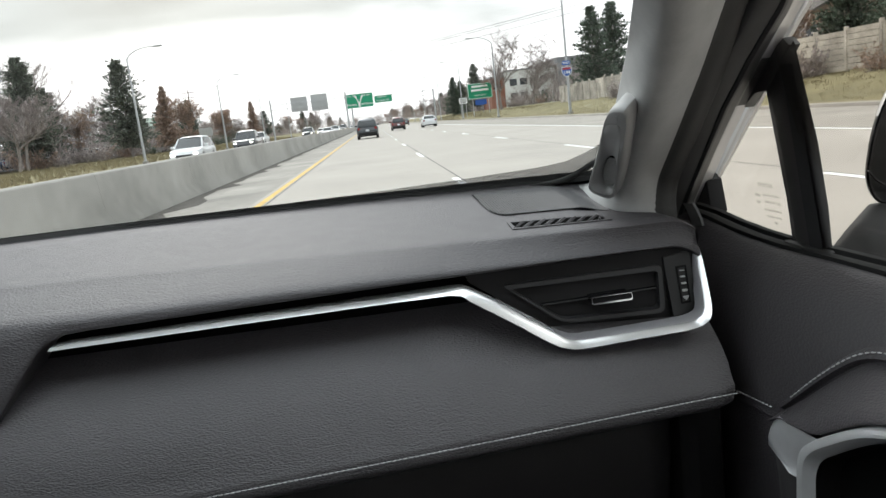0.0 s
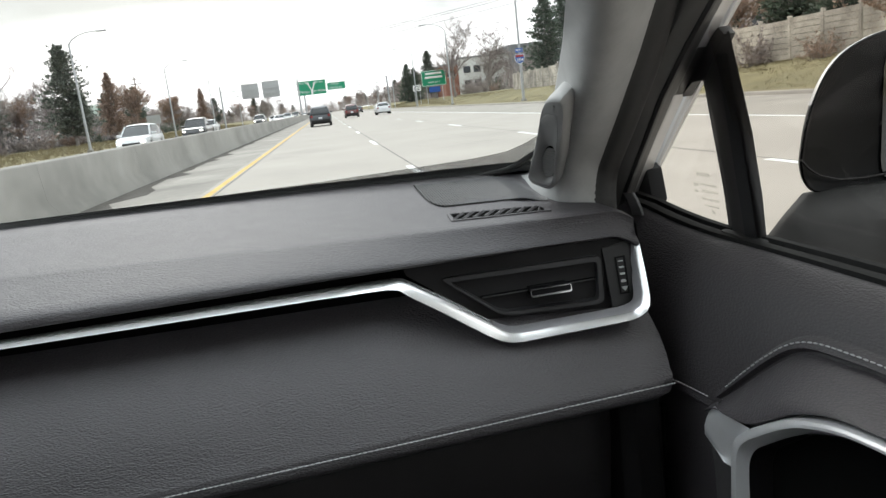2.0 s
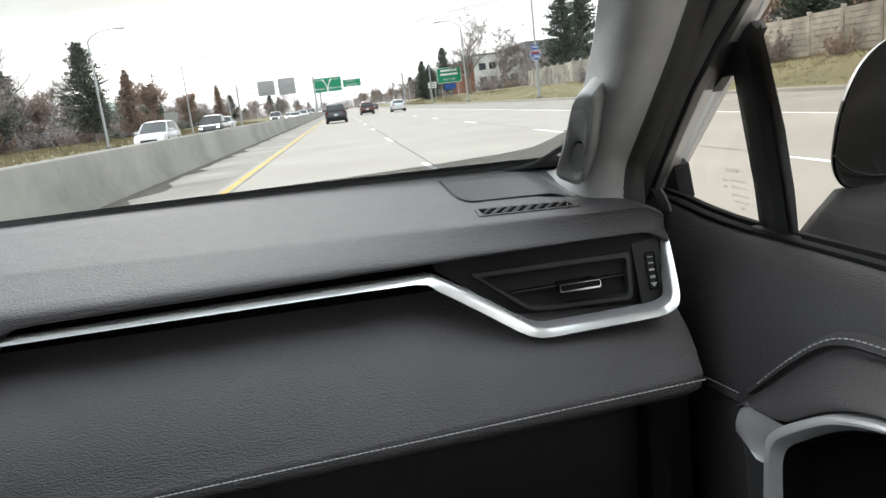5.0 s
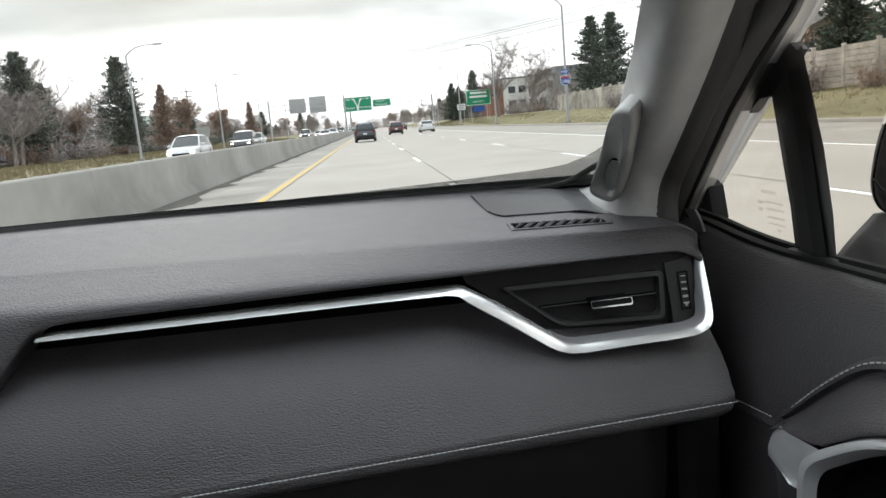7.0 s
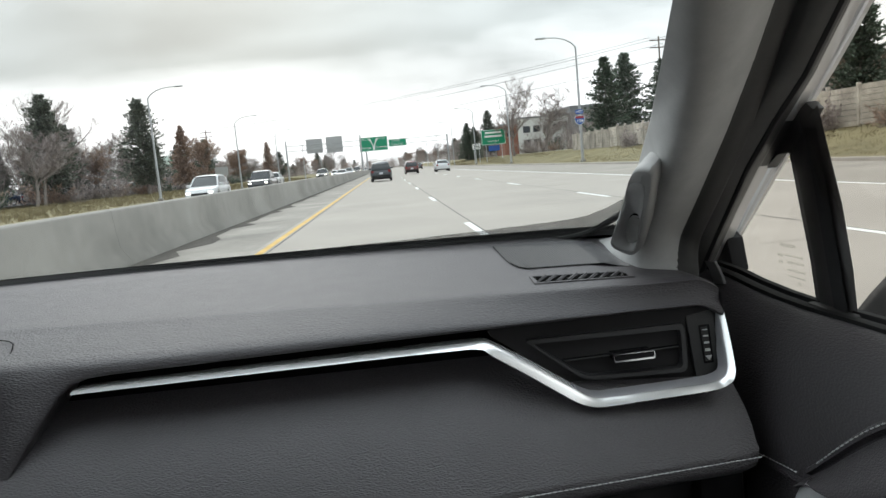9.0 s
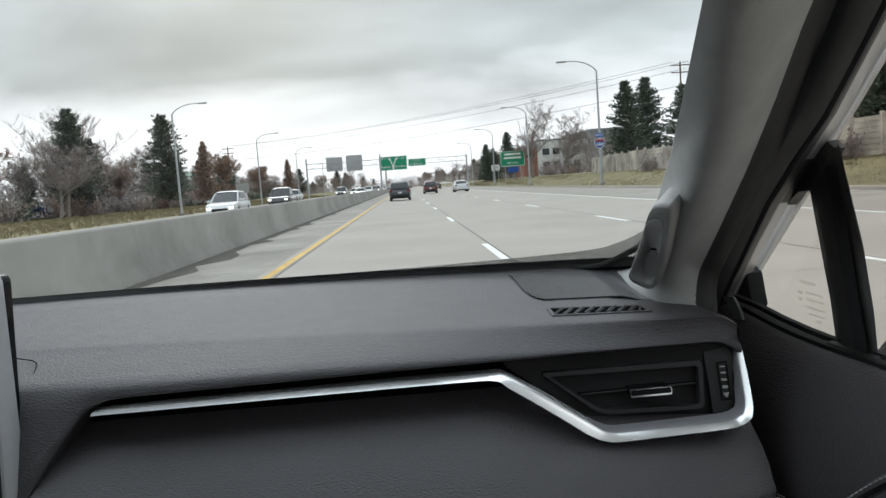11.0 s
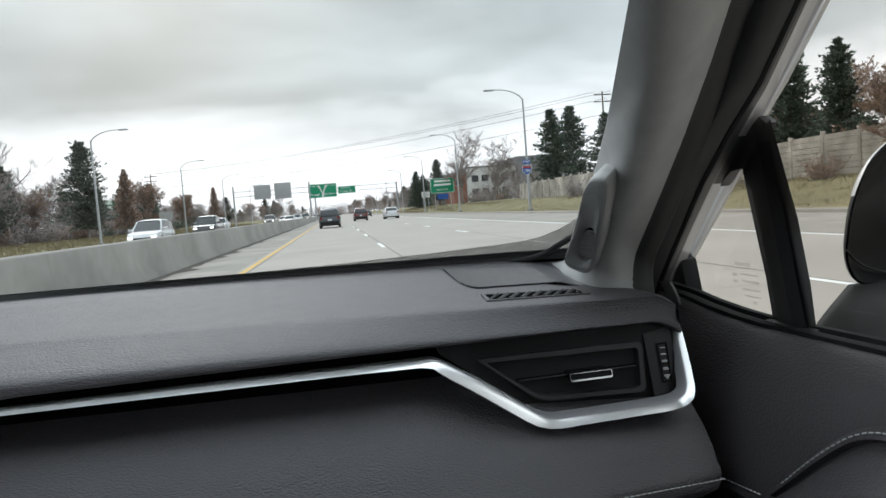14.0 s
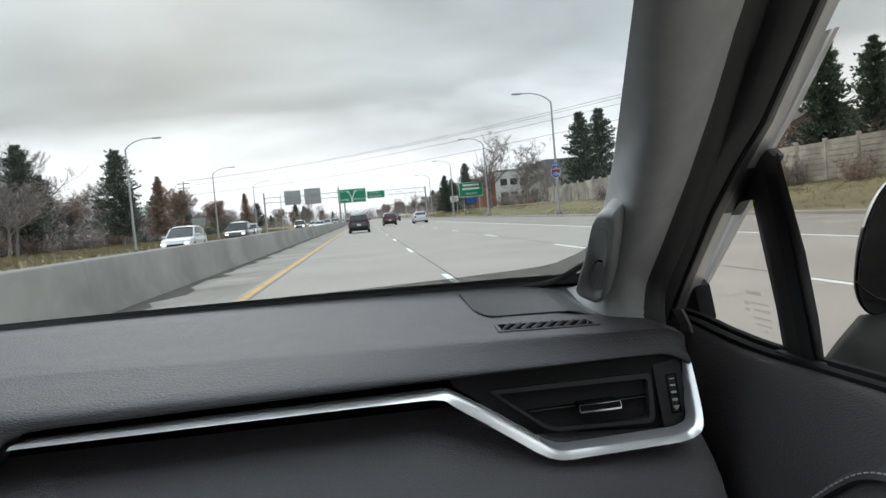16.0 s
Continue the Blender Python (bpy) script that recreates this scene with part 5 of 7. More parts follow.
# the land is one sheet: flat under the road, with a bank rising behind the kerb
ys = [-300, -40, 0, 20, 40, 60, 80, 100, 130, 160, 200, 260, 340, 460, 700, 1100, 1800, 3000]
land = [(-2000, 0.8), (-300, 0.8), (-60, 0.7), (-34, 0.55), (-27, 0.25), (-22.5, -0.02), (-20.6, -0.08), (15.9, -0.08), (15.92, 0.10), (17.0, 0.16), (19.0, 0.45), (21.5, 0.95), (25.0, 1.3), (60.0, 1.6), (300, 1.8), (2000, 1.8)]
bm = bmesh.new()
rnd = random.Random(3)
sheet(bm, [[(x, y, z + (rnd.uniform(-0.06, 0.06) if (x < -24 or x > 16.5) and abs(x) < 70 else 0)) for x, z in land] for y in ys])
ground = tagged(part("ground", bm, M_GRASS), "winter grass verges and banks beside the motorway", "ground", kind="structure")

bm = bmesh.new()
strip(bm, -4.5, 9.7, GY0, GY1, 0.0)
road = tagged(part("road", bm, M_CONCRETE), "pale worn concrete motorway lanes with sealed joints", "road", kind="structure")
bm = bmesh.new()
strip(bm, 9.7, 15.5, GY0, GY1, -0.003)
part("shoulder", bm, M_SHOULDER, road, "stained concrete shoulder")
bm = bmesh.new()
strip(bm, -4.45, -2.36, GY0, 500, 0.0015)
part("inner_shoulder", bm, mat("stained_inner_shoulder", (0.25, 0.23, 0.205), 0.9, var=0.34, scale=0.45, bump=0.3, bump_scale=25, detail=9), road, "stained inner shoulder beside the barrier")
bm = bmesh.new()
strip(bm, -20.2, -5.4, GY0, GY1, 0.0)
tagged(part("road_opposite", bm, M_CONCRETE), "pale concrete carriageway for oncoming traffic", "road", kind="structure")
bm = bmesh.new()
sheet(bm, [[(15.45, y, -0.01), (15.5, y, 0.10), (15.54, y, 0.12), (15.85, y, 0.125), (15.95, y, 0.10), (16.0, y, -0.05)] for y in (GY0, GY1)])
tagged(part("kerb", bm, M_SHOULDER), "low concrete kerb beside the shoulder", "kerb", kind="structure")
bm = bmesh.new()
strip(bm, -2.25, -2.12, GY0, GY1, 0.005)
part("edge_line", bm, M_YELLOW, road, "worn yellow edge line")
bm = bmesh.new()
strip(bm, 9.62, 9.78, GY0, GY1, 0.005)
part("edge_line", bm, M_WHITE, road, "solid white edge line")
for x, off in ((1.45, 11.0), (5.35, 17.5)):
    for k in range(34):
        y = off - 12.0 + 12.2 * k
        bm = bmesh.new()
        strip(bm, x - 0.065, x + 0.065, y, y + 3.0, 0.005)
        part("lane_dash", bm, M_WHITE, road)
for x in (-8.9, -12.6, -16.3):
    for k in range(16):
        y = 20.0 + 12.2 * k
        bm = bmesh.new()
        strip(bm, x - 0.06, x + 0.06, y, y + 3.0, 0.005)
        part("lane_dash", bm, M_WHITE, road)
# sealed joints: lengthwise along the lanes and across every slab
bm = bmesh.new()
for x in (-2.06, 1.54, 5.44, 9.84):
    strip(bm, x - 0.014, x + 0.014, GY0, 500, 0.003)
part("long_joint", bm, M_TAR, road)
bm = bmesh.new()
rj = random.Random(5)
for k in range(60):
    y = 3.0 + 4.6 * k + rj.uniform(-0.4, 0.4)
    strip(bm, -4.5, 15.5, y, y + 0.012, 0.0025)
part("cross_joint", bm, M_SHOULDER, road)
# grit and debris gathered along the foot of the barrier
bm = bmesh.new()
verts = []
for k in range(160):
    y = 2.0 + k * 1.0
    verts.append([(-4.30, y, 0.010), (-4.06 + 0.16 * rj.random() + (0.35 if rj.random() > 0.88 else 0), y, 0.006)])
sheet(bm, verts)
part("gutter_grit", bm, mat("dark_gutter_grit", (0.06, 0.053, 0.045), 0.95, var=0.4, scale=2.0, bump=0.8, bump_scale=30, dist=0.02), road, "dark grit along the barrier")

# median barrier, cast in lengths
barrier = thing("barrier", "weathered concrete median barrier with dark stains", "barrier", (-4.63, 0, 0), kind="structure")
prof = [(-4.26, -0.02), (-4.28, 0.075), (-4.44, 0.30), (-4.50, 0.89), (-4.525, 0.92), (-4.55, 0.93), (-4.71, 0.93), (-4.735, 0.92), (-4.76, 0.89), (-4.82, 0.30), (-4.98, 0.075), (-5.0, -0.02)]
me = None
for k in range(70):
    if me is None:
        bm = bmesh.new()
        vs = sheet(bm, [[(x + 4.63, y, z) for x, z in prof] for y in (0.003, 1.5, 3.0, 4.5, 6.077)])
        bm.faces.new(vs[0]), bm.faces.new(list(reversed(vs[-1])))
        ob = part("barrier_length", bm, M_BARRIER, barrier)
        me = ob.data
    else:
        ob = new("barrier_length", me)
        ob.parent = barrier
    ob.location = (0, -12 + 6.08 * k, 0)
bm = bmesh.new()
sheet(bm, [[(x, y, z) for x, z in prof] for y in (413.0, GY1)])
shifted(part("barrier_far", bm, M_BARRIER, barrier), (-4.63, 0, 0))

# ---------------------------------------------------------------- cars
M_TYRE = mat("tyre_rubber", (0.02, 0.02, 0.02), 0.85, var=0.1)
M_RIM = mat("alloy_rim", (0.5, 0.5, 0.52), 0.3, metal=0.9, var=0.05)
M_CARGLASS = mat("dark_car_glass", (0.015, 0.018, 0.02), 0.06, var=0.1, scale=2)
M_TAIL = mat("red_tail_lens", (0.20, 0.012, 0.012), 0.25, var=0.1)
M_TAILON = glow("lit_tail_lamp", (0.6, 0.03, 0.02), 0.8)
M_HEAD = glow("lit_headlamp", (1.0, 0.95, 0.82), 3.0)
M_HEADOFF = mat("clear_headlamp_lens", (0.6, 0.62, 0.64), 0.1, var=0.05)
M_PLATE = mat("pale_plate", (0.55, 0.57, 0.6), 0.5, var=0.05)
M_UNDER = mat("black_underside", (0.012, 0.012, 0.012), 0.9, var=0.1)
PAINT = {
    "grey": mat("graphite_grey_paint", (0.05, 0.054, 0.06), 0.3, metal=0.3, var=0.04, coat=0.35),
    "red": mat("dark_red_paint", (0.09, 0.018, 0.015), 0.28, metal=0.3, var=0.04, coat=0.8),
    "white": mat("white_car_paint", (0.55, 0.56, 0.57), 0.3, var=0.03, coat=0.5),
    "silver": mat("silver_metallic_paint", (0.15, 0.16, 0.172), 0.3, metal=0.5, var=0.04, coat=0.6),
    "black": mat("black_car_paint", (0.016, 0.017, 0.02), 0.25, var=0.04, coat=0.8),
    "blue": mat("dark_blue_paint", (0.03, 0.05, 0.10), 0.28, metal=0.4, var=0.04, coat=0.8),
}
# side outlines: (y from the tail, height) of the body's upper edge and of the glasshouse; y = 0 is the tail, + is ahead
SHAPES = {
    "suv": dict(L=4.6, W=0.93, belt=1.02, roof=1.68, hood=1.02, body=[(0.0, 0.72), (0.05, 1.0), (1.0, 1.04), (3.1, 1.04), (3.3, 1.05), (4.3, 0.93), (4.55, 0.78), (4.6, 0.55)],
                house=[(0.10, 1.0), (0.42, 1.55), (0.75, 1.66), (2.2, 1.68), (2.55, 1.62), (3.35, 1.03)], wheel=0.36),
    "sedan": dict(L=4.7, W=0.91, belt=0.95, roof=1.45, hood=0.95, body=[(0.0, 0.70), (0.04, 0.97), (0.75, 1.02), (1.0, 0.98), (3.2, 0.95), (3.4, 0.95), (4.4, 0.80), (4.66, 0.66), (4.7, 0.48)],
                  house=[(0.62, 0.98), (1.35, 1.38), (1.9, 1.45), (2.5, 1.44), (2.75, 1.38), (3.5, 0.93)], wheel=0.33),
    "pickup": dict(L=5.7, W=0.99, belt=1.15, roof=1.88, hood=1.15, body=[(0.0, 0.75), (0.03, 1.15), (1.9, 1.16), (2.0, 1.14), (4.0, 1.14), (4.2, 1.15), (5.35, 1.08), (5.65, 0.92), (5.7, 0.6)],
                   house=[(1.95, 1.13), (2.1, 1.75), (2.3, 1.86), (3.3, 1.88), (3.6, 1.82), (4.25, 1.14)], wheel=0.40),
}


def top_of(pts, y):
    return curve(pts, y)


def make_car(shape, paint, label, lit, group=""):
    """A car whose tail is at y = 0 and whose nose points along +y, built round an Empty on the road."""
    s = SHAPES[shape]
    car = thing("car" if shape != "pickup" else "pickup_truck", label, "car" if shape != "pickup" else "pickup", (0, 0, 0), group)
    L, W, R = s["L"], s["W"], s["wheel"]
    body = bmesh.new()
    n = 26
    rows = []
    for i in range(n + 1):
        y = L * i / n
        zt = top_of(s["body"], y)
        taper = 1 - 0.13 * max(0, 1 - y / 0.35) ** 2 - 0.16 * max(0, (y - L + 0.7) / 0.7) ** 2
        w = W * taper
        zb = 0.26 + 0.08 * max(0, 1 - y / 0.3) + 0.05 * max(0, (y - L + 0.3) / 0.3)
        for cy in (0.92, L - 0.95):
            d = abs(y - cy)
            if d < R + 0.05:
                zb = max(zb, R + math.sqrt(max(0, (R + 0.05) ** 2 - d * d)) * 0.92)
        zm = lerp(zb, zt, 0.55)
        half = [(w * 0.90, zb), (w * 0.985, lerp(zb, zm, 0.4)), (w, zm), (w * 0.985, lerp(zm, zt, 0.6)), (w * 0.93, zt - 0.02), (w * 0.86, zt)]
        rows.append([(x, y, z) for x, z in half] + [(-x, y, z) for x, z in reversed(half)])
    vs = sheet(body, rows)
    body.faces.new(vs[0]), body.faces.new(list(reversed(vs[-1])))
    shell = part("body", body, PAINT[paint], car)
    under = bmesh.new()
    box(under, -W * 0.86, W * 0.86, 0.12, L - 0.12, 0.2, 0.7)
    part("underbody", under, M_UNDER, car)
    # glasshouse: dark glass with a painted roof
    h = s["house"]
    hb = bmesh.new()
    rows = []
    m = 22
    y0, y1 = h[0][0], h[-1][0]
    for i in range(m + 1):
        y = lerp(y0, y1, i / m)
        zt = top_of(h, y)
        zb = min(top_of(s["body"], y) - 0.03, zt)
        k = (zt - zb) / 0.62
        half = [(W * 0.865, zb), (W * lerp(0.86, 0.76, min(1, k) * 0.85), lerp(zb, zt, 0.82)), (W * lerp(0.84, 0.69, min(1, k)), lerp(zb, zt, 0.95)), (W * lerp(0.78, 0.58, min(1, k)), zt)]
        rows.append([(x, y, z) for x, z in half] + [(-x, y, z) for x, z in reversed(half)])
    vs = sheet(hb, rows)
    hb.faces.new(vs[0]), hb.faces.new(list(reversed(vs[-1])))
    part("windows", hb, M_CARGLASS, car, "dark tinted windows")
    rb = bmesh.new()
    rows = []
    for i in range(13):
        y = lerp(h[1][0] - 0.05, h[-2][0] + 0.02, i / 12)
        zt = top_of(h, y) + 0.012
        rows.append([(W * x, y, zt + dz) for x, dz in ((0.745, -0.11), (0.70, -0.035), (0.58, 0.0), (0.3, 0.014), (0, 0.018), (-0.3, 0.014), (-0.58, 0.0), (-0.70, -0.035), (-0.745, -0.11))])
    sheet(rb, rows)
    part("roof", rb, PAINT[paint], car)
    for sx in (-1, 1):
        for (ya, yb_) in ((h[0], h[1]), (h[-1], h[-2])):
            pb = bmesh.new()
            tube(pb, [(sx * W * 0.86, ya[0], ya[1] + 0.01), (sx * W * 0.725, yb_[0], yb_[1] - 0.04)], 0.045, 6)
            part("roof_post", pb, PAINT[paint], car)
        wm = bmesh.new()
        ym = h[-1][0] - 0.35
        box(wm, min(sx * W * 0.9, sx * (W + 0.17)), max(sx * W * 0.9, sx * (W + 0.17)), ym - 0.06, ym + 0.08, s["belt"] + 0.02, s["belt"] + 0.17, 0.03)
        part("door_mirror", wm, PAINT[paint], car)
        tl = bmesh.new()
        zt = top_of(s["body"], 0.05)
        box(tl, min(sx * W * 0.66, sx * W * 0.885), max(sx * W * 0.66, sx * W * 0.885), -0.012, 0.12, zt - 0.23, zt - 0.05, 0.02)
        part("tail_light", tl, M_TAILON if lit == "tail" else M_TAIL, car, "red tail lamp")
        hl = bmesh.new()
        zf = top_of(s["body"], L - 0.12)
        box(hl, min(sx * W * 0.58, sx * W * 0.82), max(sx * W * 0.58, sx * W * 0.82), L - 0.22, L + 0.012, zf - 0.17, zf - 0.07, 0.02)
        part("headlight", hl, M_HEAD if lit == "head" else M_HEADOFF, car, "headlamp")
        for cy in (0.92, L - 0.95):
            wb = bmesh.new()
            xo = sx * (W - 0.02)
            prof_w = [(0.0, R * 0.62), (0.0, R * 0.93), (0.02, R), (0.19, R), (0.21, R * 0.93), (0.21, R * 0.6)]
            sheet(wb, [[(xo - sx * dx, cy + math.cos(a) * r, R + math.sin(a) * r) for dx, r in prof_w] for a in [2 * math.pi * q / 18 for q in range(18)]], close_u=True)
            wheel = part("wheel", wb, M_TYRE, car, "black tyre")
            ri = bmesh.new()
            sheet(ri, [[(xo - sx * dx, cy + math.cos(a) * r, R + math.sin(a) * r) for dx, r in ((0.02, R * 0.63), (0.035, R * 0.55), (0.05 if q % 4 < 2 else 0.09, R * 0.3), (0.03, 0.02))] for q, a in [(q, 2 * math.pi * q / 20) for q in range(20)]], close_u=True)
            part("rim", ri, M_RIM, wheel, "alloy rim")
    bb = bmesh.new()
    box(bb, -W * 0.84, W * 0.84, -0.04, 0.10, 0.32, 0.56, 0.03)
    part("rear_bumper", bb, M_UNDER if shape == "suv" else PAINT[paint], car)
    fb = bmesh.new()
    box(fb, -W * 0.5, W * 0.5, L - 0.1, L + 0.02, 0.42, 0.68, 0.02)
    part("front_grille", fb, M_UNDER, car)
    pb = bmesh.new()
    box(pb, -0.16, 0.16, -0.055, -0.03, 0.62, 0.77, 0.005)
    part("number_plate", pb, M_PLATE, car)
    return car


def place(x, y, away=True):
    return pose(x, y, 0.002, 0, 0, 0 if away else 180)


AHEAD, ONCOMING, PARKED = "cars driving ahead", "oncoming cars", "parked cars"
c = make_car("suv", "grey", "graphite grey estate car driving ahead in the lane", "", AHEAD); c.matrix_basis = place(-0.45, 63)
c = make_car("suv", "red", "dark red off-road car in the middle lane", "", AHEAD); c.matrix_basis = place(3.35, 96)
c = make_car("sedan", "white", "white saloon car in the outer lane ahead", "", AHEAD); c.matrix_basis = place(7.1, 92)
c = make_car("sedan", "black", "dark saloon car far down the road", "", AHEAD); c.matrix_basis = place(7.3, 165)
c = make_car("sedan", "silver", "silver saloon car far ahead in the lane", "", AHEAD); c.matrix_basis = place(-0.4, 150)
silver_on = make_car("suv", "white", "white off-road car with lit headlamps, oncoming", "head", ONCOMING); silver_on.matrix_basis = place(-10.8, 48, False)
white_on = make_car("sedan", "white", "white saloon car with lit headlamps, oncoming", "head", ONCOMING); white_on.matrix_basis = place(-7.2, 124, False)
pick_on = make_car("pickup", "black", "dark pickup with lit headlamps, oncoming", "head", ONCOMING); pick_on.matrix_basis = place(-11.0, 70, False)
wpick = make_car("pickup", "white", "white pickup with lit headlamps, oncoming", "head", ONCOMING); wpick.matrix_basis = place(-16.7, 116, False)
for x, y, src in ((-11, 133, pick_on), (-7.2, 148, silver_on), (-11, 166, white_on), (-7.2, 190, pick_on), (-11, 225, silver_on), (-7.2, 260, white_on)):
    copy_thing(src, place(x, y, False))
park = [make_car("sedan", "white", "white parked saloon car by the trees", "", PARKED), make_car("suv", "silver", "silver parked off-road car by the trees", "", PARKED), make_car("sedan", "blue", "dark blue parked saloon car by the trees", "", PARKED)]
rp = random.Random(8)
k = 0
for y in range(48, 132, 3):
    x = -38.0 if k % 2 else -47.0
    m = pose(x + rp.uniform(-0.4, 0.4), y, 0.72, 0, 0, 90 + rp.uniform(-3, 3))
    if k < 3:
        park[k].matrix_basis = m
    elif rp.random() < 0.8:
        copy_thing(rp.choice(park), m)
    k += 1
bm = bmesh.new()
strip(bm, -54, -33, 40, 140, 0.715)
tagged(part("car_park", bm, mat("car_park_asphalt", (0.06, 0.06, 0.06), 0.9, var=0.2, scale=1, bump=0.3, bump_scale=40)), "asphalt car park beyond the far verge", "pavement", kind="structure")

# ---------------------------------------------------------------- trees
M_BARK = mat("grey_brown_bark", (0.235, 0.205, 0.19), 0.95, var=0.3, scale=4, bump=0.6, bump_scale=30, dist=0.01)
M_TWIG = mat("bare_twigs", (0.30, 0.258, 0.245), 0.95, var=0.3, scale=2, island=0.35)
M_RUST = mat("rust_brown_leaves", (0.29, 0.205, 0.16), 0.9, var=0.3, scale=2, island=0.4)
M_PINE = mat("dark_conifer_needles", (0.075, 0.10, 0.072), 0.9, var=0.3, scale=2, island=0.45)
M_SPRUCE = mat("grey_green_needles", (0.12, 0.135, 0.11), 0.9, var=0.3, scale=2, island=0.45)


def leaf(bm, p, d, size, rr):
    """A small pointed clump of leaf."""
    a, b = frame_axes(d)
    t = rr.uniform(0, 6.28)
    s = a * math.cos(t) + b * math.sin(t)
    e = Vector(d).normalized()
    v = [bm.verts.new(p - s * size * 0.35), bm.verts.new(p + e * size), bm.verts.new(p + s * size * 0.35)]
    bm.faces.new(v)


def bare_tree(seed, height, spread, leafy=None, name_label="tall bare winter tree with grey twigs"):
    rr = random.Random(seed)
    tree = thing("tree", name_label, "tree", group="roadside trees")
    wood, twig = bmesh.new(), bmesh.new()

    def grow(p, d, length, r, level):
        pts, rad = [p], [r]
        q, dd = Vector(p), Vector(d).normalized()
        n = 4
        for i in range(n):
            dd = (dd + Vector((rr.uniform(-0.16, 0.16), rr.uniform(-0.16, 0.16), rr.uniform(-0.04, 0.12)))).normalized()
            q = q + dd * length / n
            pts.append(q.copy()); rad.append(r * (1 - 0.6 * (i + 1) / n))
        tube(wood, pts, rad, 6 if level == 0 else (5 if level == 1 else 3), caps=False)
        if level >= 3:
            for _ in range(40):
                i = rr.randrange(1, n + 1)
                a = pts[i]
                e = (dd + Vector((rr.uniform(-1, 1), rr.uniform(-1, 1), rr.uniform(-0.2, 1.1)))).normalized()
                ln = height * rr.uniform(0.035, 0.085)
                s = frame_axes(e)[0] * height * 0.0008
                v = [twig.verts.new(a - s), twig.verts.new(a + s), twig.verts.new(a + e * ln)]
                twig.faces.new(v)
                if leafy is not None and rr.random() < 0.75:
                    leaf(twig, a + e * ln * rr.uniform(0.3, 1), e, height * 0.022, rr)
            return
        kids = (9, 6, 5)[level]
        for c in range(kids):
            t = rr.uniform(0.30 if level == 0 else 0.2, 1.0)
            i = min(n - 1, int(t * n))
            a = pts[i].lerp(pts[i + 1], t * n - i)
            ang = rr.uniform(0, 6.283)
            side = Vector((math.cos(ang), math.sin(ang), 0))
            up = rr.uniform(0.45, 1.2) if level == 0 else rr.uniform(0.05, 0.95)
            grow(a, side * spread + Vector((0, 0, up)), length * rr.uniform(0.48, 0.66), r * (1 - 0.55 * t) * 0.6, level + 1)

    grow(Vector((0, 0, -0.2)), Vector((rr.uniform(-0.05, 0.05), rr.uniform(-0.05, 0.05), 1)), height * 0.62, height * 0.021, 0)
    part("trunk", wood, M_BARK, tree, "grey-brown trunk and limbs", recalc=False)
    part("crown", twig, leafy or M_TWIG, tree, recalc=False)
    return tree


def conifer(seed, height, radius, needles, label, power=0.8, bare=0.08, limbs=15):
    rr = random.Random(seed)
    tree = thing("conifer", label, "tree", group="roadside trees")
    wood, crown = bmesh.new(), bmesh.new()
    tube(wood, [(0, 0, -0.2), (0, 0, height * 0.5), (0, 0, height * 0.97)], [height * 0.018, height * 0.011, 0.01], 7)
    whorls, lean = int(height * 3.6), rr.uniform(0, 6)
    for i in range(whorls):
        t = bare + (1 - bare) * (i + rr.random()) / whorls
        z = height * t
        r = radius * (1 - t) ** power * rr.uniform(0.8, 1.1) + 0.05
        for b in range(limbs):
            ang = rr.uniform(0, 6.283)
            d = Vector((math.cos(ang), math.sin(ang), rr.uniform(-0.25, 0.3) + 0.5 * t))
            ln = r * rr.uniform(0.5, 1.05) * (1 + 0.22 * math.sin(2 * ang + lean) + 0.16 * math.sin(3 * ang + 9 * t + lean))
            tip = Vector((0, 0, z)) + d * ln
            tube(wood, [(0, 0, z), tip], [0.02, 0.006], 3, caps=False)
            for q in range(int(7 + ln * 10)):
                s = rr.uniform(0.15, 1.05)
                p = Vector((0, 0, z)).lerp(tip, s) + Vector((rr.uniform(-0.16, 0.16), rr.uniform(-0.16, 0.16), rr.uniform(-0.14, 0.14)))
                leaf(crown, p, d + Vector((rr.uniform(-0.8, 0.8), rr.uniform(-0.8, 0.8), rr.uniform(-0.5, 0.6))), rr.uniform(0.16, 0.36) * (0.6 + radius * 0.10), rr)
    part("trunk", wood, M_BARK, tree, recalc=False)
    part("crown", crown, needles, tree, recalc=False)
    return tree


def shrub(seed, size, material, label):
    rr = random.Random(seed)
    bush = thing("bush", label, "bush", group="roadside bushes")
    wood, crown = bmesh.new(), bmesh.new()
    for i in range(34):
        ang = rr.uniform(0, 6.283)
        d = Vector((math.cos(ang) * rr.uniform(0.3, 1.0), math.sin(ang) * rr.uniform(0.3, 1.0), rr.uniform(0.5, 1.2)))
        ln = size * rr.uniform(0.5, 1.0)
        p = Vector((rr.uniform(-0.3, 0.3) * size, rr.uniform(-0.3, 0.3) * size, -0.1))
        tube(wood, [p, p + d * ln], [0.03, 0.008], 4, caps=False)
        for q in range(38):
            s = rr.uniform(0.25, 1.08)
            leaf(crown, p + d * ln * s + Vector((rr.uniform(-0.2, 0.2), rr.uniform(-0.2, 0.2), rr.uniform(-0.2, 0.2))) * size * 0.4, d + Vector((rr.uniform(-1, 1), rr.uniform(-1, 1), rr.uniform(-0.3, 0.6))), rr.uniform(0.10, 0.2) * size * 0.45, rr)
    part("stems", wood, M_BARK, bush, recalc=False)
    part("leaves", crown, material, bush, recalc=False)
    return bush


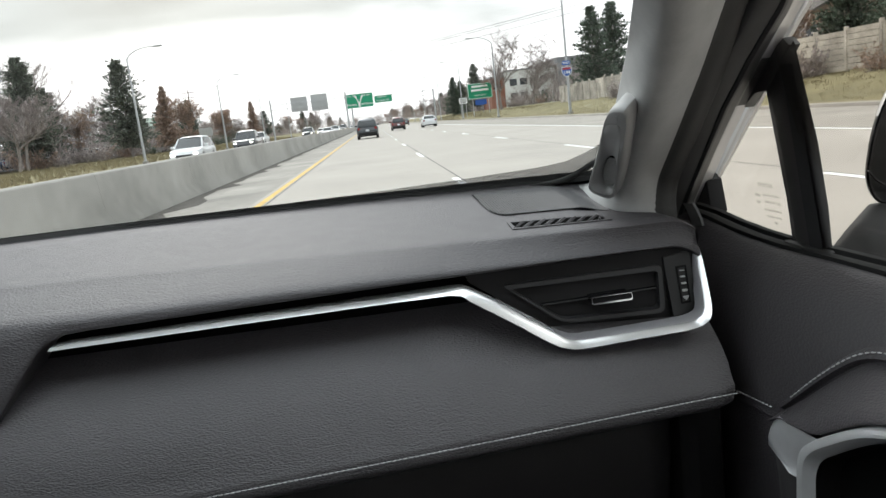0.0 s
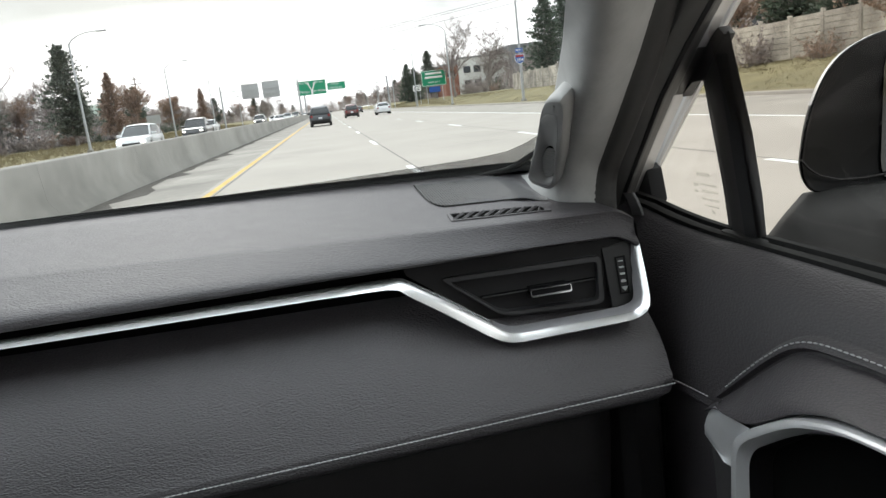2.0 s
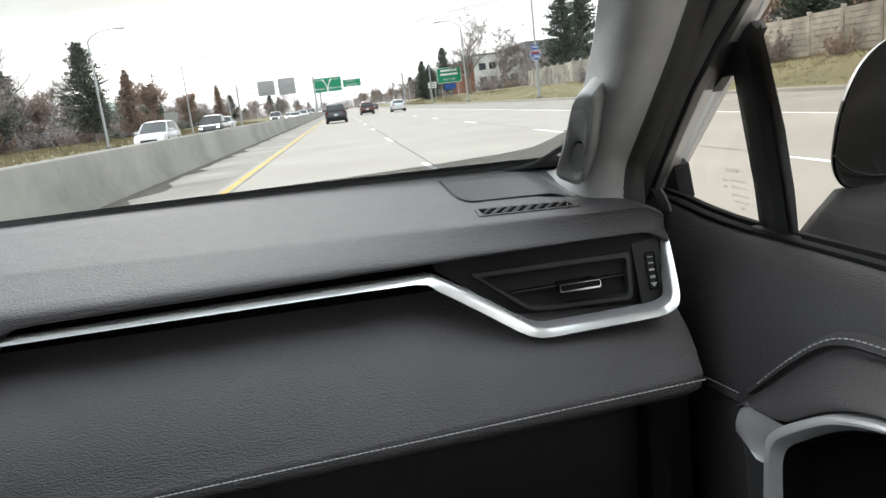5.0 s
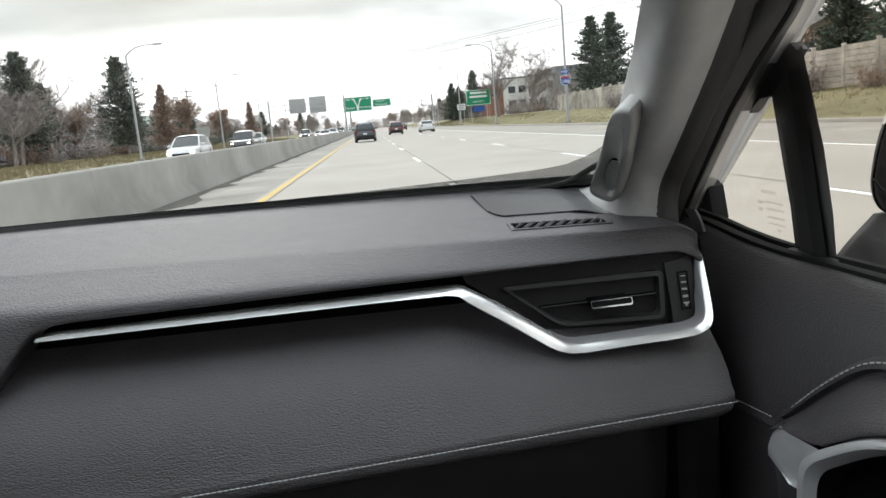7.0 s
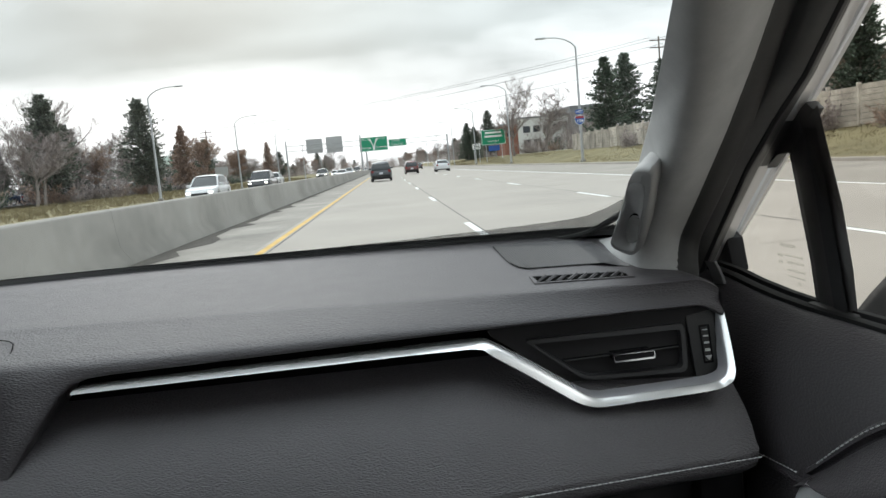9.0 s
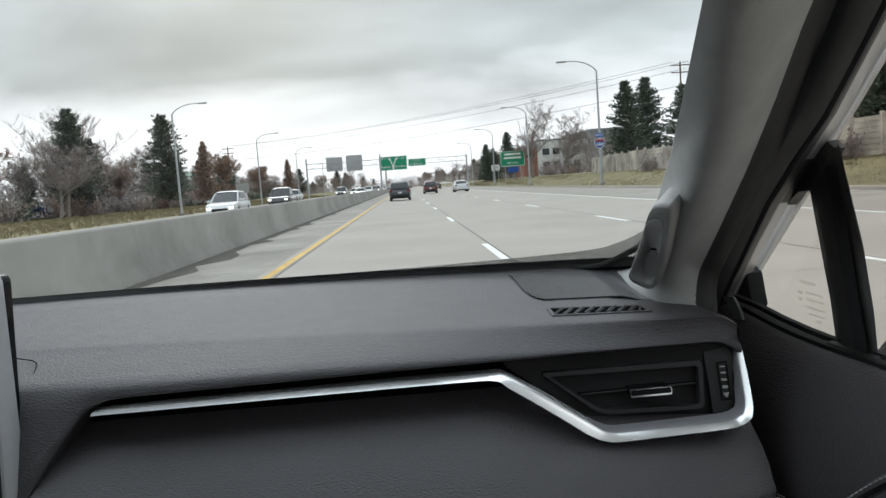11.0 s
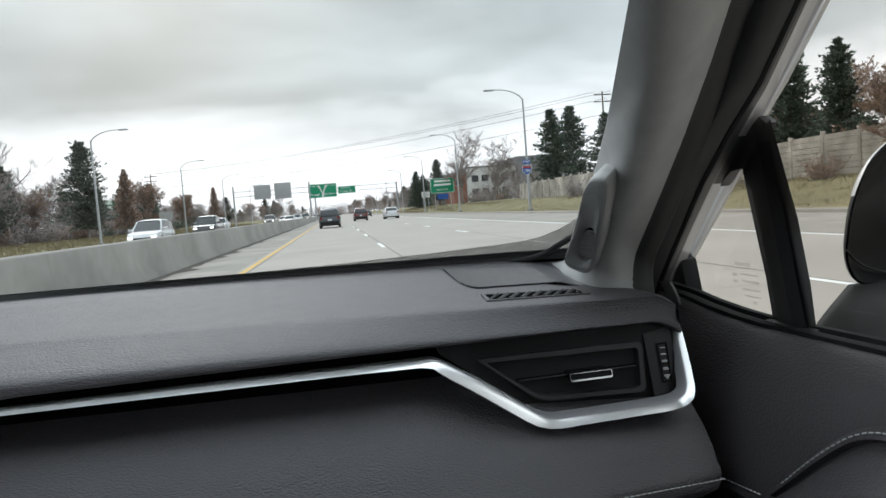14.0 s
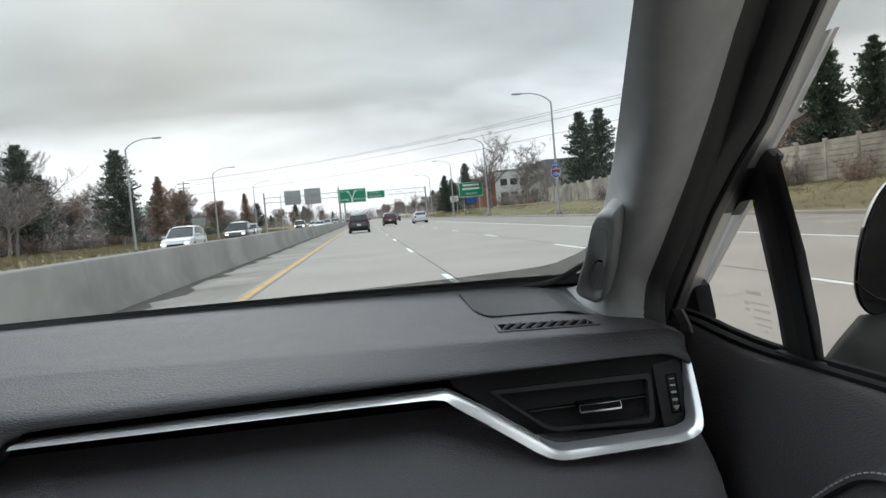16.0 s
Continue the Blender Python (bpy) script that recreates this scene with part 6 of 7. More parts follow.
T = [bare_tree(11, 12.0, 0.95), bare_tree(12, 10.5, 1.1), bare_tree(13, 13.5, 0.8), bare_tree(14, 9.0, 0.85, M_RUST, "bare tree with clinging rust-brown leaves")]
C = [conifer(21, 10.5, 3.7, M_PINE, "dense dark green conifer beside the road", 0.78, 0.02), conifer(22, 12.5, 3.6, M_SPRUCE, "broad ragged grey-green pine", 0.55, 0.12), conifer(23, 9.0, 2.3, M_RUST, "rust-brown conical tree in winter leaf", 0.8, 0.12),
     conifer(24, 8.4, 2.3, M_PINE, "dense dark green conifer behind the fence", 0.7, 0.02, 26)]
B = [shrub(31, 2.6, M_TWIG, "bare brown bush on the roadside verge"), shrub(32, 2.2, M_PINE, "dark evergreen bush on the roadside verge"), shrub(33, 2.4, M_RUST, "rust-brown leafy bush on the roadside verge")]
used = set()
rt = random.Random(17)


def land_z(x):
    return curve(land, x)


def plant(src, x, y, scale=1.0):
    m = pose(x, y, land_z(x) - 0.05, 0, 0, rt.uniform(0, 360)) @ Matrix.Diagonal((scale, scale, scale, 1))
    if src in used:
        ob = copy_thing(src, m)
        ob.scale = (scale, scale, scale)
        return ob
    used.add(src)
    src.matrix_basis = m
    return src


# near ones that stand out against the sky, then the woods behind them
for src, x, y, k in ((T[0], -34, 84, 1.0), (T[2], -31, 68, 0.6), (C[1], -30, 96, 0.95), (C[2], -29.5, 112, 1.05), (C[1], -33, 76, 0.85), (T[1], -36, 108, 1.0), (C[0], -31, 132, 0.8), (T[3], -29, 124, 0.9), (C[2], -27, 175, 1.0),
                     (T[0], -42, 62, 0.6), (T[1], -45, 74, 0.65), (C[1], -47, 66, 0.55), (T[3], -32, 58, 0.6),
                     (C[0], 27.0, 88, 1.0), (C[0], 30.5, 91, 1.06), (C[0], 34.0, 88, 0.92), (T[2], 22.5, 128, 0.95), (T[0], 25.5, 116, 0.85), (C[1], 24.5, 172, 0.85), (C[0], 21.5, 190, 0.9), (C[0], 24, 196, 0.8), (T[1], 39, 96, 0.9),
                     (T[0], 31, 62, 0.6), (T[1], 34, 50, 0.5), (T[3], 29, 49, 0.5), (C[3], 27.5, 41.0, 0.95), (C[3], 27.0, 36.0, 0.82), (T[1], 36, 44, 0.5), (T[0], 30, 27, 0.75)):
    plant(src, x, y, k)
for i in range(112):
    y = rt.uniform(60, 420)
    x = -rt.uniform(31, 36) - y * rt.uniform(0.0, 0.16)
    plant(rt.choice((T[0], T[1], T[2], T[3], T[1], C[1], T[1], T[0])), x, y, rt.uniform(0.45, 0.85))
for i in range(56):
    y = rt.uniform(130, 420)
    x = rt.uniform(21, 27) + y * rt.uniform(0.0, 0.12)
    plant(rt.choice((T[0], T[1], T[3], T[0], C[1], T[1])), x, y, rt.uniform(0.55, 0.9))
for i in range(46):
    y = rt.uniform(380, 900)
    plant(rt.choice((T[1], T[0], C[1], T[3])), rt.choice((-1, 1)) * rt.uniform(18, 60) + (-10 if i % 3 == 0 else 0), y, rt.uniform(0.8, 1.2))
for i in range(70):
    y = rt.uniform(28, 230)
    side = rt.random() < 0.6
    plant(rt.choice(B), (-rt.uniform(28, 33) - 0.03 * y) if side else rt.uniform(24.5, 28) + 0.02 * y, y, rt.uniform(0.6, 1.25))

# brown bushes and young trees in front of the fence
for src, x, y, k in ((B[2], 22.0, 17, 0.6), (B[0], 21.8, 21, 0.6), (T[3], 21.6, 25, 0.45), (B[2], 22.0, 31, 0.5), (B[0], 22.1, 36, 0.7), (B[1], 21.9, 43, 0.5), (T[1], 21.7, 49, 0.5), (B[2], 22.0, 57, 0.6), (B[0], 22.1, 66, 0.7)):
    plant(src, x, y, k)

# far woods: a belt of fine bare twigs behind the single trees
def far_woods(name, spots, seed, label):
    rr = random.Random(seed)
    vs_, fs_ = [], []
    for x, y, h in spots:
        for q in range(70):
            t = rr.random()
            a = Vector((x + rr.uniform(-2.6, 2.6), y + rr.uniform(-2.6, 2.6), land_z(x) + h * t * 0.75))
            e = Vector((rr.uniform(-0.7, 0.7), rr.uniform(-0.5, 0.5), rr.uniform(0.4, 1.2))).normalized()
            ln, wd = h * rr.uniform(0.10, 0.26), rr.uniform(0.03, 0.09) * (1.3 - t)
            i = len(vs_)
            vs_ += [a - Vector((wd, 0, 0)), a + Vector((wd, 0, 0)), a + e * ln]
            fs_.append((i, i + 1, i + 2))
    me_ = bpy.data.meshes.new(name)
    me_.from_pydata(vs_, [], fs_)
    me_.materials.append(M_TWIG)
    return tagged(new(name, me_), label, "woods", kind="stuff")


far_woods("far_woods", [(-rt.uniform(33, 62) - 0.02 * y, y, rt.uniform(3.0, 6.5)) for y in [rt.uniform(55, 420) for _ in range(620)]], 41, "belt of bare brown woods beyond the far verge")
far_woods("far_woods", [(rt.uniform(23, 46) + 0.03 * y, y, rt.uniform(3.0, 6.5)) for y in [rt.uniform(95, 420) for _ in range(420)]], 42, "belt of bare brown woods above the bank")
far_woods("far_woods", [(rt.uniform(-70, 80), rt.uniform(430, 900), rt.uniform(7, 12)) for _ in range(380)], 43, "distant hazy brown tree line across the horizon")

# dry weeds and tufts on both verges
M_WEED = mat("dry_straw_weeds", (0.21, 0.175, 0.10), 0.95, var=0.3, scale=1.5, island=0.35)


def weeds(name, count, xr, yr, hr, seed, label):
    rr = random.Random(seed)
    vs_, fs_ = [], []
    for _ in range(count):
        x, y = rr.uniform(*xr), yr[0] + (yr[1] - yr[0]) * rr.random() ** 1.6
        for q in range(7):
            a = Vector((x + rr.uniform(-0.2, 0.2), y + rr.uniform(-0.2, 0.2), land_z(x) - 0.08))
            h = rr.uniform(*hr)
            i = len(vs_)
            vs_ += [a - Vector((0.02, 0, 0)), a + Vector((0.02, 0.01, 0)), a + Vector((rr.uniform(-0.4, 0.4) * h, rr.uniform(-0.4, 0.4) * h, h))]
            fs_.append((i, i + 1, i + 2))
    me_ = bpy.data.meshes.new(name)
    me_.from_pydata(vs_, [], fs_)
    me_.materials.append(M_WEED)
    return tagged(new(name, me_), label, "grass", kind="stuff")


weeds("dry_grass", 9000, (16.4, 24.0), (8, 220), (0.06, 0.2), 51, "dry straw grass tufts on the bank")
weeds("dry_grass", 5000, (-31, -21.5), (15, 220), (0.15, 0.5), 52, "dry straw grass tufts on the far verge")

# ---------------------------------------------------------------- street lamps
def street_lamp(height, arm):
    lamp = thing("street_lamp", "tall grey steel street lamp with curved arm", "street lamp", group="street lamps")
    b = bmesh.new()
    tube(b, [(0, 0, 0), (0, 0, height * 0.5), (0, 0, height)], [0.13, 0.10, 0.07], 10)
    part("pole", b, M_GALV, lamp)
    b = bmesh.new()
    tube(b, [(0, 0, height - 0.1), (arm * 0.12, 0, height + 0.28), (arm * 0.35, 0, height + 0.62), (arm * 0.62, 0, height + 0.80), (arm, 0, height + 0.86)], [0.06, 0.055, 0.05, 0.045, 0.04], 8)
    part("arm", b, M_GALV, lamp)
    b = bmesh.new()
    box(b, arm - 0.1, arm + 0.75, -0.16, 0.16, height + 0.76, height + 0.90, 0.05)
    part("lamp_head", b, M_GALV, lamp, "flat grey lamp head")
    b = bmesh.new()
    box(b, -0.22, 0.22, -0.22, 0.22, -0.05, 0.18, 0.03)
    part("base", b, M_BARRIER, lamp)
    return lamp


lamp = street_lamp(9.6, 2.6)
lamp.matrix_basis = pose(16.7, 62, land_z(16.7), 0, 0, 180)
for y in (98, 136, 180, 232, 290):
    copy_thing(lamp, pose(16.7, y, land_z(16.7), 0, 0, 180))
for y in (72, 112, 152, 200, 255, 320):
    copy_thing(lamp, pose(-21.5, y, 0.0, 0, 0, 0))


# ---------------------------------------------------------------- signs
def board(parent, x0, x1, z0, z1, y, material, border=None):
    b = bmesh.new()
    slab(b, rounded([(x0, z0), (x1, z0), (x1, z1), (x0, z1)], 0.15, 3), lambda u, v, w: (u, y + w, v), 0.05)
    p = part("panel", b, material, parent)
    if border:
        b = bmesh.new()
        ring(b, rounded([(x0 + 0.06, z0 + 0.06), (x1 - 0.06, z0 + 0.06), (x1 - 0.06, z1 - 0.06), (x0 + 0.06, z1 - 0.06)], 0.13, 3),
             rounded([(x0 + 0.13, z0 + 0.13), (x1 - 0.13, z0 + 0.13), (x1 - 0.13, z1 - 0.13), (x0 + 0.13, z1 - 0.13)], 0.1, 3), lambda u, v, w: (u, y - 0.012 + w, v), 0.011)
        part("border", b, border, p)
    return p


FACE = lambda x, y, z: pose(x, y, z, 90, 0, 0)


def truss(parent, x0, x1, y, z0, z1):
    b = bmesh.new()
    for z in (z0, z1):
        for dy in (0, 0.9):
            tube(b, [(x0, y + dy, z), (x1, y + dy, z)], 0.06, 6)
    part("beam", b, M_GALV, parent)
    b = bmesh.new()
    n = int(abs(x1 - x0) / 1.3)
    for i in range(n):
        a, c_ = lerp(x0, x1, i / n), lerp(x0, x1, (i + 1) / n)
        tube(b, [(a, y, z0 if i % 2 else z1), (c_, y, z1 if i % 2 else z0)], 0.03, 4, caps=False)
    part("bracing", b, M_GALV, parent)


# the gantry over our lanes
GYS = 195.0
gantry = thing("sign_gantry", "steel gantry carrying two green direction signs", "sign gantry", (-5.0, GYS, 0))
parts_before = set(bpy.data.objects)
for x in (-4.63, 16.8):
    b = bmesh.new()
    tube(b, [(x, GYS + 0.45, 0.0 if x > 0 else 0.9), (x, GYS + 0.45, 8.4)], [0.24, 0.2], 10)
    part("post", b, M_GALV, gantry)
truss(gantry, -4.63, 16.8, GYS, 6.9, 8.1)
p1 = board(gantry, -6.2, 1.1, 5.6, 9.2, GYS - 0.25, M_GREEN, M_SIGNWHITE)
p2 = board(gantry, 1.4, 6.0, 6.3, 8.2, GYS - 0.25, M_GREEN, M_SIGNWHITE)
yf = GYS - 0.275
words("West  84", 0.62, M_SIGNWHITE, p1, FACE(-4.6, yf, 8.65))
words("84  East", 0.62, M_SIGNWHITE, p1, FACE(-0.5, yf, 8.65))
words("Nampa", 0.85, M_SIGNWHITE, p1, FACE(-4.5, yf, 6.5))
words("Mtn Home", 0.80, M_SIGNWHITE, p1, FACE(-0.75, yf, 6.5))
words("Cole Rd", 0.68, M_SIGNWHITE, p2, FACE(3.3, yf, 7.75))
words("Franklin Rd", 0.68, M_SIGNWHITE, p2, FACE(3.5, yf, 6.85))
for dx in (-0.75, 0.75):
    b = bmesh.new()
    rowsy = [(-2.55 + dx * 0.15, 5.8), (-2.55 + dx * 0.2, 6.9), (-2.55 + dx * 0.6, 7.7), (-2.55 + dx, 8.3)]
    sheet(b, [[(x - 0.13, yf, z), (x + 0.13, yf, z)] for x, z in rowsy])
    x, z = rowsy[-1]
    v = [b.verts.new((x - 0.36, yf, z)), b.verts.new((x + 0.36, yf, z)), b.verts.new((x + dx * 0.3, yf, z + 0.6))]
    b.faces.new(v)
    part("arrow", b, M_SIGNWHITE, p1)
for o in set(bpy.data.objects) - parts_before:
    if o.parent is gantry:
        o.matrix_basis = Matrix.Translation((5.0, -GYS, 0)) @ o.matrix_basis
# the gantry over the other carriageway, seen from behind
GB = 165.0
gantry2 = thing("sign_gantry", "steel gantry with bare sign backs over oncoming lanes", "sign gantry", (-13.0, GB, 0))
parts_before = set(bpy.data.objects)
for x in (-5.0, -21.3):
    b = bmesh.new()
    tube(b, [(x, GB + 0.4, 0.9 if x > -10 else 0.0), (x, GB + 0.4, 8.7)], [0.22, 0.17], 10)
    part("post", b, M_GALV, gantry2)
truss(gantry2, -21.3, -5.0, GB, 6.4, 7.5)
for x0, x1, z0, z1 in ((-17.0, -13.4, 5.6, 8.7), (-12.6, -9.0, 5.4, 8.9)):
    b = bmesh.new()
    slab(b, [(x0, z0), (x1, z0), (x1, z1), (x0, z1)], lambda u, v, w: (u, GB + 1.15 + w, v), 0.05)
    p = part("sign_back", b, M_SIGNBACK, gantry2, "bare aluminium sign back")
    for i in range(5):
        b = bmesh.new()
        z = lerp(z0 + 0.2, z1 - 0.2, i / 4)
        box(b, x0 + 0.05, x1 - 0.05, GB + 1.08, GB + 1.15, z - 0.04, z + 0.04)
        part("rail", b, M_GALV, p)
for o in set(bpy.data.objects) - parts_before:
    if o.parent is gantry2:
        o.matrix_basis = Matrix.Translation((13.0, -GB, 0)) @ o.matrix_basis


def post_sign(x, y, z0, w, h, material, label, posts=2, border=M_SIGNWHITE):
    s = thing("road_sign", label, "sign", (x, y, land_z(x)))
    zb = land_z(x)
    for i in range(posts):
        px = 0 if posts == 1 else lerp(-w * 0.32, w * 0.32, i / (posts - 1))
        b = bmesh.new()
        tube(b, [(px, 0.08, -0.1), (px, 0.08, z0 + h - zb)], 0.07 if posts > 1 else 0.035, 6)
        part("post", b, M_GALV, s)
    p = board(s, -w / 2, w / 2, z0 - zb, z0 + h - zb, 0.0, material, border)
    return s, p


s1, p = post_sign(19.6, 132, 3.4, 4.4, 2.7, M_GREEN, "green roadside direction sign on two posts")
zb = land_z(19.6)
for k, (w, z) in enumerate(((2.9, 5.55), (3.1, 4.9))):
    b = bmesh.new()
    slab(b, [(-w / 2, z - zb - 0.17), (w / 2, z - zb - 0.17), (w / 2, z - zb + 0.17), (-w / 2, z - zb + 0.17)], lambda u, v, q: (u, -0.012 + q, v), 0.008)
    part("text_bar", b, M_SIGNWHITE, p)
words("NEXT EXIT", 0.42, M_SIGNWHITE, p, FACE(0, -0.012, 4.0 - zb))
b = bmesh.new()
slab(b, rounded([(-1.0, 2.3 - zb), (1.0, 2.3 - zb), (1.0, 3.25 - zb), (-1.0, 3.25 - zb)], 0.08, 2), lambda u, v, q: (u, q, v), 0.04)
part("blue_panel", b, M_BLUE, s1, "small blue supplementary panel")
s2, p = post_sign(18.2, 146, 3.0, 1.6, 1.1, M_SIGNWHITE, "small white notice board with dark bars", 2, None)
for k in range(3):
    b = bmesh.new()
    z = 3.85 - 0.3 * k - land_z(18.2)
    slab(b, [(-0.6, z - 0.05), (0.6, z - 0.05), (0.6, z + 0.05), (-0.6, z + 0.05)], lambda u, v, q: (u, -0.01 + q, v), 0.008)
    part("text_bar", b, M_UNDER, p)
# route shield under a direction plate, beside the street lamp
s3 = thing("road_sign", "blue and red route shield with direction plate on a post", "sign", (16.5, 61.4, land_z(16.5)))
b = bmesh.new()
tube(b, [(0, 0.08, -0.1), (0, 0.08, 4.5)], 0.04, 6)
part("post", b, M_GALV, s3)


def shield(k):
    pts = [(-0.33, 0.34), (-0.16, 0.30), (0, 0.34), (0.16, 0.30), (0.33, 0.34), (0.38, 0.12), (0.35, -0.12), (0.24, -0.28), (0, -0.40), (-0.24, -0.28), (-0.35, -0.12), (-0.38, 0.12)]
    return [(x * k, 3.5 + z * k) for x, z in pts]


b = bmesh.new()
slab(b, shield(1.12), lambda u, v, q: (u, q, v), 0.02)
rim = part("shield_rim", b, M_SIGNWHITE, s3)
b = bmesh.new()
slab(b, shield(1.02), lambda u, v, q: (u, -0.012 + q, v), 0.01)
part("shield_field", b, M_BLUE, rim, "blue shield field")
b = bmesh.new()
slab(b, [(-0.35, 3.64), (0.35, 3.64), (0.33, 3.83), (0.16, 3.79), (0, 3.83), (-0.16, 3.79), (-0.33, 3.83)], lambda u, v, q: (u, -0.02 + q, v), 0.006)
part("shield_band", b, mat("red_sign_sheeting", (0.36, 0.04, 0.035), 0.5, var=0.06, scale=3), rim, "red band of the shield")
words("184", 0.40, M_SIGNWHITE, rim, FACE(0, -0.022, 3.40))
p = board(s3, -0.34, 0.34, 4.0, 4.36, 0.0, M_BLUE, None)
words("WEST", 0.24, M_SIGNWHITE, p, FACE(0, -0.012, 4.18))
s4, p = post_sign(-25.5, 118, 2.2, 2.0, 1.3, M_SIGNBACK, "grey back of a roadside sign on posts", 2, None)

# ---------------------------------------------------------------- fence of pale panels on the bank
M_PANEL = mat("weathered_pale_fence", (0.37, 0.335, 0.29), 0.9, var=0.45, scale=0.9, bump=0.6, bump_scale=14, obj=0.3, detail=8)
fence = thing("fence", "weathered pale panel fence along the grass bank", "fence", (23.0, 0, 1.12))
pm = None
rf = random.Random(4)
for k in range(31):
    if pm is None:
        b = bmesh.new()
        for i in range(7):
            box(b, -0.04, 0.04, 0.0, 2.42, 0.02 + i * 0.275, 0.275 + i * 0.275)
        ob = part("fence_panel", b, M_PANEL, fence)
        pm = ob.data
        b = bmesh.new()
        box(b, -0.09, 0.09, -0.09, 0.09, -0.2, 2.1, 0.02)
        po = part("fence_post", b, M_PANEL, fence)
        qm = po.data
    else:
        ob, po = new("fence_panel", pm), new("fence_post", qm)
        ob.parent = po.parent = fence
    y = 12 + 2.5 * k
    dz = rf.uniform(-0.06, 0.06)
    ob.location, po.location = (0, y + 0.04, dz), (0, y, dz)

# ---------------------------------------------------------------- buildings
M_RENDER = mat("pale_wall_render", (0.62, 0.62, 0.60), 0.85, var=0.06, scale=0.5)
M_BRICKWALL = mat("red_brown_brickwork", (0.26, 0.12, 0.085), 0.9, var=0.2, scale=3, bump=0.3, bump_scale=20)
M_DARKWALL = mat("grey_metal_cladding", (0.20, 0.21, 0.22), 0.6, var=0.08, scale=0.6)
M_ROOFING = mat("dark_roof_shingles", (0.09, 0.08, 0.075), 0.9, var=0.2, scale=2)
M_WIN = mat("dark_window_panes", (0.03, 0.035, 0.04), 0.1, var=0.1)


def building(x, y, z, blocks, label, name="office_building"):
    h = thing(name, label, "building", (x, y, z))
    for (x0, x1, dy, depth, ht, material, wins) in blocks:
        b = bmesh.new()
        box(b, x0, x1, dy, dy + depth, -0.5, ht)
        w = part("wall", b, material, h)
        b = bmesh.new()
        box(b, x0 - 0.15, x1 + 0.15, dy - 0.15, dy + depth + 0.15, ht, ht + 0.35)
        part("roof", b, M_DARKWALL, h)
        for (wx, wz, ww, wh) in wins:
            b = bmesh.new()
            box(b, wx, wx + ww, dy - 0.05, dy + 0.08, wz, wz + wh)
            win = part("window", b, M_WIN, h)
            b = bmesh.new()
            box(b, wx - 0.08, wx + ww + 0.08, dy - 0.1, dy, wz - 0.12, wz - 0.02)
            part("sill", b, M_RENDER, win)
    return h


wins = [(1.0 + i * 2.2, 4.2, 1.5, 1.4) for i in range(4)] + [(1.0 + i * 2.2, 1.2, 1.5, 1.5) for i in range(4)]
building(29, 158, 1.5, [(0, 11, 0, 14, 7.2, M_RENDER, wins), (11, 18, -2, 18, 8.6, M_DARKWALL, []), (-3, 0, 1, 12, 6.2, M_BRICKWALL, [(-2.4, 3.8, 1.6, 1.2)])], "white and grey flat-roofed office building beyond the trees")
building(52, 120, 1.6, [(0, 9, 0, 10, 6.5, M_BRICKWALL, [(0.8 + i * 2.6, 3.6, 1.2, 1.6) for i in range(3)]), (9, 16, 0.5, 9, 7.5, M_RENDER, [(9.6 + i * 2.2, 4.0, 1.2, 2.0) for i in range(3)])], "red brick and white two-storey building", "brick_building")


def house(x, y, z, w, d, ht, ridge, label):
    h = thing("house", label, "house", (x, y, z))
    b = bmesh.new()
    box(b, 0, w, 0, d, -0.5, ht)
    part("wall", b, mat("brown_house_siding", (0.16, 0.12, 0.095), 0.9, var=0.15, scale=1.5), h)
    b = bmesh.new()
    slab(b, [(-0.6, ht - 0.2), (w / 2, ht + ridge), (w + 0.6, ht - 0.2), (w + 0.6, ht - 0.45), (w / 2, ht + ridge - 0.3), (-0.6, ht - 0.45)], lambda u, v, q: (u, -0.4 + q, v), d + 0.8)
    roof = part("roof", b, M_ROOFING, h)
    b = bmesh.new()
    slab(b, [(0.0, ht), (w, ht), (w / 2, ht + ridge - 0.32)], lambda u, v, q: (u, 0.02 + q, v), d - 0.04)
    part("gable", b, MATS["brown_house_siding"], h)
    b = bmesh.new()
    box(b, w * 0.62, w * 0.62 + 0.8, d * 0.4, d * 0.4 + 0.8, ht, ht + ridge + 0.7)
    part("chimney", b, M_BRICKWALL, roof)
    for i in range(3):
        b = bmesh.new()
        box(b, 1.0 + i * w / 3.3, 2.2 + i * w / 3.3, -0.05, 0.1, 3.0, 4.4)
        part("window", b, M_WIN, h)
    return h


house(44, 74, 1.6, 12, 10, 5.2, 2.6, "brown gabled house behind bare trees")
house(60, 88, 1.6, 12, 10, 5.4, 2.8, "brown gabled house behind bare trees")

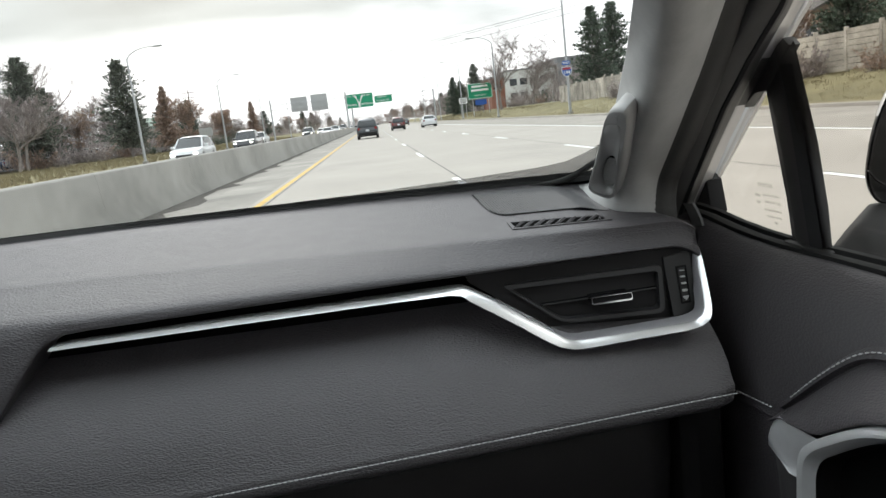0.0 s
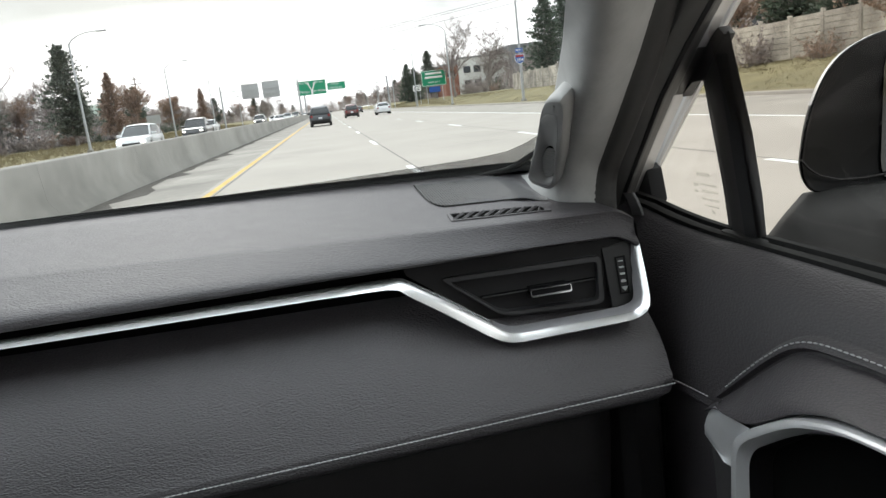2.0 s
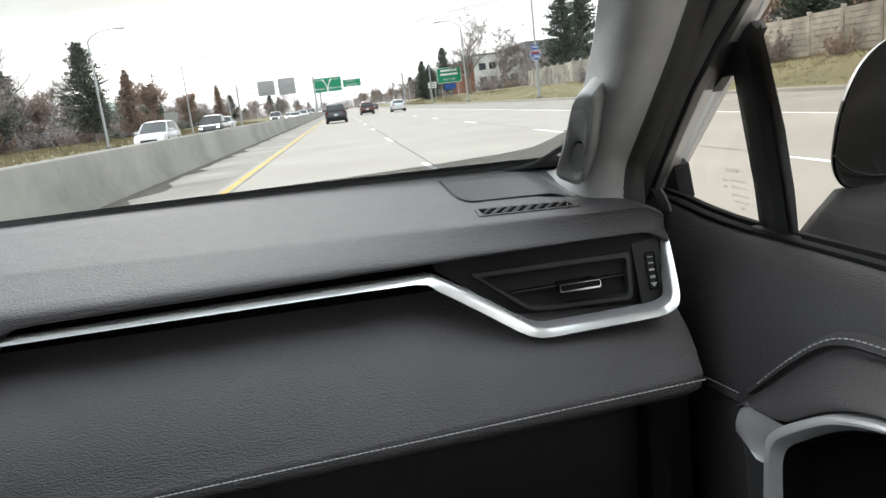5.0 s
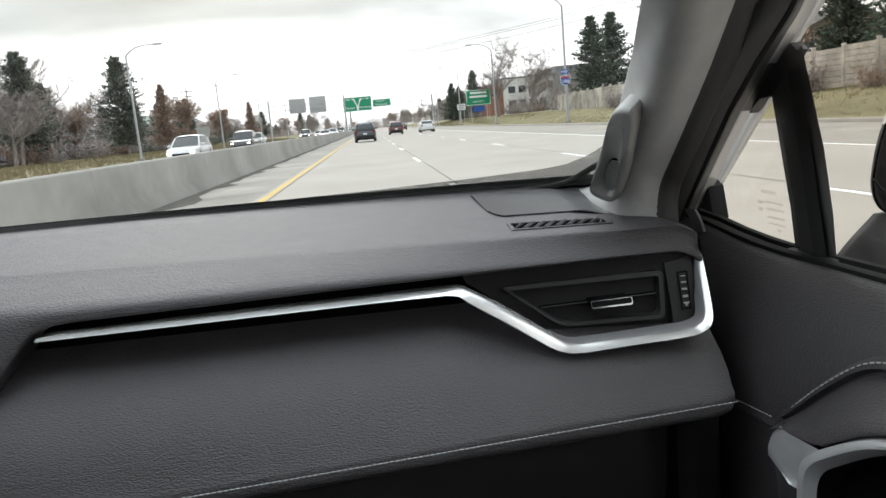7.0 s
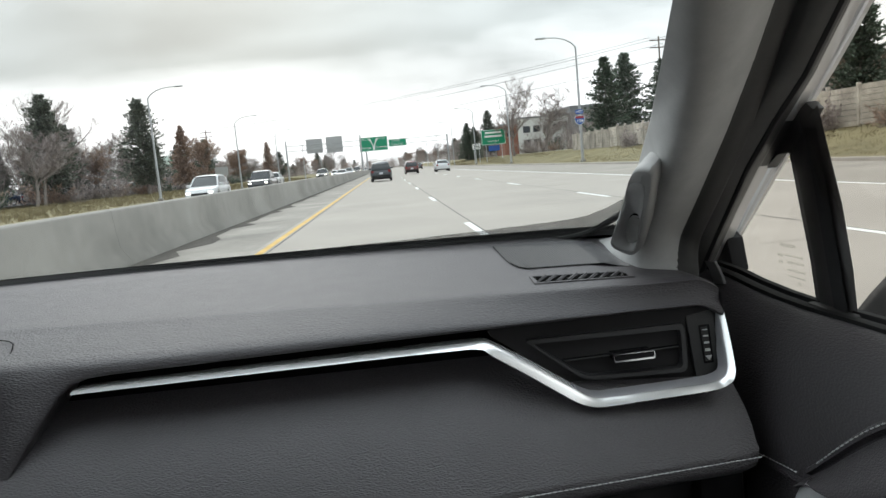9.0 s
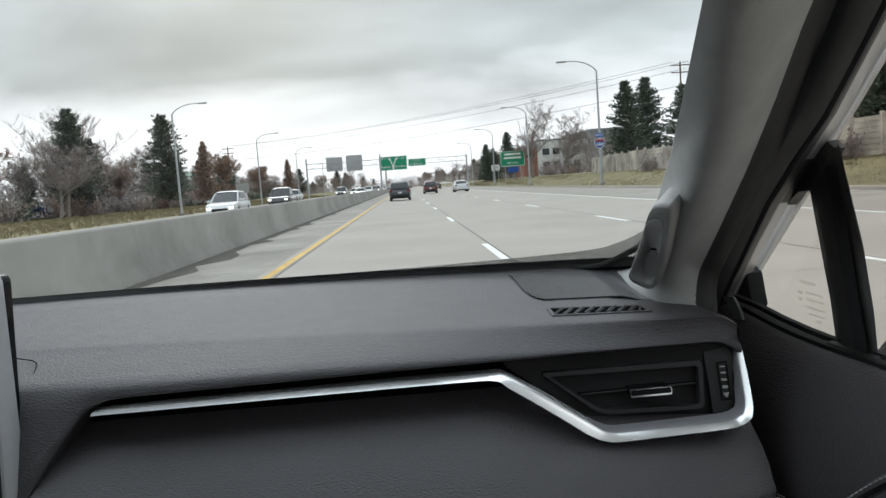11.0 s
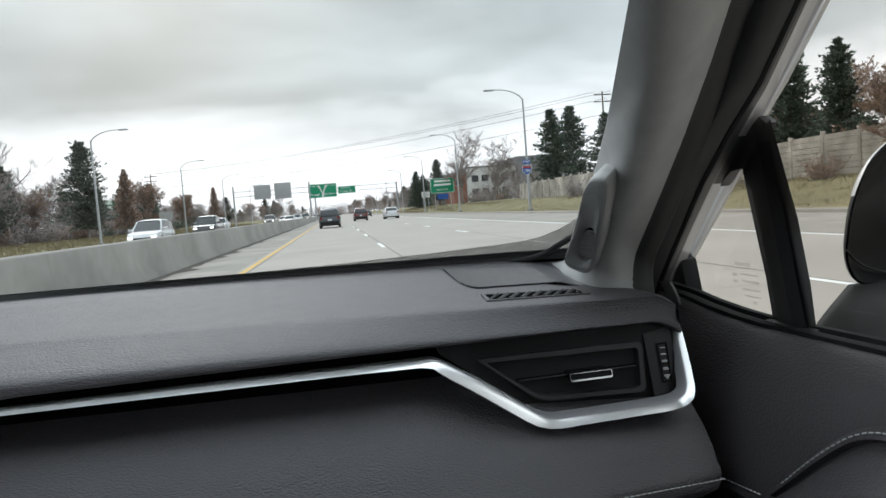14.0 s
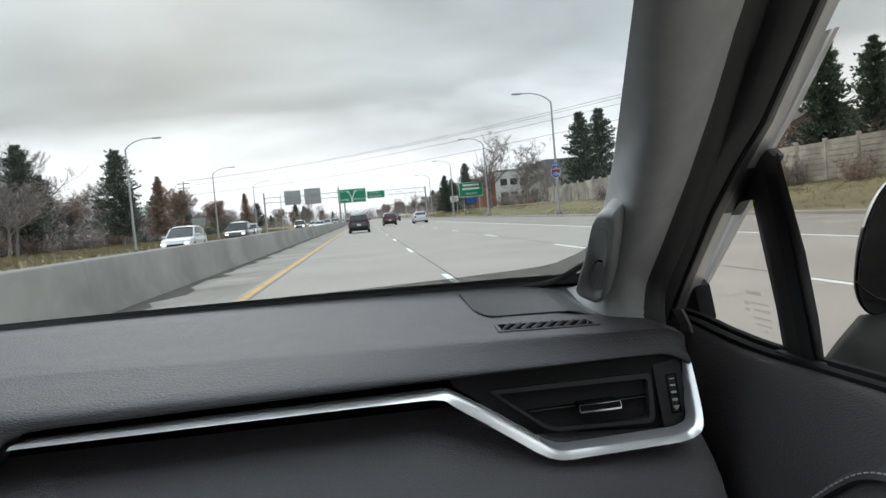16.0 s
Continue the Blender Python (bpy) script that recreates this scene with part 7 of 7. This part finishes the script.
# ---------------------------------------------------------------- billboard, poles and cables
bill = thing("billboard", "pale roadside billboard with green picture on brick base", "billboard", (-44, 152, 0.7))
for x in (-2.6, 2.6):
    b = bmesh.new()
    tube(b, [(x, 0.4, -0.3), (x, 0.4, 4.0)], 0.15, 8)
    part("post", b, M_GALV, bill)
b = bmesh.new()
box(b, -4.6, 4.6, 0, 0.35, 3.6, 6.6)
face = part("panel", b, mat("pale_green_poster", (0.62, 0.72, 0.66), 0.6, var=0.05, scale=0.5), bill)
b = bmesh.new()
box(b, 1.4, 4.4, -0.02, 0.0, 3.8, 6.4)
part("picture", b, M_GREEN, face, "green picture block")
for k in range(2):
    b = bmesh.new()
    box(b, -4.1, 0.6, -0.02, 0.0, 4.4 + k * 0.9, 4.8 + k * 0.9)
    part("text_bar", b, M_SIGNBACK, face)
M_POLEWOOD = mat("weathered_pole_wood", (0.12, 0.095, 0.075), 0.9, var=0.2, scale=3)


def utility_pole(x, y, h):
    p = thing("utility_pole", "dark wooden utility pole with crossarms", "utility pole", (x, y, land_z(x)), "utility poles")
    b = bmesh.new()
    tube(b, [(0, 0, -0.3), (0, 0, h)], [0.17, 0.11], 8)
    part("pole", b, M_POLEWOOD, p)
    for z in (h - 0.5, h - 1.5):
        b = bmesh.new()
        box(b, -1.3, 1.3, -0.06, 0.06, z - 0.07, z + 0.07)
        arm_ = part("crossarm", b, M_POLEWOOD, p)
        for dx in (-1.2, -0.6, 0.6, 1.2):
            b = bmesh.new()
            tube(b, [(dx, 0, z + 0.07), (dx, 0, z + 0.25)], 0.05, 6)
            part("insulator", b, M_GALV, arm_)
    return p


utility_pole(-38, 165, 12.0)
utility_pole(40, 104, 14.5)
cable = thing("overhead_cables", "thin dark overhead cables crossing the motorway", "cable", (0, 135, 12))
for k, (z0, z1, dx) in enumerate(((12.6, 15.9, -1.2), (12.6, 15.9, 1.2), (11.6, 14.9, 0.6), (9.6, 12.6, 0.0))):
    b = bmesh.new()
    pts = []
    for i in range(25):
        t = i / 24
        pts.append((lerp(-38, 40, t) + dx, lerp(165, 104, t) - 135, lerp(z0, z1, t) - 3.0 * 4 * t * (1 - t) * 0.45 - 12))
    tube(b, pts, 0.022, 4)
    part("cable", b, M_RUBBER, cable)
